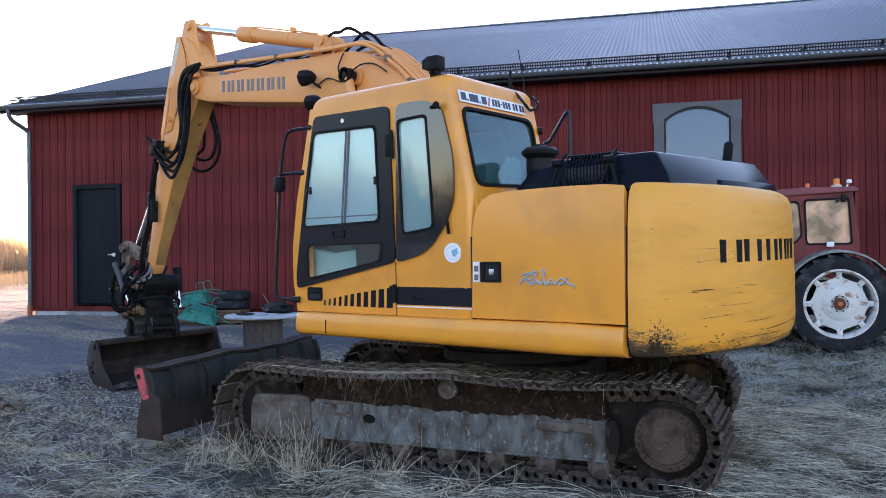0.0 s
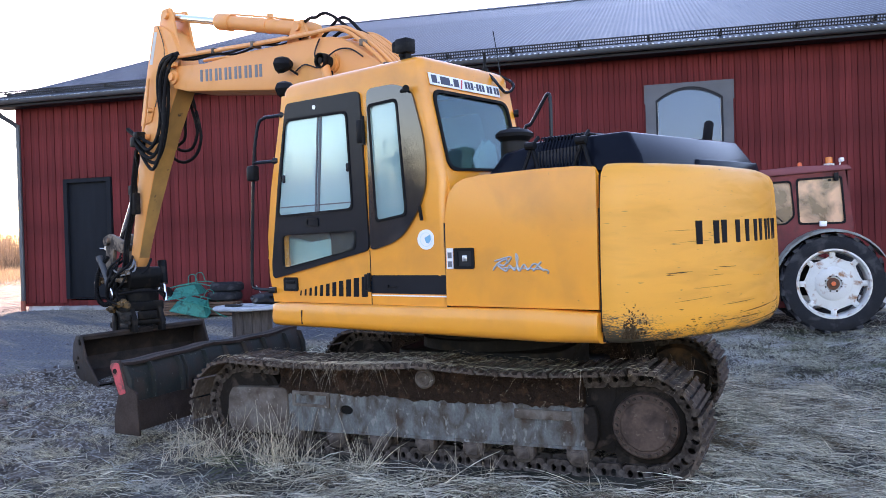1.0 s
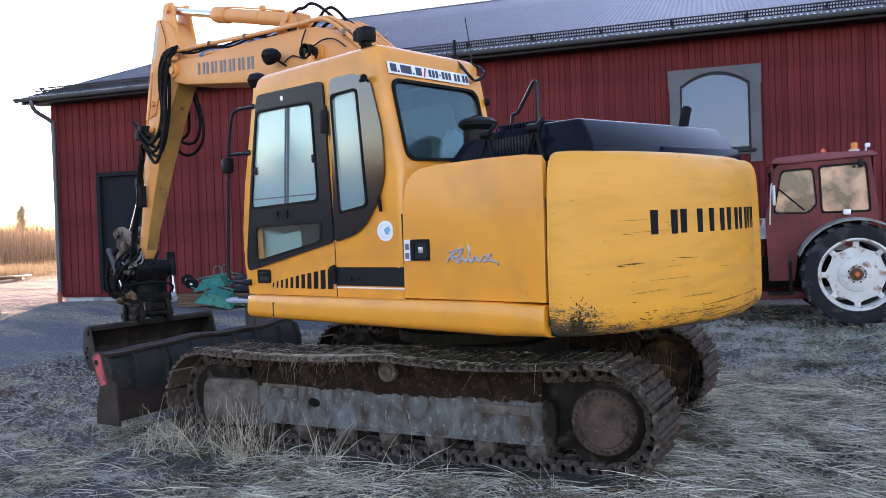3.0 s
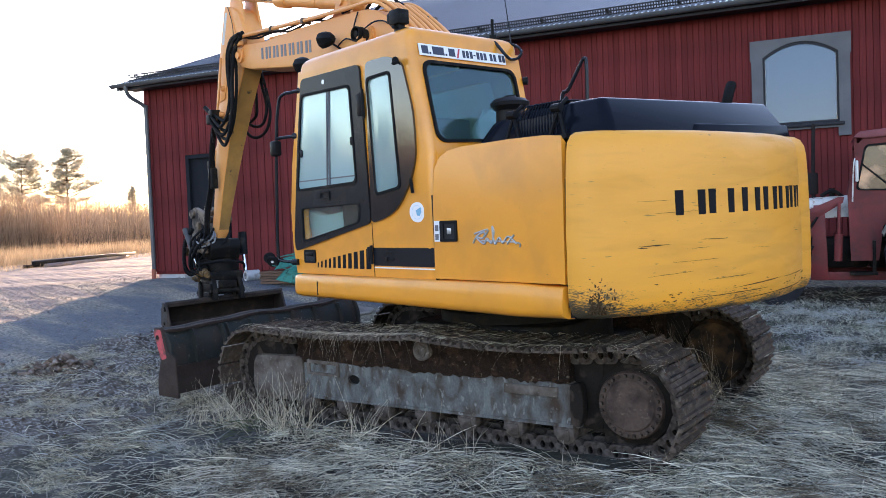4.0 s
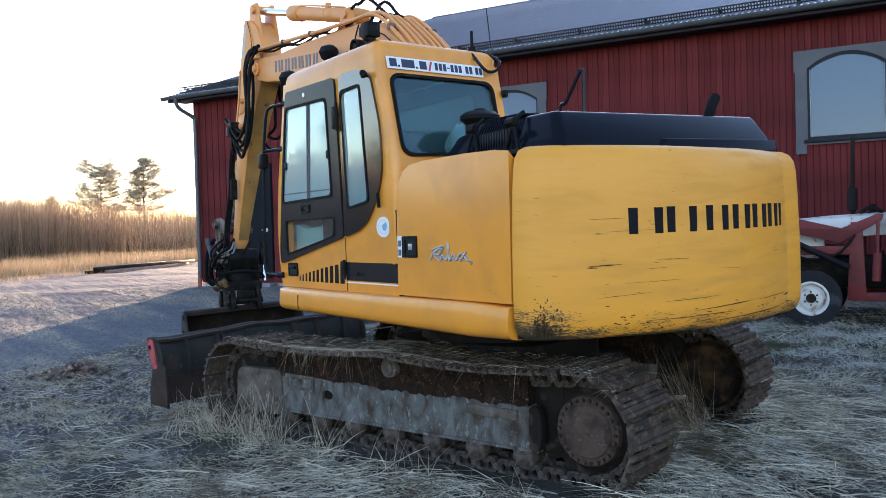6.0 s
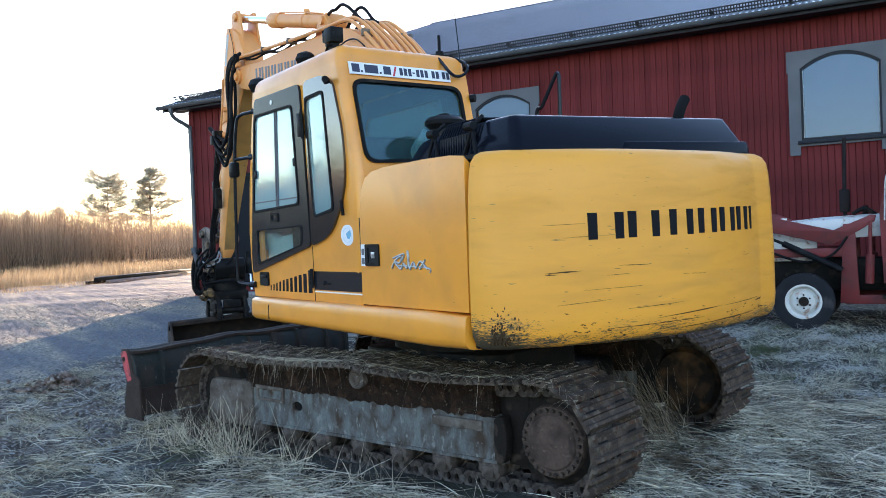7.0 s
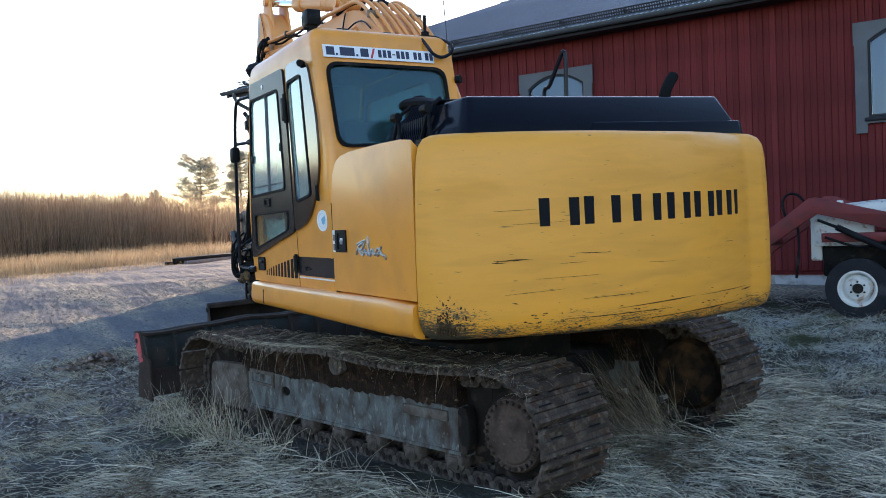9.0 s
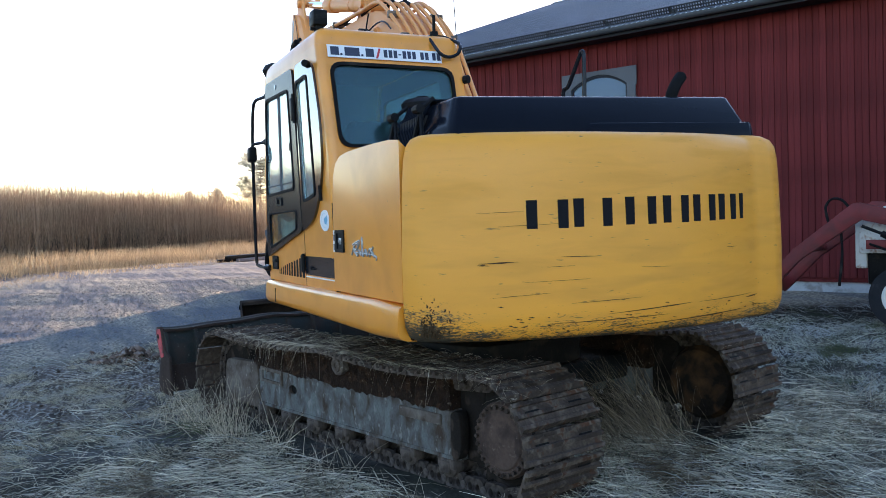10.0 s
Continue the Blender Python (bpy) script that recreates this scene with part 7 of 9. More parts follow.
def wheel(at, r, w, rim, side, front):
    m = Matrix.Translation(at) @ Matrix.Rotation(radians(-90 * side), 4, "X")
    t = part("wheel", tyre_mesh(r, w, rim, 20 if not front else 26, 0.03 if not front else 0.006), TYRE, tractor, "worn black tyre on a white rim", m)
    for sg_ in (1, -1) if not front else ():
        tread = None
        for k in range(20):
            lm = m @ Matrix.Rotation(2 * math.pi * (k + (0.5 if sg_ < 0 else 0)) / 20, 4, "Z")
            if tread is None:
                tread = part("tread_lug", lug_mesh(r, w, 20, 0.03, sg_), TYRE, t)
                tread.matrix_local = lm
            else:
                twin(tread, lm)
    part("rim", lathe([(rim + 0.008, w * 0.40), (rim + 0.012, w * 0.43), (rim - 0.012, w * 0.44), (rim - 0.03, w * 0.36), (rim - 0.045, w * 0.15), (rim - 0.045, -w * 0.3)], 48, caps=False), TRACTOR_WHITE, t, "white rim with rust spots", m)
    if front:
        part("disc", lathe([(rim - 0.04, w * 0.10), (rim * 0.72, w * 0.16), (rim * 0.62, w * 0.30), (rim * 0.30, w * 0.32), (rim * 0.28, w * 0.2), (0, w * 0.2)], 36), TRACTOR_WHITE, t, m=m)
        part("hub", lathe([(0.0, w * 0.5), (0.05, w * 0.48), (0.06, w * 0.3), (0.065, w * 0.2)], 16), DARK_IRON, t, "greasy dark hub", m)
        n, rr = 6, 0.10
    else:
        petals = []
        for k in range(96):
            a = 2 * math.pi * k / 96
            c = 0.5 + 0.5 * math.cos(8 * a)
            petals.append(((0.75 + 0.07 * c ** 2) * rim * math.cos(a), (0.75 + 0.07 * c ** 2) * rim * math.sin(a)))
        part("disc", joined(prism(petals, w * 0.16, w * 0.20, "z", 0.003), lathe([(rim * 0.5, w * 0.20), (rim * 0.44, w * 0.26), (rim * 0.24, w * 0.28), (rim * 0.22, w * 0.20)], 40, caps=False)), TRACTOR_WHITE, t, "white dished wheel centre", m)
        for k in range(8):
            a = 2 * math.pi * k / 8
            lm = m @ Matrix.Rotation(a, 4, "Z")
            if k == 0:
                lug = part("rim_lug", joined(box(rim * 0.74, rim * 0.96, -0.040, 0.040, w * 0.17, w * 0.25, 0.008), lathe([(0.016, w * 0.27), (0.016, w * 0.32), (0, w * 0.32)], 6, Matrix.Translation((rim * 0.86, 0, 0)))), TRACTOR_WHITE, t)
                lug.matrix_local = lm
            else:
                twin(lug, lm)
        part("hub", lathe([(0.0, w * 0.36), (0.035, w * 0.355), (0.04, w * 0.30), (0.085, w * 0.285), (0.09, w * 0.26)], 20), mat("rusty_brown_hub", (0.12, 0.06, 0.04), 0.7) if "rusty_brown_hub" not in bpy.data.materials else bpy.data.materials["rusty_brown_hub"], t, "rusty hub", m)
        part("hub_cap", lathe([(0.0, w * 0.375), (0.03, w * 0.37), (0.034, w * 0.35)], 16), ORANGE, t, "orange hub cap", m)
        n, rr = 8, 0.115
    for k in range(n):
        a = 2 * math.pi * (k + 0.5) / n
        nm = m @ Matrix.Translation((rr * math.cos(a) * (0.9 if front else 1), rr * math.sin(a) * (0.9 if front else 1), w * (0.32 if front else 0.285)))
        if k == 0:
            nut = part("wheel_nut", lathe([(0.0, 0.014), (0.012, 0.014), (0.014, 0.0)], 6), DARK_IRON, t)
            nut.matrix_local = nm
        else:
            twin(nut, nm)
    return t


for s in (1, -1):
    wheel((0.0, 0.71 * s, 0.71), 0.72, 0.36, 0.50, s, False)
    wheel((2.10, 0.60 * s, 0.385), 0.39, 0.20, 0.225, s, True)
    fp = []
    for a in np.linspace(22, 150, 12):
        c, q = math.cos(radians(a)), math.sin(radians(a))
        fp.append([(0.80 * c, y, 0.72 + 0.80 * q + dz) for y, dz in ((0.50 * s, 0.0), (0.86 * s, -0.015), (0.885 * s, -0.05), (0.875 * s, -0.055), (0.85 * s, -0.03), (0.50 * s, -0.02))])
    part("fender", loft(fp), DULL_WHITE, tractor, "weathered white rear fender")
part("rear_axle", joined(rod((0, -0.6, 0.71), (0, 0.6, 0.71), 0.13), box(-0.35, 0.9, -0.22, 0.22, 0.5, 1.0, 0.05)), DARK_IRON, tractor, "dark gearbox and axle")
part("front_axle", joined(rod((2.1, -0.55, 0.42), (2.1, 0.55, 0.42), 0.055), box(0.9, 2.6, -0.2, 0.2, 0.5, 0.95, 0.04)), DARK_IRON, tractor, "dark oily engine block and front axle")
# bonnet
part("bonnet", loft([[(x, y * w, z + dz) for y, z in ((0.27, 1.18), (0.28, 1.36), (0.24, 1.45), (0.1, 1.49), (-0.1, 1.49), (-0.24, 1.45), (-0.28, 1.36), (-0.27, 1.18))] for x, w, dz in ((1.12, 1.0, 0.06), (1.9, 0.97, 0.03), (2.62, 0.88, -0.03), (2.72, 0.8, -0.06))]), TRACTOR_WHITE, tractor, "white bonnet")
part("side_shield", box(1.95, 2.68, 0.22, 0.26, 0.92, 1.2, 0.01), TRACTOR_WHITE, tractor, "white side shield")
part("grille", box(2.60, 2.74, -0.22, 0.22, 0.72, 1.38, 0.02), TRACTOR_WHITE, tractor)
part("radiator_cap", rod((2.40, 0.0, 1.47), (2.40, 0.0, 1.53), 0.05, 0.04, 10), TRACTOR_WHITE, tractor)
part("muffler", joined(rod((1.60, 0, 1.58), (1.60, 0, 1.90), 0.068, seg=16, bev=0.02), rod((1.60, 0, 1.88), (1.58, 0, 2.62), 0.026, seg=12), rod((1.60, 0, 1.45), (1.60, 0, 1.60), 0.03, seg=10)), mat("sooty_rust", (0.022, 0.018, 0.018), 0.85, var=0.4), tractor, "sooty upright exhaust stack")
part("bonnet_pipes", joined(tube([(1.2, 0.1, 1.52), (1.35, 0.12, 1.62), (1.5, 0.1, 1.55)], 0.03, 6), rod((1.35, -0.05, 1.5), (1.35, -0.05, 1.66), 0.04)), DARK_IRON, tractor)
# cab
for s in (1, -1):
    y0, y1 = (0.475, 0.515) if s > 0 else (-0.515, -0.475)
    out = [(1.13, 0.62), (1.16, 1.55), (1.02, 2.25), (0.92, 2.36), (-0.26, 2.40), (-0.36, 1.55), (-0.34, 1.45), (0.35, 1.42), (0.72, 1.10), (0.78, 0.62)]
    w1 = rounded([(1.04, 1.62), (0.92, 2.22), (0.50, 2.24), (0.46, 1.72), (0.58, 1.60)], 0.06)
    w2 = rounded([(0.39, 1.60), (0.41, 2.26), (-0.20, 2.28), (-0.24, 1.60)], 0.05)
    side = part("cab_side", plate(out, [w1, w2], y0, y1), TRACTOR_RED, tractor, "faded red cab side")
    for wv in (w1, w2):
        part("brown_pane", plate(inset(wv, -0.004), [], y0 + 0.012 * s + (0 if s > 0 else 0.02), y0 + 0.018 * s + (0 if s > 0 else 0.02)), BROWN_GLASS, side, "brown pane with bright reflections put into its colour")
        part("pane_seal", plate(inset(wv, -0.018), [inset(wv, 0.012)], (y1 if s > 0 else y0 - 0.008), (y1 + 0.008 if s > 0 else y0)), RUBBER, side)
part("door_stay", tube([(1.0, 0.50, 2.0), (0.62, 0.49, 1.64)], 0.012, 6, False), RUBBER, tractor, "slanting stay behind the door pane")
part("cab_roof", soften(prism([(1.08, 2.34), (1.0, 2.42), (0.4, 2.46), (-0.30, 2.45), (-0.36, 2.38), (0.9, 2.32)], -0.56, 0.56), 0.02), TRACTOR_PINK, tractor, "sun-bleached red roof")
part("cab_front", plate([(-0.48, 1.1), (0.48, 1.1), (0.48, 2.34), (-0.48, 2.34)], [rounded([(-0.4, 1.6), (0.4, 1.6), (0.4, 2.24), (-0.4, 2.24)], 0.06)], 1.03, 1.06, "x"), TRACTOR_RED, tractor)
part("cab_rear", plate([(-0.48, 1.5), (0.48, 1.5), (0.48, 2.38), (-0.48, 2.38)], [rounded([(-0.4, 1.6), (0.4, 1.6), (0.4, 2.28), (-0.4, 2.28)], 0.06)], -0.33, -0.30, "x"), TRACTOR_RED, tractor)
part("cab_back_sheet", box(-0.298, -0.29, -0.4, 0.4, 1.6, 2.28), BROWN_GLASS, tractor)
part("cab_floor", box(-0.3, 1.0, -0.46, 0.46, 0.95, 1.02), DARK_IRON, tractor)
part("beacon", joined(lathe([(0.042, 2.455), (0.042, 2.465), (0.034, 2.475), (0.034, 2.515), (0.024, 2.535), (0, 2.54)], 18, Matrix.Translation((0.32, 0.25, 0)))), ORANGE, tractor, "orange beacon")
part("beacon_base", lathe([(0.075, 2.45), (0.075, 2.50), (0.065, 2.505), (0.0, 2.505)], 20, Matrix.Translation((-0.10, 0.22, 0))), TRACTOR_WHITE, tractor)
part("beacon", lathe([(0.05, 2.505), (0.05, 2.585), (0.042, 2.60), (0, 2.60)], 20, Matrix.Translation((-0.10, 0.22, 0))), AMBER, tractor, "amber beacon on a white base")
part("rear_lamp", joined(box(-0.30, -0.24, 0.18, 0.30, 2.52, 2.58, 0.01), rod((-0.24, 0.24, 2.46), (-0.26, 0.24, 2.53), 0.012)), WHITE_SIGN, tractor, "small white work lamp")
part("side_lamp", joined(box(-0.16, -0.10, 0.515, 0.57, 2.22, 2.34, 0.01), box(-0.06, -0.03, 0.515, 0.55, 2.22, 2.25)), BLACK_PLASTIC, tractor, "black lamp on the cab post")
part("corner_lamp", box(0.02, 0.12, 0.52, 0.60, 1.55, 1.63, 0.012), WHITE_SIGN, tractor, "white side lamp")
part("mirror", joined(box(1.02, 1.06, 0.56, 0.68, 1.72, 2.02, 0.02), tube([(1.06, 0.52, 2.05), (1.08, 0.60, 1.9), (1.10, 0.54, 1.45)], 0.01, 6)), TRACTOR_WHITE, tractor, "pale round-edged mirror")
part("step", joined(box(0.80, 1.15, 0.35, 0.60, 0.42, 0.46), box(0.82, 0.86, 0.36, 0.58, 0.44, 0.9)), DARK_IRON, tractor)
# loader
for s in (1, -1):
    y = 0.46 * s
    arm_o = [(1.30, 1.38), (1.28, 1.47), (1.55, 1.50), (1.95, 1.32), (2.55, 1.60), (2.68, 1.60), (3.45, 0.98), (3.95, 0.40), (3.85, 0.33), (3.35, 0.85), (2.58, 1.40), (1.95, 1.14), (1.60, 1.30)]
    if s > 0:
        arm_o = [(1.22, 1.44), (1.20, 1.52), (1.26, 1.53), (1.72, 1.34), (2.62, 1.58), (2.70, 1.57), (3.45, 0.98), (3.95, 0.40), (3.85, 0.33), (3.35, 0.85), (2.60, 1.36), (1.75, 1.14), (1.45, 1.30)]
    la = part("loader_arm", prism(arm_o, y - 0.045, y + 0.045, bev=0.006), TRACTOR_RED, tractor, "faded red loader arm")
    part("loader_post", joined(prism([(1.42, 0.35), (1.66, 0.35), (1.62, 1.0), (1.60, 1.42), (1.46, 1.42), (1.44, 0.9)], y - 0.04, y + 0.04, bev=0.006), box(0.4, 1.6, y - 0.03, y + 0.03, 0.34, 0.46, 0.01), box(1.5, 2.55, y - 0.035, y + 0.035, 0.98, 1.10, 0.01)), TRACTOR_RED, tractor, "red loader frame")
    part("lift_cylinder", joined(rod((1.30, y + 0.07 * s, 0.62), (1.28, y + 0.07 * s, 1.0), 0.055), rod((1.28, y + 0.07 * s, 1.0), (1.27, y + 0.07 * s, 1.44), 0.022)), TRACTOR_RED, tractor)
    part("tip_cylinder", joined(rod((1.62, y + 0.09 * s, 0.80), (2.35, y + 0.09 * s, 1.18), 0.042), rod((2.35, y + 0.09 * s, 1.18), (2.58, y + 0.09 * s, 1.28), 0.02)), BLACK_PLASTIC, tractor, "black loader cylinder")
    part("loader_hose", tube([(1.55, y + 0.06 * s, 1.25), (1.75, y + 0.07 * s, 1.0), (2.1, y + 0.07 * s, 0.92), (2.5, y + 0.06 * s, 1.05)], 0.016, 6), RUBBER, tractor)
part("loader_hose", tube([(2.75, 0.40, 1.50), (2.85, 0.38, 1.62), (2.98, 0.36, 1.64), (3.06, 0.36, 1.52), (3.0, 0.38, 1.25)], 0.018, 6), RUBBER, tractor, "looped black hose")
part("loader_hose", tube([(2.86, 0.42, 1.22), (2.84, 0.46, 0.9), (2.88, 0.46, 0.5)], 0.018, 6), RUBBER, tractor)
part("cross_tube", rod((3.3, -0.46, 0.98), (3.3, 0.46, 0.98), 0.05), TRACTOR_RED, tractor)
part("loader_bucket", loft([[(x, y, z) for x, z in ((3.85, 0.55), (3.95, 0.60), (4.05, 0.45), (4.1, 0.15), (4.6, 0.02), (4.62, 0.04), (4.15, 0.19), (4.1, 0.47), (3.97, 0.63), (3.84, 0.58))] for y in (0.75, -0.75)]), TRACTOR_RED, tractor)

# ---- cable drum used as a table ----
DX, DY = 6.34, -2.35
dz = float(rise(DX, DY))
drum = thing("cable_drum", "wooden cable drum used as a frosty table", "table", at=(DX, DY, dz))
part("drum_top", lathe([(0.0, 0.56), (0.56, 0.56), (0.585, 0.575), (0.585, 0.60), (0.56, 0.615), (0.0, 0.615)], 44), FROST_WOOD, drum, "frosted round top")
part("drum_base", lathe([(0.0, 0.0), (0.56, 0.0), (0.58, 0.02), (0.58, 0.05), (0.0, 0.055)], 44), OLD_WOOD, drum)
for k in range(14):
    a = 2 * math.pi * k / 14
    m = Matrix.Rotation(a, 4, "Z")
    if k == 0:
        stv = part("stave", box(0.27, 0.30, -0.062, 0.062, 0.05, 0.562, 0.004), CORE_WOOD, drum)
    else:
        twin(stv, m)
bag = thing("black_bag", "crumpled black bag lying on the drum top", "bag", at=(DX + 0.02, DY - 0.32, dz + 0.615))
bm = bmesh.new()
bmesh.ops.create_icosphere(bm, subdivisions=3, radius=1)
for v in bm.verts:
    q = noise.noise(v.co * 2.3) * 0.25 + noise.noise(v.co * 5) * 0.1
    v.co = Vector((v.co.x * 0.27 * (1 + q), v.co.y * 0.24 * (1 + q), max(-0.02, v.co.z * 0.11 * (1 + q) + 0.075)))
part("bag_body", bm, mat("black_bag_film", (0.012, 0.0125, 0.014), 0.4, var=0.3, spec=0.15), bag)
paper = thing("paper_scrap", "frosty paper scrap on the drum top", "paper", at=(DX - 0.18, DY + 0.02, dz + 0.617))
part("sheet", joined(box(-0.15, 0.16, -0.1, 0.1, 0, 0.012, 0.003), box(-0.05, 0.2, 0.05, 0.22, 0.004, 0.02, 0.003)), FROST_WOOD, paper)
tool = thing("work_glove", "dark folded cloth lying on the drum top", "cloth", at=(DX + 0.05, DY + 0.28, dz + 0.617))
part("cloth", soften(joined(box(-0.12, 0.14, -0.08, 0.09, 0, 0.03)), 0.012), DARK_IN, tool)


# ---- things along the barn wall, placed in the barn's own frame ----
def by_barn(u, out, turn=0.0):
    p = BARN @ Vector((u, -out, 0))
    return (p.x, p.y, float(rise(p.x, p.y))), math.degrees(math.atan2(-0.4315, -0.902)) + turn


def wheelbarrow(at, turn, roll, pitch, lift, label):
    w = thing("wheelbarrow", label, "wheelbarrow", "wheelbarrows by the wall")
    w.matrix_world = pose(at[0], at[1], at[2] + lift, roll, pitch, turn) @ Matrix.Diagonal((0.78, 0.76, 0.66, 1))
    tub = [[(x, y, 0.0) for x, y in ((-0.28, -0.18), (0.22, -0.22), (0.22, 0.22), (-0.28, 0.18))], [(x, y, 0.32) for x, y in ((-0.42, -0.30), (0.52, -0.34), (0.52, 0.34), (-0.42, 0.30))],
           [(x, y, 0.335) for x, y in ((-0.45, -0.33), (0.55, -0.37), (0.55, 0.37), (-0.45, 0.33))], [(x, y, 0.32) for x, y in ((-0.40, -0.28), (0.50, -0.32), (0.50, 0.32), (-0.40, 0.28))], [(x, y, 0.02) for x, y in ((-0.27, -0.17), (0.21, -0.21), (0.21, 0.21), (-0.27, 0.17))]]
    part("tub", soften(loft(tub), 0.015), GREEN_PAINT, w, "dented green steel tub")
    for s in (1, -1):
        part("handle", tube([(0.75, 0.10 * s, 0.0), (0.3, 0.22 * s, -0.05), (-0.4, 0.26 * s, -0.02), (-0.75, 0.28 * s, 0.12), (-0.95, 0.28 * s, 0.16)], 0.016, 8), GREEN_PAINT, w)
        part("leg", tube([(-0.15, 0.24 * s, -0.05), (-0.22, 0.25 * s, -0.30), (-0.38, 0.25 * s, -0.30), (-0.42, 0.26 * s, -0.02)], 0.013, 6), GREEN_PAINT, w)
    wl = part("wheel", lathe([(0.08, -0.04), (0.16, -0.045), (0.185, -0.02), (0.185, 0.02), (0.16, 0.045), (0.08, 0.04)], 24, Matrix.Translation((0.78, 0, -0.08)) @ Matrix.Rotation(radians(90), 4, "X")), RUBBER, w)
    part("wheel_rim", lathe([(0.0, -0.05), (0.085, -0.03), (0.085, 0.03), (0.0, 0.05)], 16, Matrix.Translation((0.78, 0, -0.08)) @ Matrix.Rotation(radians(90), 4, "X")), TRACTOR_WHITE, wl)
    return w


at, tn = by_barn(4.78, 0.85)
wheelbarrow(at, tn + 186, 176, 9, 0.60, "green wheelbarrow tipped against another by the barn wall")
at, tn = by_barn(5.22, 1.3)
wheelbarrow(at, tn + 196, 160, -14, 0.33, "green wheelbarrow lying upside down by the barn wall")
at, tn = by_barn(5.55, 0.9)
pallet = thing("pallet_stack", "stack of brown wooden boards on the gravel", "boards", "board stacks by the wall")
pallet.matrix_world = pose(*at, 0, 0, tn)
for k in range(5):
    for j in range(3):
        b = part("plank", box(-0.42, 0.42, -0.055, 0.055, 0, 0.048, 0.003), PALLET, pallet) if (k, j) == (0, 0) else twin(bpy.data.objects["plank"], Matrix.Identity(4))
        b.matrix_local = Matrix.Translation((0.02 * math.sin(3 * k + j), -0.14 + 0.13 * j, 0.055 * k + 0.002)) @ Matrix.Rotation(0.03 * math.sin(5 * k + 2 * j), 4, "Z")
at, tn = by_barn(4.5, 0.95)
bpy.context.view_layer.update()
copy_thing(pallet, pose(*at, 0, 0, tn + 8))
for k, (du, dzz, rr) in enumerate(((0.0, 0.28, 0.36), (0.05, 0.47, 0.35), (0.75, 0.0, 0.33))):
    at, tn = by_barn(5.6 + du, 0.75)
    ty = thing("tyre", "old black tyre stacked by the barn wall", "tyre", "tyres by the wall", at=(at[0], at[1], at[2] + dzz))
    part("casing", lathe([(rr * 0.58, 0.02), (rr * 0.85, 0.0), (rr * 0.97, 0.03), (rr, 0.09), (rr * 0.97, 0.15), (rr * 0.85, 0.185), (rr * 0.58, 0.165), (rr * 0.60, 0.09), (rr * 0.58, 0.02)], 32, caps=False), TYRE, ty)
at, tn = by_barn(6.45, 0.35)
stick = thing("metal_rod", "thin grey rod leaning on the barn wall", "rod", at=at)
part("rod", tube([(0.0, 0.0, 0.0), (0.36, 0.1, 0.55)], 0.01, 6, False), ALU, stick)
at, tn = by_barn(3.44, 0.6)
blk = thing("concrete_ring", "short pale concrete pipe lying by the barn wall", "pipe", at=(at[0], at[1], at[2] + 0.13), turn=tn + 60)
part("pipe", lathe([(0.08, -0.16), (0.125, -0.16), (0.125, 0.16), (0.08, 0.16), (0.075, 0.0), (0.08, -0.16)], 24, caps=False, m= Matrix.Rotation(radians(90), 4, "Y")), PLINTH, blk)
# plank pile at the field edge
at = (30.0, -5.5, float(rise(30.0, -5.5)))
pile = thing("timber_pile", "low dark pile of timber at the field edge", "timber", at=at, turn=-44)
for k in range(7):
    b = part("beam", box(-3.2, 3.2, -0.07, 0.07, 0, 0.12, 0.01), DARK_IRON if k % 3 else OLD_WOOD, pile)
    b.matrix_local = Matrix.Translation((0.8 * math.sin(2.1 * k), -0.4 + 0.17 * (k % 4), 0.13 * (k // 4))) @ Matrix.Rotation(0.06 * math.sin(3 * k), 4, "Z")

# litter inside the cab's rear window
bagw = thing("plastic_bag", "crumpled pale plastic bag in the cab's rear window", "bag", at=(-0.40, 0.60, 2.13))
bm = bmesh.new()
bmesh.ops.create_icosphere(bm, subdivisions=3, radius=1)
for v in bm.verts:
    q = noise.noise(v.co * 2.7) * 0.4 + noise.noise(v.co * 6) * 0.2
    v.co = Vector((v.co.x * 0.06, v.co.y * 0.13 * (1 + q), max(0.0, 0.12 + v.co.z * 0.15 * (1 + q))))
part("film", bm, mat("pale_aqua_film", (0.75, 0.88, 0.88), 0.3, var=0.2), bagw)

# ---- matted dry grass ----
def scatter(n, x0, x1, y0, y1, seed, keep):
    rg = np.random.RandomState(seed)
    x, y = rg.uniform(x0, x1, n), rg.uniform(y0, y1, n)
    k = rg.uniform(size=n) < keep(x, y)
    return x[k], y[k], rg


def grass_share(x, y):
    e, g = zones(x, y)
    return np.clip(1 - 0.86 * e - 0.97 * g, 0, 1)


def clumpy(x, y):
    """Uneven thickness of the mat, with thin dark places between the tufts."""
    s = rough(x, y, 0.45, 81) * 1.5 + rough(x, y, 0.13, 85) * 1.1 + 0.5 * rough(x, y, 1.7, 89)
    return np.clip(0.38 + 1.05 * s, 0.03, 1) * grass_share(x, y)


def straw_share(x, y):
    """Thick straw lies behind the machine; in front of it the turf is trodden short."""
    return grass_share(x, y) * np.clip(1.25 - (x + 0.35 * y + 0.2) / 1.5 * (y > 0.9), 0.11, 1) * np.clip((y + 3.3) / 1.2, 0.2, 1)


def comb(x, y):
    """The direction in which the mat lies down, swirling from place to place."""
    return 4.2 * rough(x, y, 1.6, 91) + 2.4 * rough(x, y, 0.6, 95) + 0.9


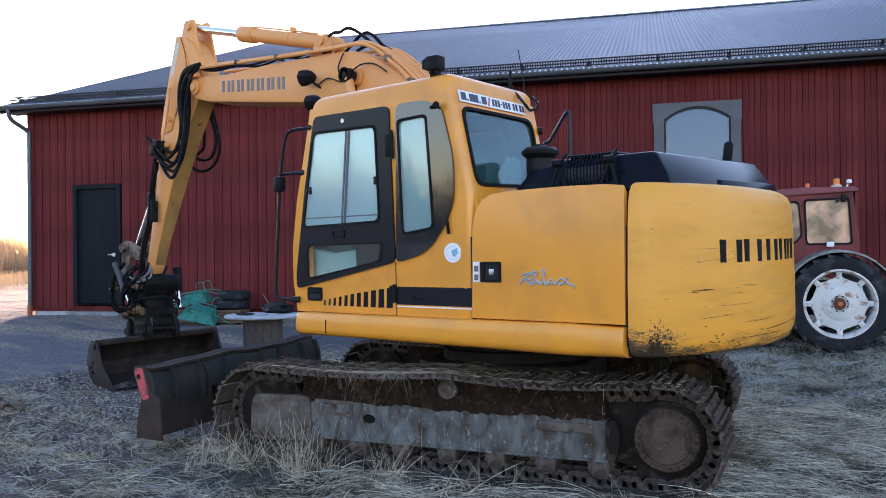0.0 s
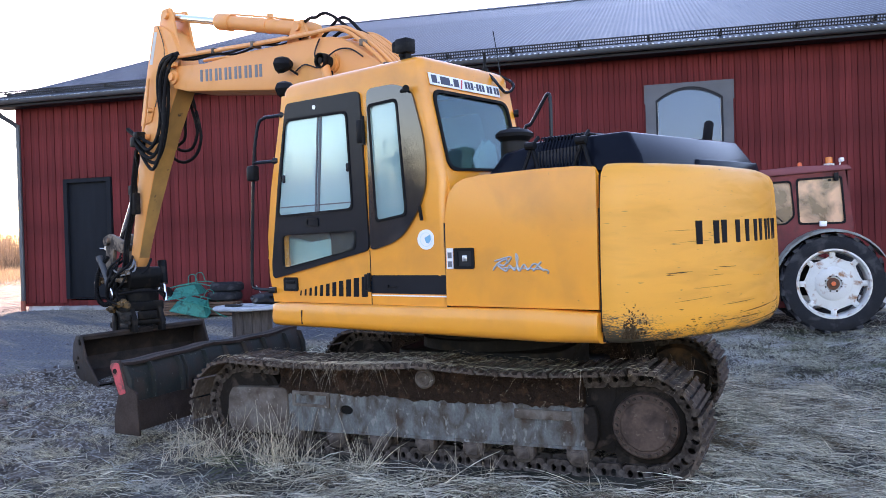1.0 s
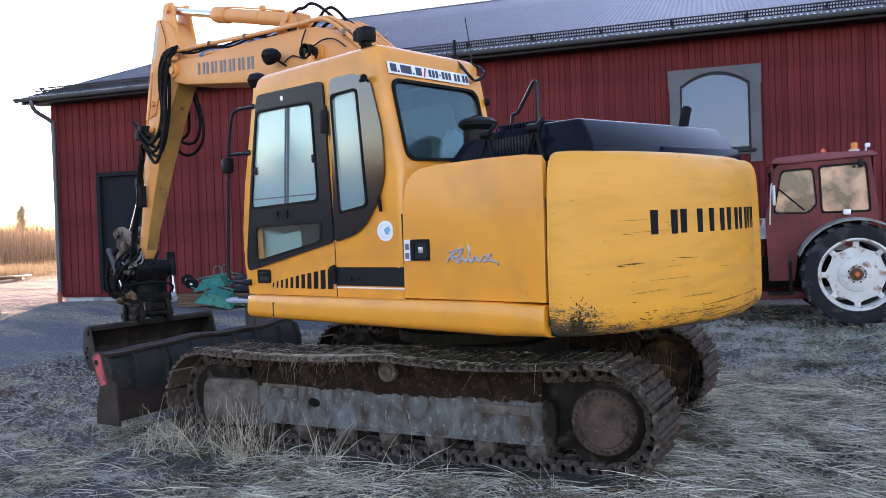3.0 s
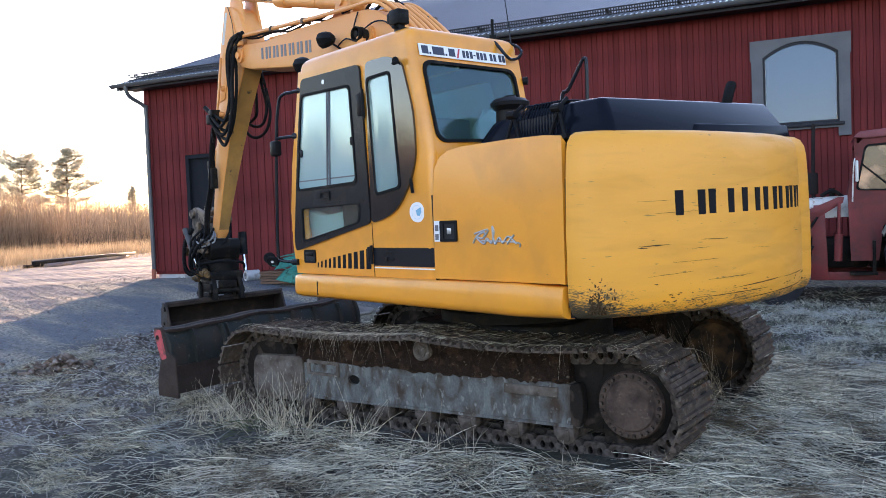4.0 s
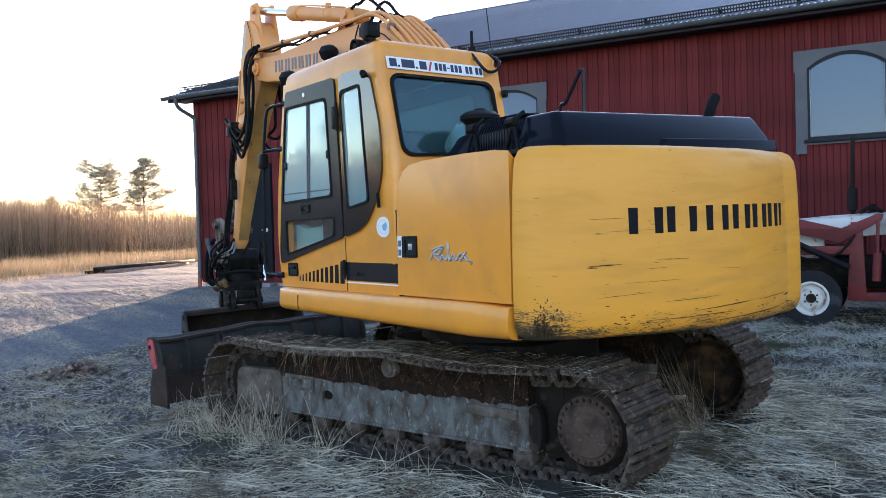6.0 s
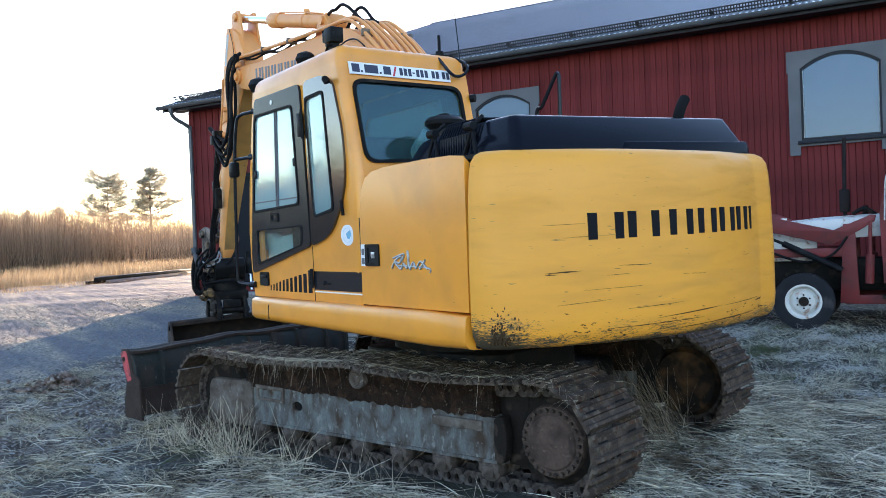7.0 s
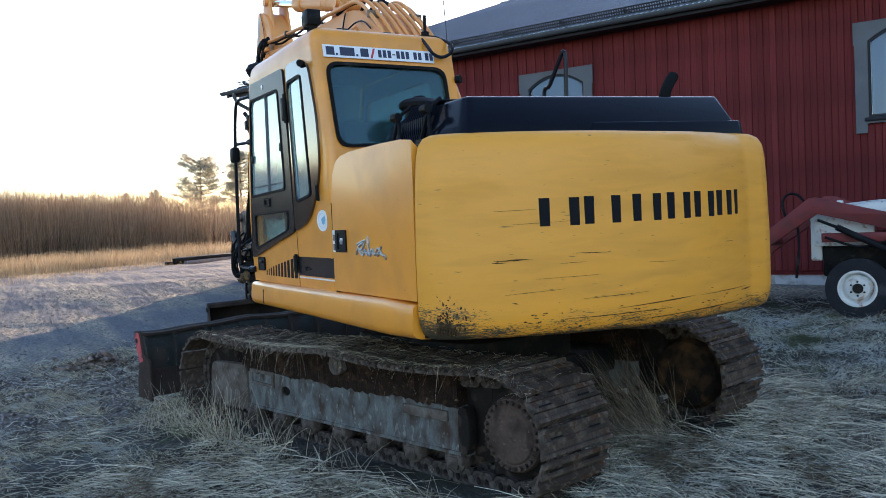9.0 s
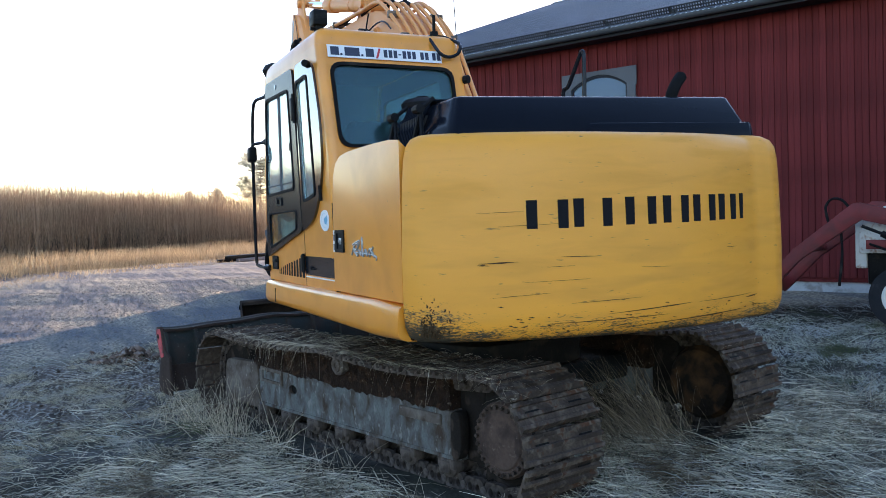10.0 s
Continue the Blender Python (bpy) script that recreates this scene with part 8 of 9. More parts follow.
def under_track(x, y):
    """1 where a crawler track stands."""
    f0, l0 = x * math.cos(YAW) + y * math.sin(YAW), -x * math.sin(YAW) + y * math.cos(YAW)
    return ((np.abs(np.abs(l0) - 1.0) < np.where(f0 < 0.3, 0.43, 0.33)) & (f0 > -1.75) & (f0 < 2.1)).astype(float)


def mat_of_straw(name, n, area, seed, lo, hi, tilt_lo, tilt_hi, wid, material, label, droop=0.35, keep=clumpy, lift=0.0):
    x, y, rg = scatter(n, *area, seed, keep)
    # thin out towards the borders of the patch
    x0, x1, y0, y1 = area
    inside = np.minimum(np.minimum(x - x0, x1 - x), np.minimum(y - y0, y1 - y))
    ok = rg.uniform(size=len(x)) < np.clip(inside / 1.2, 0.0, 1)
    x, y = x[ok], y[ok]
    ok = under_track(x, y) < 0.5
    x, y = x[ok], y[ok]
    m = len(x)
    ang = comb(x, y) + rg.normal(size=m) * 1.4
    el = np.radians(rg.uniform(tilt_lo, tilt_hi, m))
    lean = np.stack([np.cos(ang) * np.cos(el), np.sin(ang) * np.cos(el), np.sin(el)], -1)
    ln = rg.uniform(lo, hi, m)
    base = np.stack([x, y, heights(x, y) - 0.005 + lift * rg.uniform(size=m)], -1)
    v, fc = blades(base, lean, ln, rg.uniform(0.6, 1.4, m) * wid, seed, droop, 2 if hi < 0.35 else 3)
    return quads(name, v, fc, material, kind="stuff", label=label)


mat_of_straw("dry_grass", 250000, (-6.2, 5.4, -3.6, 4.6), 21, 0.07, 0.30, 2, 30, 0.0054, STRAW, "matted frosty dry grass", keep=lambda x, y: clumpy(x, y) * straw_share(x, y), lift=0.04)
mat_of_straw("dry_grass", 250000, (-6.4, 7.0, -12.0, -1.9), 22, 0.03, 0.10, 12, 65, 0.0062, LAWN, "short greenish frosty winter grass", keep=lambda x, y: (0.4 + 0.6 * clumpy(x, y)) * grass_share(x, y) * np.clip((barn_distance(x, y) - 2.7 + 1.2 * rough(x, y, 0.8, 107)) / 0.5, 0.06, 1), lift=0.05)
mat_of_straw("dry_grass", 100000, (-12.0, 8.0, -14.0, 12.0), 25, 0.14, 0.40, 3, 40, 0.007, LAWN, "matted frosty dry grass", lift=0.04)
mat_of_straw("dry_grass", 22000, (-5.2, 5.0, -4.0, 3.6), 23, 0.22, 0.55, 4, 36, 0.0034, TALL_STRAW, "longer dry grass stems", droop=0.5, keep=lambda x, y: clumpy(x, y) * straw_share(x, y))
mat_of_straw("dry_grass", 260000, (-1.0, 7.6, 0.6, 6.0), 24, 0.03, 0.15, 6, 55, 0.0042, TURF, "short trodden frosty turf", keep=lambda x, y: np.clip(1 - zones(x, y)[1], 0, 1) * np.clip((x + 0.35 * y + 0.2) / 1.5, 0, 1) * np.clip(0.22 + 2.2 * rough(x, y, 0.34, 99) + 0.8 * rough(x, y, 0.1, 103), 0.0, 1))


def swathes(n, area, seed, per, lo, hi, material, label, keep=straw_share):
    """Long stalks laid flat in bundles, each bundle combed one way."""
    cx, cy, rg = scatter(n, *area, seed, keep)
    ok = under_track(cx, cy) < 0.5
    cx, cy = cx[ok], cy[ok]
    m = len(cx)
    ang = np.repeat(comb(cx, cy) + rg.normal(size=m) * 0.5, per) + rg.normal(size=m * per) * 0.8
    spread = np.repeat(rg.uniform(0.04, 0.16, m), per)
    x = np.repeat(cx, per) + rg.normal(size=m * per) * spread
    y = np.repeat(cy, per) + rg.normal(size=m * per) * spread
    keep_ = (rg.uniform(size=m * per) < np.repeat(rg.uniform(0.3, 1.0, m), per)) & (under_track(x, y) < 0.5)
    x, y, ang = x[keep_], y[keep_], ang[keep_]
    k = len(x)
    el = np.radians(np.abs(rg.normal(size=k)) * 9 + 3)
    lean = np.stack([np.cos(ang) * np.cos(el), np.sin(ang) * np.cos(el), np.sin(el)], -1)
    base = np.stack([x, y, heights(x, y) + 0.03 + 0.06 * rg.uniform(size=k) ** 2], -1)
    v, fc = blades(base, lean, rg.uniform(lo, hi, k), rg.uniform(0.6, 1.3, k) * 0.0056, seed, 0.16, 3)
    quads("straw_swathes", v, fc, material, kind="stuff", label=label)


swathes(2700, (-5.6, 4.2, -3.4, 4.3), 26, 30, 0.18, 0.52, PALE_STRAW, "bundles of long pale stalks laid flat")


tufts = {}


def tuft(cx, cy, n, spread, lo, hi, seed, lean_x=0.0, lean_y=0.0, up=0.9, wid=0.005, material=TALL_STRAW, loose=0.38):
    rg = np.random.RandomState(seed)
    x, y = cx + rg.normal(size=n) * spread, cy + rg.normal(size=n) * spread
    d = np.stack([rg.normal(size=n) * loose + lean_x, rg.normal(size=n) * loose + lean_y, np.full(n, up) + rg.normal(size=n) * 0.2], -1)
    d /= np.linalg.norm(d, axis=1, keepdims=True)
    base = np.stack([x, y, heights(x, y) - 0.01], -1)
    v, fc = blades(base, d, rg.uniform(lo, hi, n), rg.uniform(0.6, 1.3, n) * wid, seed, 0.35, 4)
    tufts.setdefault(material.name, []).append((v, fc))


def fl(f0, l0):
    return f0 * math.cos(YAW) - l0 * math.sin(YAW), f0 * math.sin(YAW) + l0 * math.cos(YAW)


ts = random.Random(8)
# a few clumps by the idler and the front of the frame, thin single stalks further back
for c, n_, hi, wide in ((1.98, 4, 0.50, 0.08), (1.66, 4, 0.56, 0.04), (1.20, 6, 0.60, 0.07), (0.95, 2, 0.5, 0.06), (0.42, 2, 0.5, 0.08)):
    for k in range(n_):
        x, y = fl(c + ts.gauss(0, wide), 1.43 + abs(ts.gauss(0, 0.09)))
        tuft(x, y, ts.randint(12, 24), 0.05, 0.2, hi, 1300 + int(100 * c) + k, ts.uniform(-0.35, 0.15), ts.uniform(-0.1, 0.3), loose=0.28)
for k in range(26):
    x, y = fl(ts.uniform(-0.6, 2.2), 1.42 + abs(ts.gauss(0, 0.12)))
    tuft(x, y, 3, 0.05, 0.25, 0.62, 1700 + k, ts.uniform(-0.5, 0.3), ts.uniform(-0.2, 0.3))
for k in range(5):
    x, y = fl(ts.uniform(-1.6, -0.2), 1.46 + abs(ts.gauss(0, 0.1)))
    tuft(x, y, 16, 0.08, 0.15, 0.34, 1460 + k, ts.uniform(-0.5, 0.3), ts.uniform(-0.2, 0.4))
# long grass between the tracks at the rear, pressed over to one side, its colour darkened for shade
for k in range(26):
    x, y = fl(ts.uniform(-1.55, -0.9), ts.uniform(-0.76, -0.2))
    tuft(x, y, 18, 0.06, 0.55, 1.0, 400 + k, ts.uniform(-0.05, 0.12), ts.uniform(0.35, 0.7), 0.85, 0.0034, SHADED_STRAW, 0.13)
for k in range(10):
    x, y = fl(ts.uniform(-1.5, -0.9), ts.uniform(-0.4, 0.5))
    tuft(x, y, 26, 0.10, 0.25, 0.6, 440 + k, 0.1, ts.uniform(0.0, 0.4), 0.7, 0.004, SHADED_STRAW, 0.3)
for k in range(60):
    tuft(ts.uniform(-3.5, 2.5), ts.uniform(-9.5, 2.8), 14, 0.08, 0.12, 0.32, 500 + k, ts.uniform(-0.5, 0.5), ts.uniform(-0.5, 0.5), wid=0.0045)
for k in range(14):
    tuft(ts.uniform(-2.4, -0.6), ts.uniform(-3.4, -1.3), 24, 0.12, 0.2, 0.45, 600 + k, ts.uniform(-0.4, 0.4), ts.uniform(-0.4, 0.4))

for nm, made_tufts in tufts.items():
    vs, fs, o0 = [], [], 0
    for v, fc in made_tufts:
        vs.append(v)
        fs.append(fc + o0)
        o0 += len(v)
    quads("tall_grass", np.concatenate(vs), np.concatenate(fs), bpy.data.materials[nm], kind="stuff", label="tufts of tall dry grass round the tracks")

# straw caught on the tracks
def straw_on_track(side, n, seed):
    rg = np.random.RandomState(seed)
    f0 = np.where(rg.uniform(size=n) < 0.5, rg.uniform(-1.7, 1.8, n), np.clip(rg.normal(size=n) * 0.4 + 0.5, -1.7, 1.2))
    l0 = np.where(rg.uniform(size=n) < 0.55, side * (1.0 + rg.uniform(-0.3, 0.32, n)), side * rg.uniform(1.22, 1.31, n)) - (0.17 if side < 0 else 0.0)
    z0 = np.where(f0 > 0.12, 0.825, 0.835) - 0.028 * np.sin(np.pi * np.clip((1.75 - f0) / 1.63, 0, 1)) * (f0 > 0.12) - 0.04 * np.sin(np.pi * np.clip((0.12 - f0) / 1.55, 0, 1)) * (f0 <= 0.12)
    end = np.clip(-1.43 - f0, 0, 0.4)
    z0 = z0 - end * end * 1.6
    tangle = sum(np.exp(-((f0 - c) / 0.09) ** 2) for c in (0.95, 0.80, 0.46, -0.62, -1.05))
    hang = (np.abs(l0) > 1.21) & (rg.uniform(size=n) < np.clip(0.01 + 0.24 * tangle, 0, 0.5))
    ang = rg.uniform(0, 6.28, n)
    lean = np.stack([np.cos(ang), np.sin(ang), rg.uniform(-0.05, 0.25, n)], -1)
    lean[hang] = np.stack([rg.normal(size=hang.sum()) * 0.8, side * rg.uniform(0.02, 0.4, hang.sum()), -rg.uniform(0.2, 1.1, hang.sum())], -1)
    lean /= np.linalg.norm(lean, axis=1, keepdims=True)
    c, q = math.cos(YAW), math.sin(YAW)
    base = np.stack([f0 * c - l0 * q, f0 * q + l0 * c, z0 + 0.012], -1)
    v, fc = blades(base, lean, np.where(hang, rg.uniform(0.05, 0.24, n), rg.uniform(0.04, 0.16, n)), rg.uniform(0.5, 1.3, n) * 0.0019, seed, 0.45)
    quads("caught_straw", v, fc, TALL_STRAW, kind="stuff", label="dry straw caught on the track shoes")


straw_on_track(1, 1900, 71)
straw_on_track(-1, 700, 72)

# earth clods in front of the blade
cr = np.random.RandomState(31)
cv, cf, off = [], [], 0
for k in range(3000):
    x, y = cr.uniform(1.0, 7.8), cr.uniform(-1.0, 5.6)
    e, g = zones(np.array([x]), np.array([y]))
    if cr.uniform() > e[0] * 0.5:
        continue
    r = min(0.032, 0.006 + cr.gamma(1.6, 0.005))
    c = np.array([x, y, float(heights(np.array([x]), np.array([y]))[0]) + r * 0.2])
    pts = np.array([(1, 0, 0), (0, 1, 0), (-1, 0, 0), (0, -1, 0), (0, 0, 1), (0, 0, -1)], float) * r * cr.uniform(0.6, 1.3, (6, 3)) + c + cr.normal(size=(6, 3)) * r * 0.2
    cv.append(pts)
    cf += [(off + a, off + b, off + q) for a, b, q in ((0, 1, 4), (1, 2, 4), (2, 3, 4), (3, 0, 4), (1, 0, 5), (2, 1, 5), (3, 2, 5), (0, 3, 5))]
    off += 6
quads("earth_clods", np.concatenate(cv), cf, CLOD, kind="stuff", label="frozen clods of brown earth")
# a low heap of turned earth at the gravel's edge
cv, cf, off = [], [], 0
for k in range(420):
    a, q = cr.uniform(0, 6.28), abs(cr.normal()) * 0.22
    x, y = 5.42 + 1.5 * q * math.cos(a), 2.06 + q * math.sin(a)
    r = 0.012 + cr.gamma(1.8, 0.009)
    z = float(heights(np.array([x]), np.array([y]))[0]) + 0.15 * math.exp(-(q / 0.22) ** 2) * cr.uniform(0.3, 1.0)
    cv.append(np.array([(1, 0, 0), (0, 1, 0), (-1, 0, 0), (0, -1, 0), (0, 0, 0.7), (0, 0, -0.7)], float) * r * cr.uniform(0.5, 1.5, (6, 3)) + np.array([x, y, z]) + cr.normal(size=(6, 3)) * r * 0.3)
    cf += [(off + a_, off + b_, off + q_) for a_, b_, q_ in ((0, 1, 4), (1, 2, 4), (2, 3, 4), (3, 0, 4), (1, 0, 5), (2, 1, 5), (3, 2, 5), (0, 3, 5))]
    off += 6
quads("soil_heap", np.concatenate(cv), cf, HEAP, kind="stuff", label="low heap of pale brown turned earth")

# loose gravel stones
gr = np.random.RandomState(33)
n = 40000
gxs, gys = gr.uniform(3.0, 17.0, n), gr.uniform(-7.0, 6.5, n)
k = gr.uniform(size=n) < zones(gxs, gys)[1]
gxs, gys = gxs[k], gys[k]
r = gr.gamma(2.0, 0.0032, len(gxs)) + 0.004
octa = np.array([(1, 0, 0), (0, 1, 0), (-1, 0, 0), (0, -1, 0), (0, 0, 0.8), (0, 0, -0.6)], float)
sv = np.stack([gxs, gys, heights(gxs, gys) + 0.2 * r], -1)[:, None, :] + octa[None] * r[:, None, None] * gr.uniform(0.6, 1.4, (len(r), 6, 1))
tri = np.array([(0, 1, 4), (1, 2, 4), (2, 3, 4), (3, 0, 4)])
quads("gravel_stones", sv.reshape(-1, 3), (np.arange(len(r))[:, None, None] * 6 + tri[None]).reshape(-1, 3), STONE, kind="stuff", label="loose frosted gravel stones")

# ---- field edge: golden grass, bare willow stand, pines ----
def along_edge(t):
    """Foot of the field edge, t from 0 at its near end."""
    return np.stack([np.interp(t, (-2, 0, 1, 2, 3, 4), (-20, 12, 24, 31, 38, 75)), np.interp(t, (-2, 0, 1, 2, 3, 4), (42, 14, 3.6, -3.0, -11.5, -40))], -1)


EDGE_N = np.array([0.72, 0.69])


def stand(name, n, d0, d1, lo, hi, wid, seed, material, label, tmin=0.0, tmax=3.9, lean=0.08, droop=0.05, seg=2):
    rg = np.random.RandomState(seed)
    t = rg.uniform(tmin, tmax, n)
    d = rg.uniform(d0, d1, n)
    p = along_edge(t) + EDGE_N * d[:, None] + rg.normal(size=(n, 2)) * 0.3
    z = rise(p[:, 0], p[:, 1])
    base = np.stack([p[:, 0], p[:, 1], z], -1)
    dr = np.stack([rg.normal(size=n) * lean, rg.normal(size=n) * lean, np.ones(n)], -1)
    dr /= np.linalg.norm(dr, axis=1, keepdims=True)
    h = rg.uniform(lo, hi, n) * (1 + 0.13 * np.sin(3.1 * p[:, 0] * 0.3 + 0.25 * p[:, 1]) + 0.08 * np.sin(0.9 * p[:, 1] + p[:, 0]))
    v, fc = blades(base, dr, h, np.full(n, wid) * rg.uniform(0.6, 1.4, n), seed, droop, seg)
    return quads(name, v, fc, material, kind="stuff", label=label)


stand("golden_grass", 44000, -0.3, 5.5, 0.25, 0.85, 0.012, 41, GOLD_GRASS, "golden dry grass along the field edge", lean=0.3, droop=0.25, seg=3)
stand("golden_grass", 9000, -3.0, 0.6, 0.06, 0.26, 0.010, 42, GOLD_GRASS, "short dry grass at the gravel's edge", lean=0.4, droop=0.3)
stand("willow_stand", 50000, 5.0, 16.0, 2.5, 3.7, 0.0165, 43, REED, "dense stand of bare brown willow stems", lean=0.06)
stand("willow_stand", 40000, 5.0, 22.0, 1.6, 3.5, 0.014, 44, REED, "thin bare willow twigs", lean=0.16)
# dark short twigs added for the deep shade low between the stems
stand("willow_undergrowth", 46000, 5.2, 20.0, 0.5, 1.9, 0.03, 46, TWIGS, "dark short twigs that stand for shade between the willow stems", lean=0.35)
rg = np.random.RandomState(45)
n = 110000
t, d = rg.uniform(0, 3.9, n), rg.uniform(4.8, 20.0, n)
p = along_edge(t) + EDGE_N * d[:, None]
base = np.stack([p[:, 0], p[:, 1], rise(p[:, 0], p[:, 1]) + rg.uniform(1.0, 3.1, n)], -1)
dr = np.stack([rg.normal(size=n) * 0.6, rg.normal(size=n) * 0.6, np.ones(n)], -1)
dr /= np.linalg.norm(dr, axis=1, keepdims=True)
v, fc = blades(base, dr, rg.uniform(0.2, 0.6, n), np.full(n, 0.014), 45, 0.0, 1)
quads("willow_stand", v, fc, REED, kind="stuff", label="fine upper twigs of the willow stand")


def clump_cloud(centers, sizes, per, leaf, seed, flat=0.6):
    """Very many small leaf pieces in uneven clumps."""
    rg = np.random.RandomState(seed)
    n = len(centers) * per
    c = np.repeat(np.asarray(centers, float), per, 0)
    s = np.repeat(np.asarray(sizes, float), per)[:, None]
    u = rg.normal(size=(n, 3))
    u /= np.linalg.norm(u, axis=1, keepdims=True)
    p = c + u * s * rg.uniform(0.25, 1.0, (n, 1)) ** 0.6 * np.array([1, 1, flat])
    a = rg.normal(size=(n, 3))
    a /= np.linalg.norm(a, axis=1, keepdims=True)
    b = np.cross(a, rg.normal(size=(n, 3)))
    b /= np.linalg.norm(b, axis=1, keepdims=True)
    k = leaf * rg.uniform(0.5, 1.5, (n, 1))
    v = np.stack([p - a * k, p + b * k * 0.5, p + a * k, p - b * k * 0.5], 1).reshape(-1, 3)
    return v, np.arange(4 * n).reshape(-1, 4)


def pine(x, y, h, seed, label, crown_from, reach0, tip, drift=0.0):
    """A pine with bare lower limbs; each limb ends in separate tufts of needles."""
    rg = random.Random(seed)
    t = thing("pine_tree", label, "tree", "trees beyond the field", at=(x, y, float(rise(x, y))))
    bend = rg.uniform(-0.3, 0.3)
    sp = spline([(0, 0, 0), (bend * 0.4, 0.1, h * 0.35), (bend, 0, h * 0.7), (bend * 1.2, -0.1, h * 0.97)], 8)
    rings = []
    for i, q in enumerate(sp):
        r = 0.017 * h * (1 - 0.88 * i / (len(sp) - 1))
        rings.append([(q.x + r * math.cos(a), q.y + r * math.sin(a), q.z) for a in np.linspace(0, 2 * math.pi, 8)[:-1]])
    part("trunk", loft(rings), BARK, t, "pine trunk")
    cs, ss = [], []
    for k in range(84):
        up = (k + rg.uniform(0, 1)) / 84
        q = crown_from + (0.95 - crown_from) * up
        a = rg.uniform(0, 6.28)
        dome = math.sqrt(max(0.0, 1 - (abs(up - 0.38) / 0.70) ** 2.2)) if tip < 0.5 else (1 - up) ** tip * 0.95 + 0.1
        reach = reach0 * dome * rg.uniform(0.5, 1.08) * (1 + drift * math.cos(a + 1.0))
        c = sp[min(len(sp) - 1, int(q * (len(sp) - 1)))]
        e = Vector((c.x + reach * math.cos(a), c.y + reach * math.sin(a), c.z + reach * rg.uniform(0.1, 0.5)))
        part("limb", tube([c, (c + e) / 2 + Vector((0, 0, -0.06 * reach)), e], 0.0034 * h, 4, True, 2), BARK, t)
        # needles sit in separate tufts towards the limb's end, with sky between them
        for j in range(3 + int(2.2 * reach)):
            w = 1.06 - 0.72 * rg.random() ** 1.3
            cs.append((c.x + (e.x - c.x) * w + rg.gauss(0, 0.28), c.y + (e.y - c.y) * w + rg.gauss(0, 0.28), c.z + (e.z - c.z) * w + rg.gauss(0.1, 0.22)))
            ss.append(rg.uniform(0.028, 0.058) * h)
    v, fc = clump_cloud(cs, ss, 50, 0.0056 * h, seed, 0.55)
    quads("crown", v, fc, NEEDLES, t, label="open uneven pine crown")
    return t


def at_bearing(deg, dist):
    return -5.08 + dist * math.cos(radians(deg)), 4.37 + dist * math.sin(radians(deg))


pine(*at_bearing(-13.3, 145), 14.0, 1, "broad round-topped pine above the willow stand", 0.36, 4.6, 0.36)
pine(*at_bearing(-15.9, 145), 15.2, 2, "tall pine with ragged tiers above the willow stand", 0.36, 4.6, 0.6, 0.35)
pine(*at_bearing(-19.6, 150), 8.8, 4, "small pointed pine far beyond the field", 0.5, 1.2, 1.0)
pine(*at_bearing(-8.6, 150), 8.4, 5, "small pointed pine far beyond the field", 0.4, 1.1, 1.0)
pine(*at_bearing(-5.6, 155), 8.3, 6, "small pointed pine far beyond the field", 0.4, 1.0, 1.0)
pine(*at_bearing(-10.4, 150), 9.0, 3, "low pine standing behind the willow stand", 0.3, 2.2, 0.6)

# far woodland that rings the fields, and the copse across the yard that the cab glass mirrors
def wood(name, n, dist, spread, lo, hi, b0, b1, seed, label, size=0.9, per=26):
    rg = np.random.RandomState(seed)
    a = np.radians(rg.uniform(b0, b1, n))
    r = dist + rg.uniform(-1, 1, n) * spread
    h = rg.uniform(lo, hi, n)
    cs, ss = [], []
    for ai, ri, hi_ in zip(a, r, h):
        for k in range(5):
            q = (k + 0.5) / 5
            cs.append((ri * math.cos(ai) + rg.normal() * 0.5, ri * math.sin(ai) + rg.normal() * 0.5, hi_ * q))
            ss.append(size * (1.25 - q) * hi_ / 6)
    v, fc = clump_cloud(cs, ss, per, 0.26, seed, 1.0)
    return quads(name, v, fc, TWIGS, kind="stuff", label=label)


wood("far_woodland", 240, 190, 20, 5, 8, -75, 35, 51, "low far woodland", 2.2, 14)


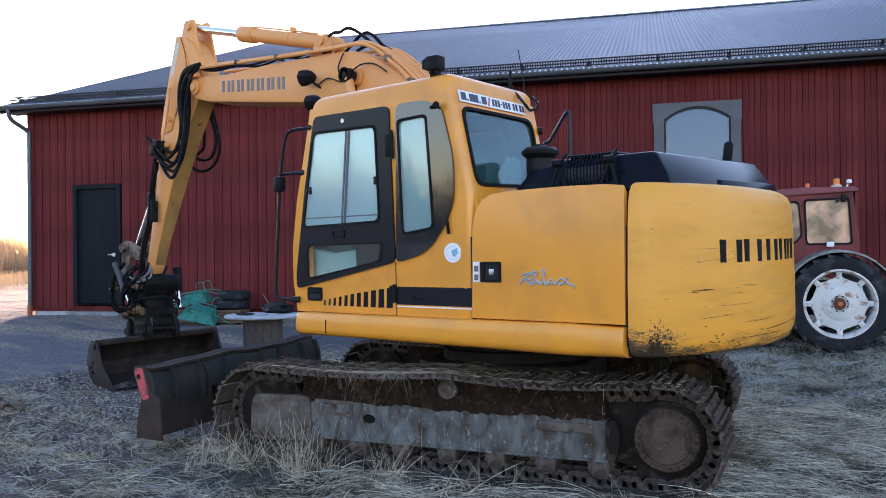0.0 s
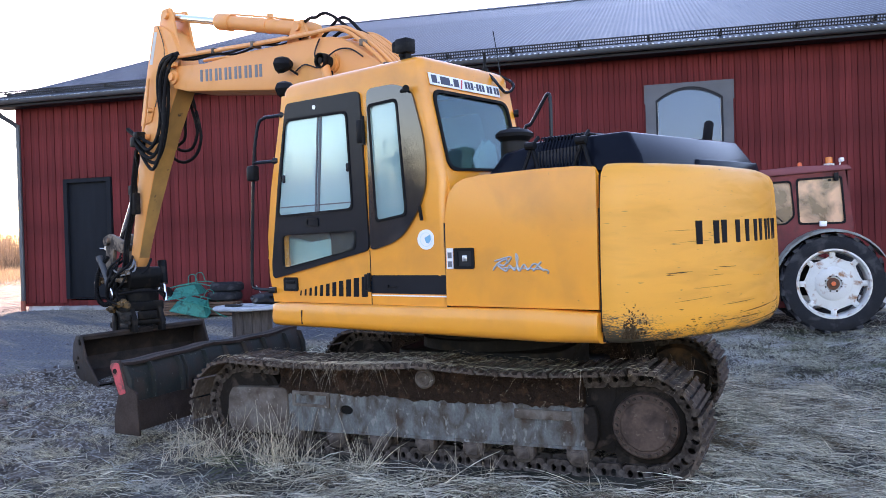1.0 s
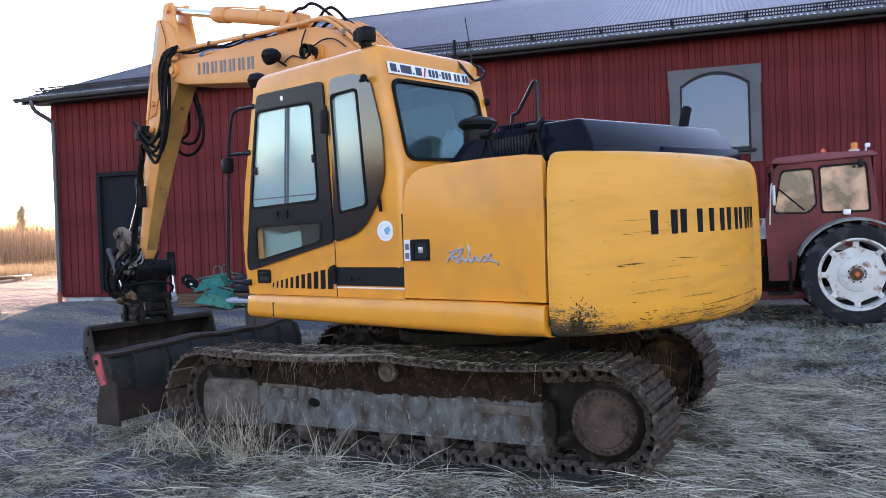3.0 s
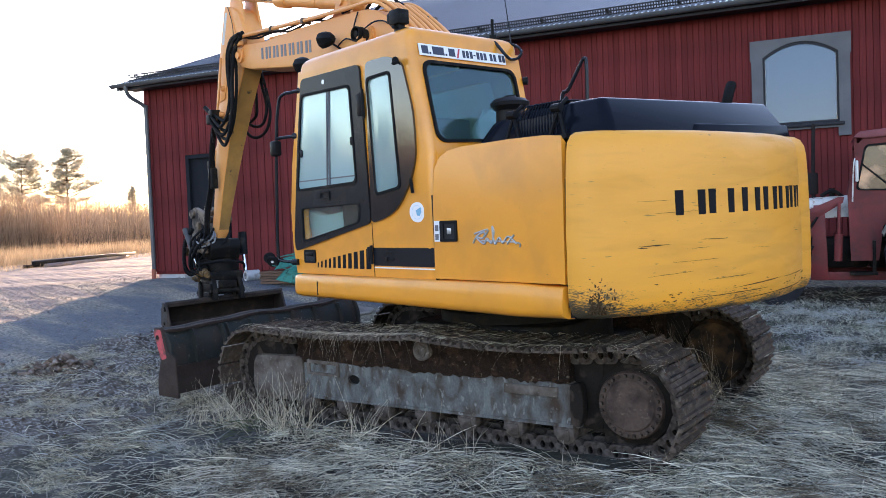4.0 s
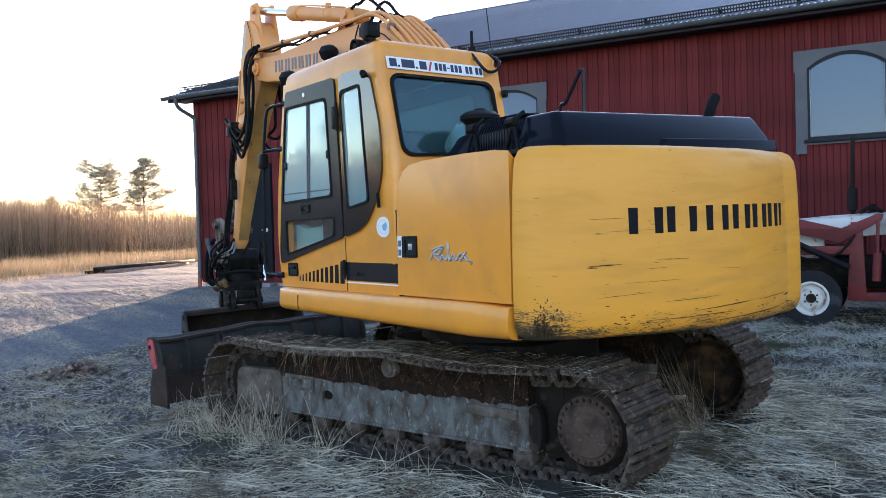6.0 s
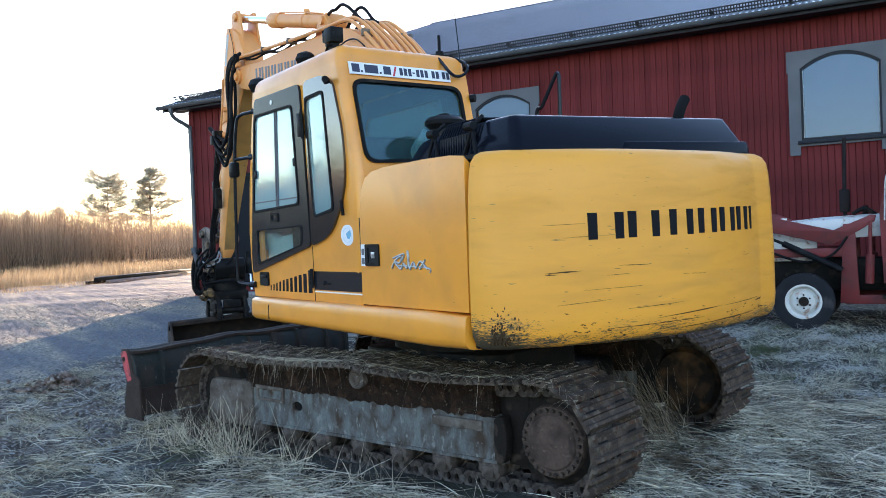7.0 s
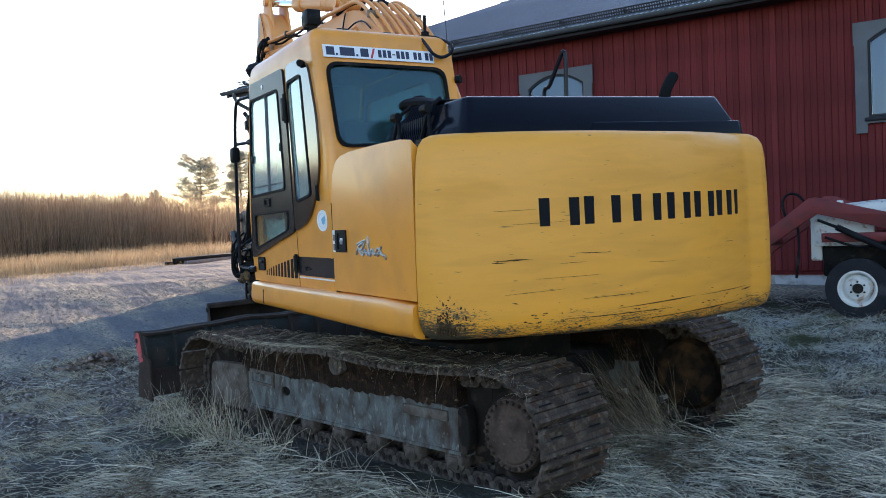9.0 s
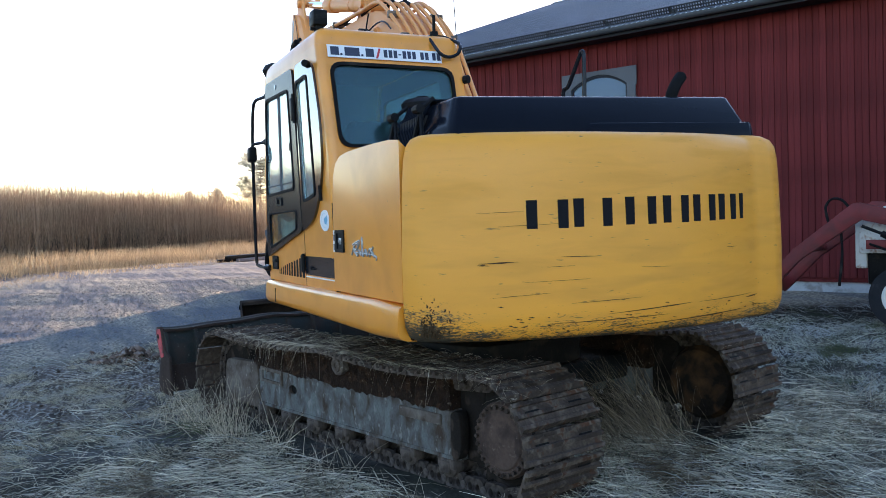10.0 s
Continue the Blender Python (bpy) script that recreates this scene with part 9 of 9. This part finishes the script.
def bare_copse(n, dist, spread, lo, hi, b0, b1, seed):
    """Bare trees seen only as dark twigs: stems that fork twice."""
    rg = np.random.RandomState(seed)
    a, r = np.radians(rg.uniform(b0, b1, n)), dist + rg.uniform(-1, 1, n) * spread
    h = rg.uniform(lo, hi, n)
    base = np.stack([r * np.cos(a), r * np.sin(a), np.zeros(n)], -1)
    up = np.stack([rg.normal(size=n) * 0.06, rg.normal(size=n) * 0.06, np.ones(n)], -1)
    sets = [blades(base, up, h, 0.035 * h, seed, 0.0, 2)]
    for reach, count, wid in ((0.42, 16, 0.10), (0.24, 60, 0.06)):
        k = rg.randint(0, n, n * count)
        q = rg.uniform(0.25, 0.95, len(k))
        b = base[k] + up[k] * (h[k] * q)[:, None] + rg.normal(size=(len(k), 3)) * (0.08 * h[k] * (count > 20))[:, None]
        d = np.stack([rg.normal(size=len(k)), rg.normal(size=len(k)), rg.uniform(0.5, 1.6, len(k))], -1)
        d /= np.linalg.norm(d, axis=1, keepdims=True)
        sets.append(blades(b, d, h[k] * reach * (1.15 - q), np.full(len(k), wid), seed + count, 0.0, 1))
    vs, fs, o0 = [], [], 0
    for v, fc in sets:
        vs.append(v)
        fs.append(fc + o0)
        o0 += len(v)
    quads("copse", np.concatenate(vs), np.concatenate(fs), TWIGS, kind="stuff", label="dark copse of bare trees across the yard")


bare_copse(110, 66, 8, 3.0, 8.5, 26, 41, 52)
bare_copse(110, 60, 7, 3.0, 7.8, 41, 64, 53)
wood("copse", 40, 66, 8, 2.0, 6.5, 26, 64, 55, "dark copse across the yard", 0.9, 60)
wood("copse", 160, 90, 16, 4, 7, 62, 260, 54, "woodland behind the yard", 1.8, 30)

# ---- single boards of the barn's front wall ----
def board_mesh(z0, z1):
    return box(-0.0505, 0.0505, -0.022, 0.0, z0, z1, 0.004, 1)


made = {}
count = int(LEN / 0.106)
for k in range(count):
    u = 0.055 + 0.106 * k
    proud = 0.0 if k % 2 else -0.018
    spans = [(0.57, 5.16)]
    if DOOR_U[0] - 0.1 < u < DOOR_U[1] + 0.1:
        spans = [(3.43, 5.16)]
    for wu in WINDOWS_U:
        if wu + 0.05 < u < wu + 1.55:
            spans = [(0.57, 2.96), (4.52, 5.16)]
    for z0, z1 in spans:
        if (z0, z1) not in made:
            made[z0, z1] = part("board", board_mesh(z0, z1), FALU_RED, barn)
            made[z0, z1].matrix_local = Matrix.Translation((u, 0.028 + proud, 0))
        else:
            twin(made[z0, z1], Matrix.Translation((u, 0.028 + proud, 0)), "board")
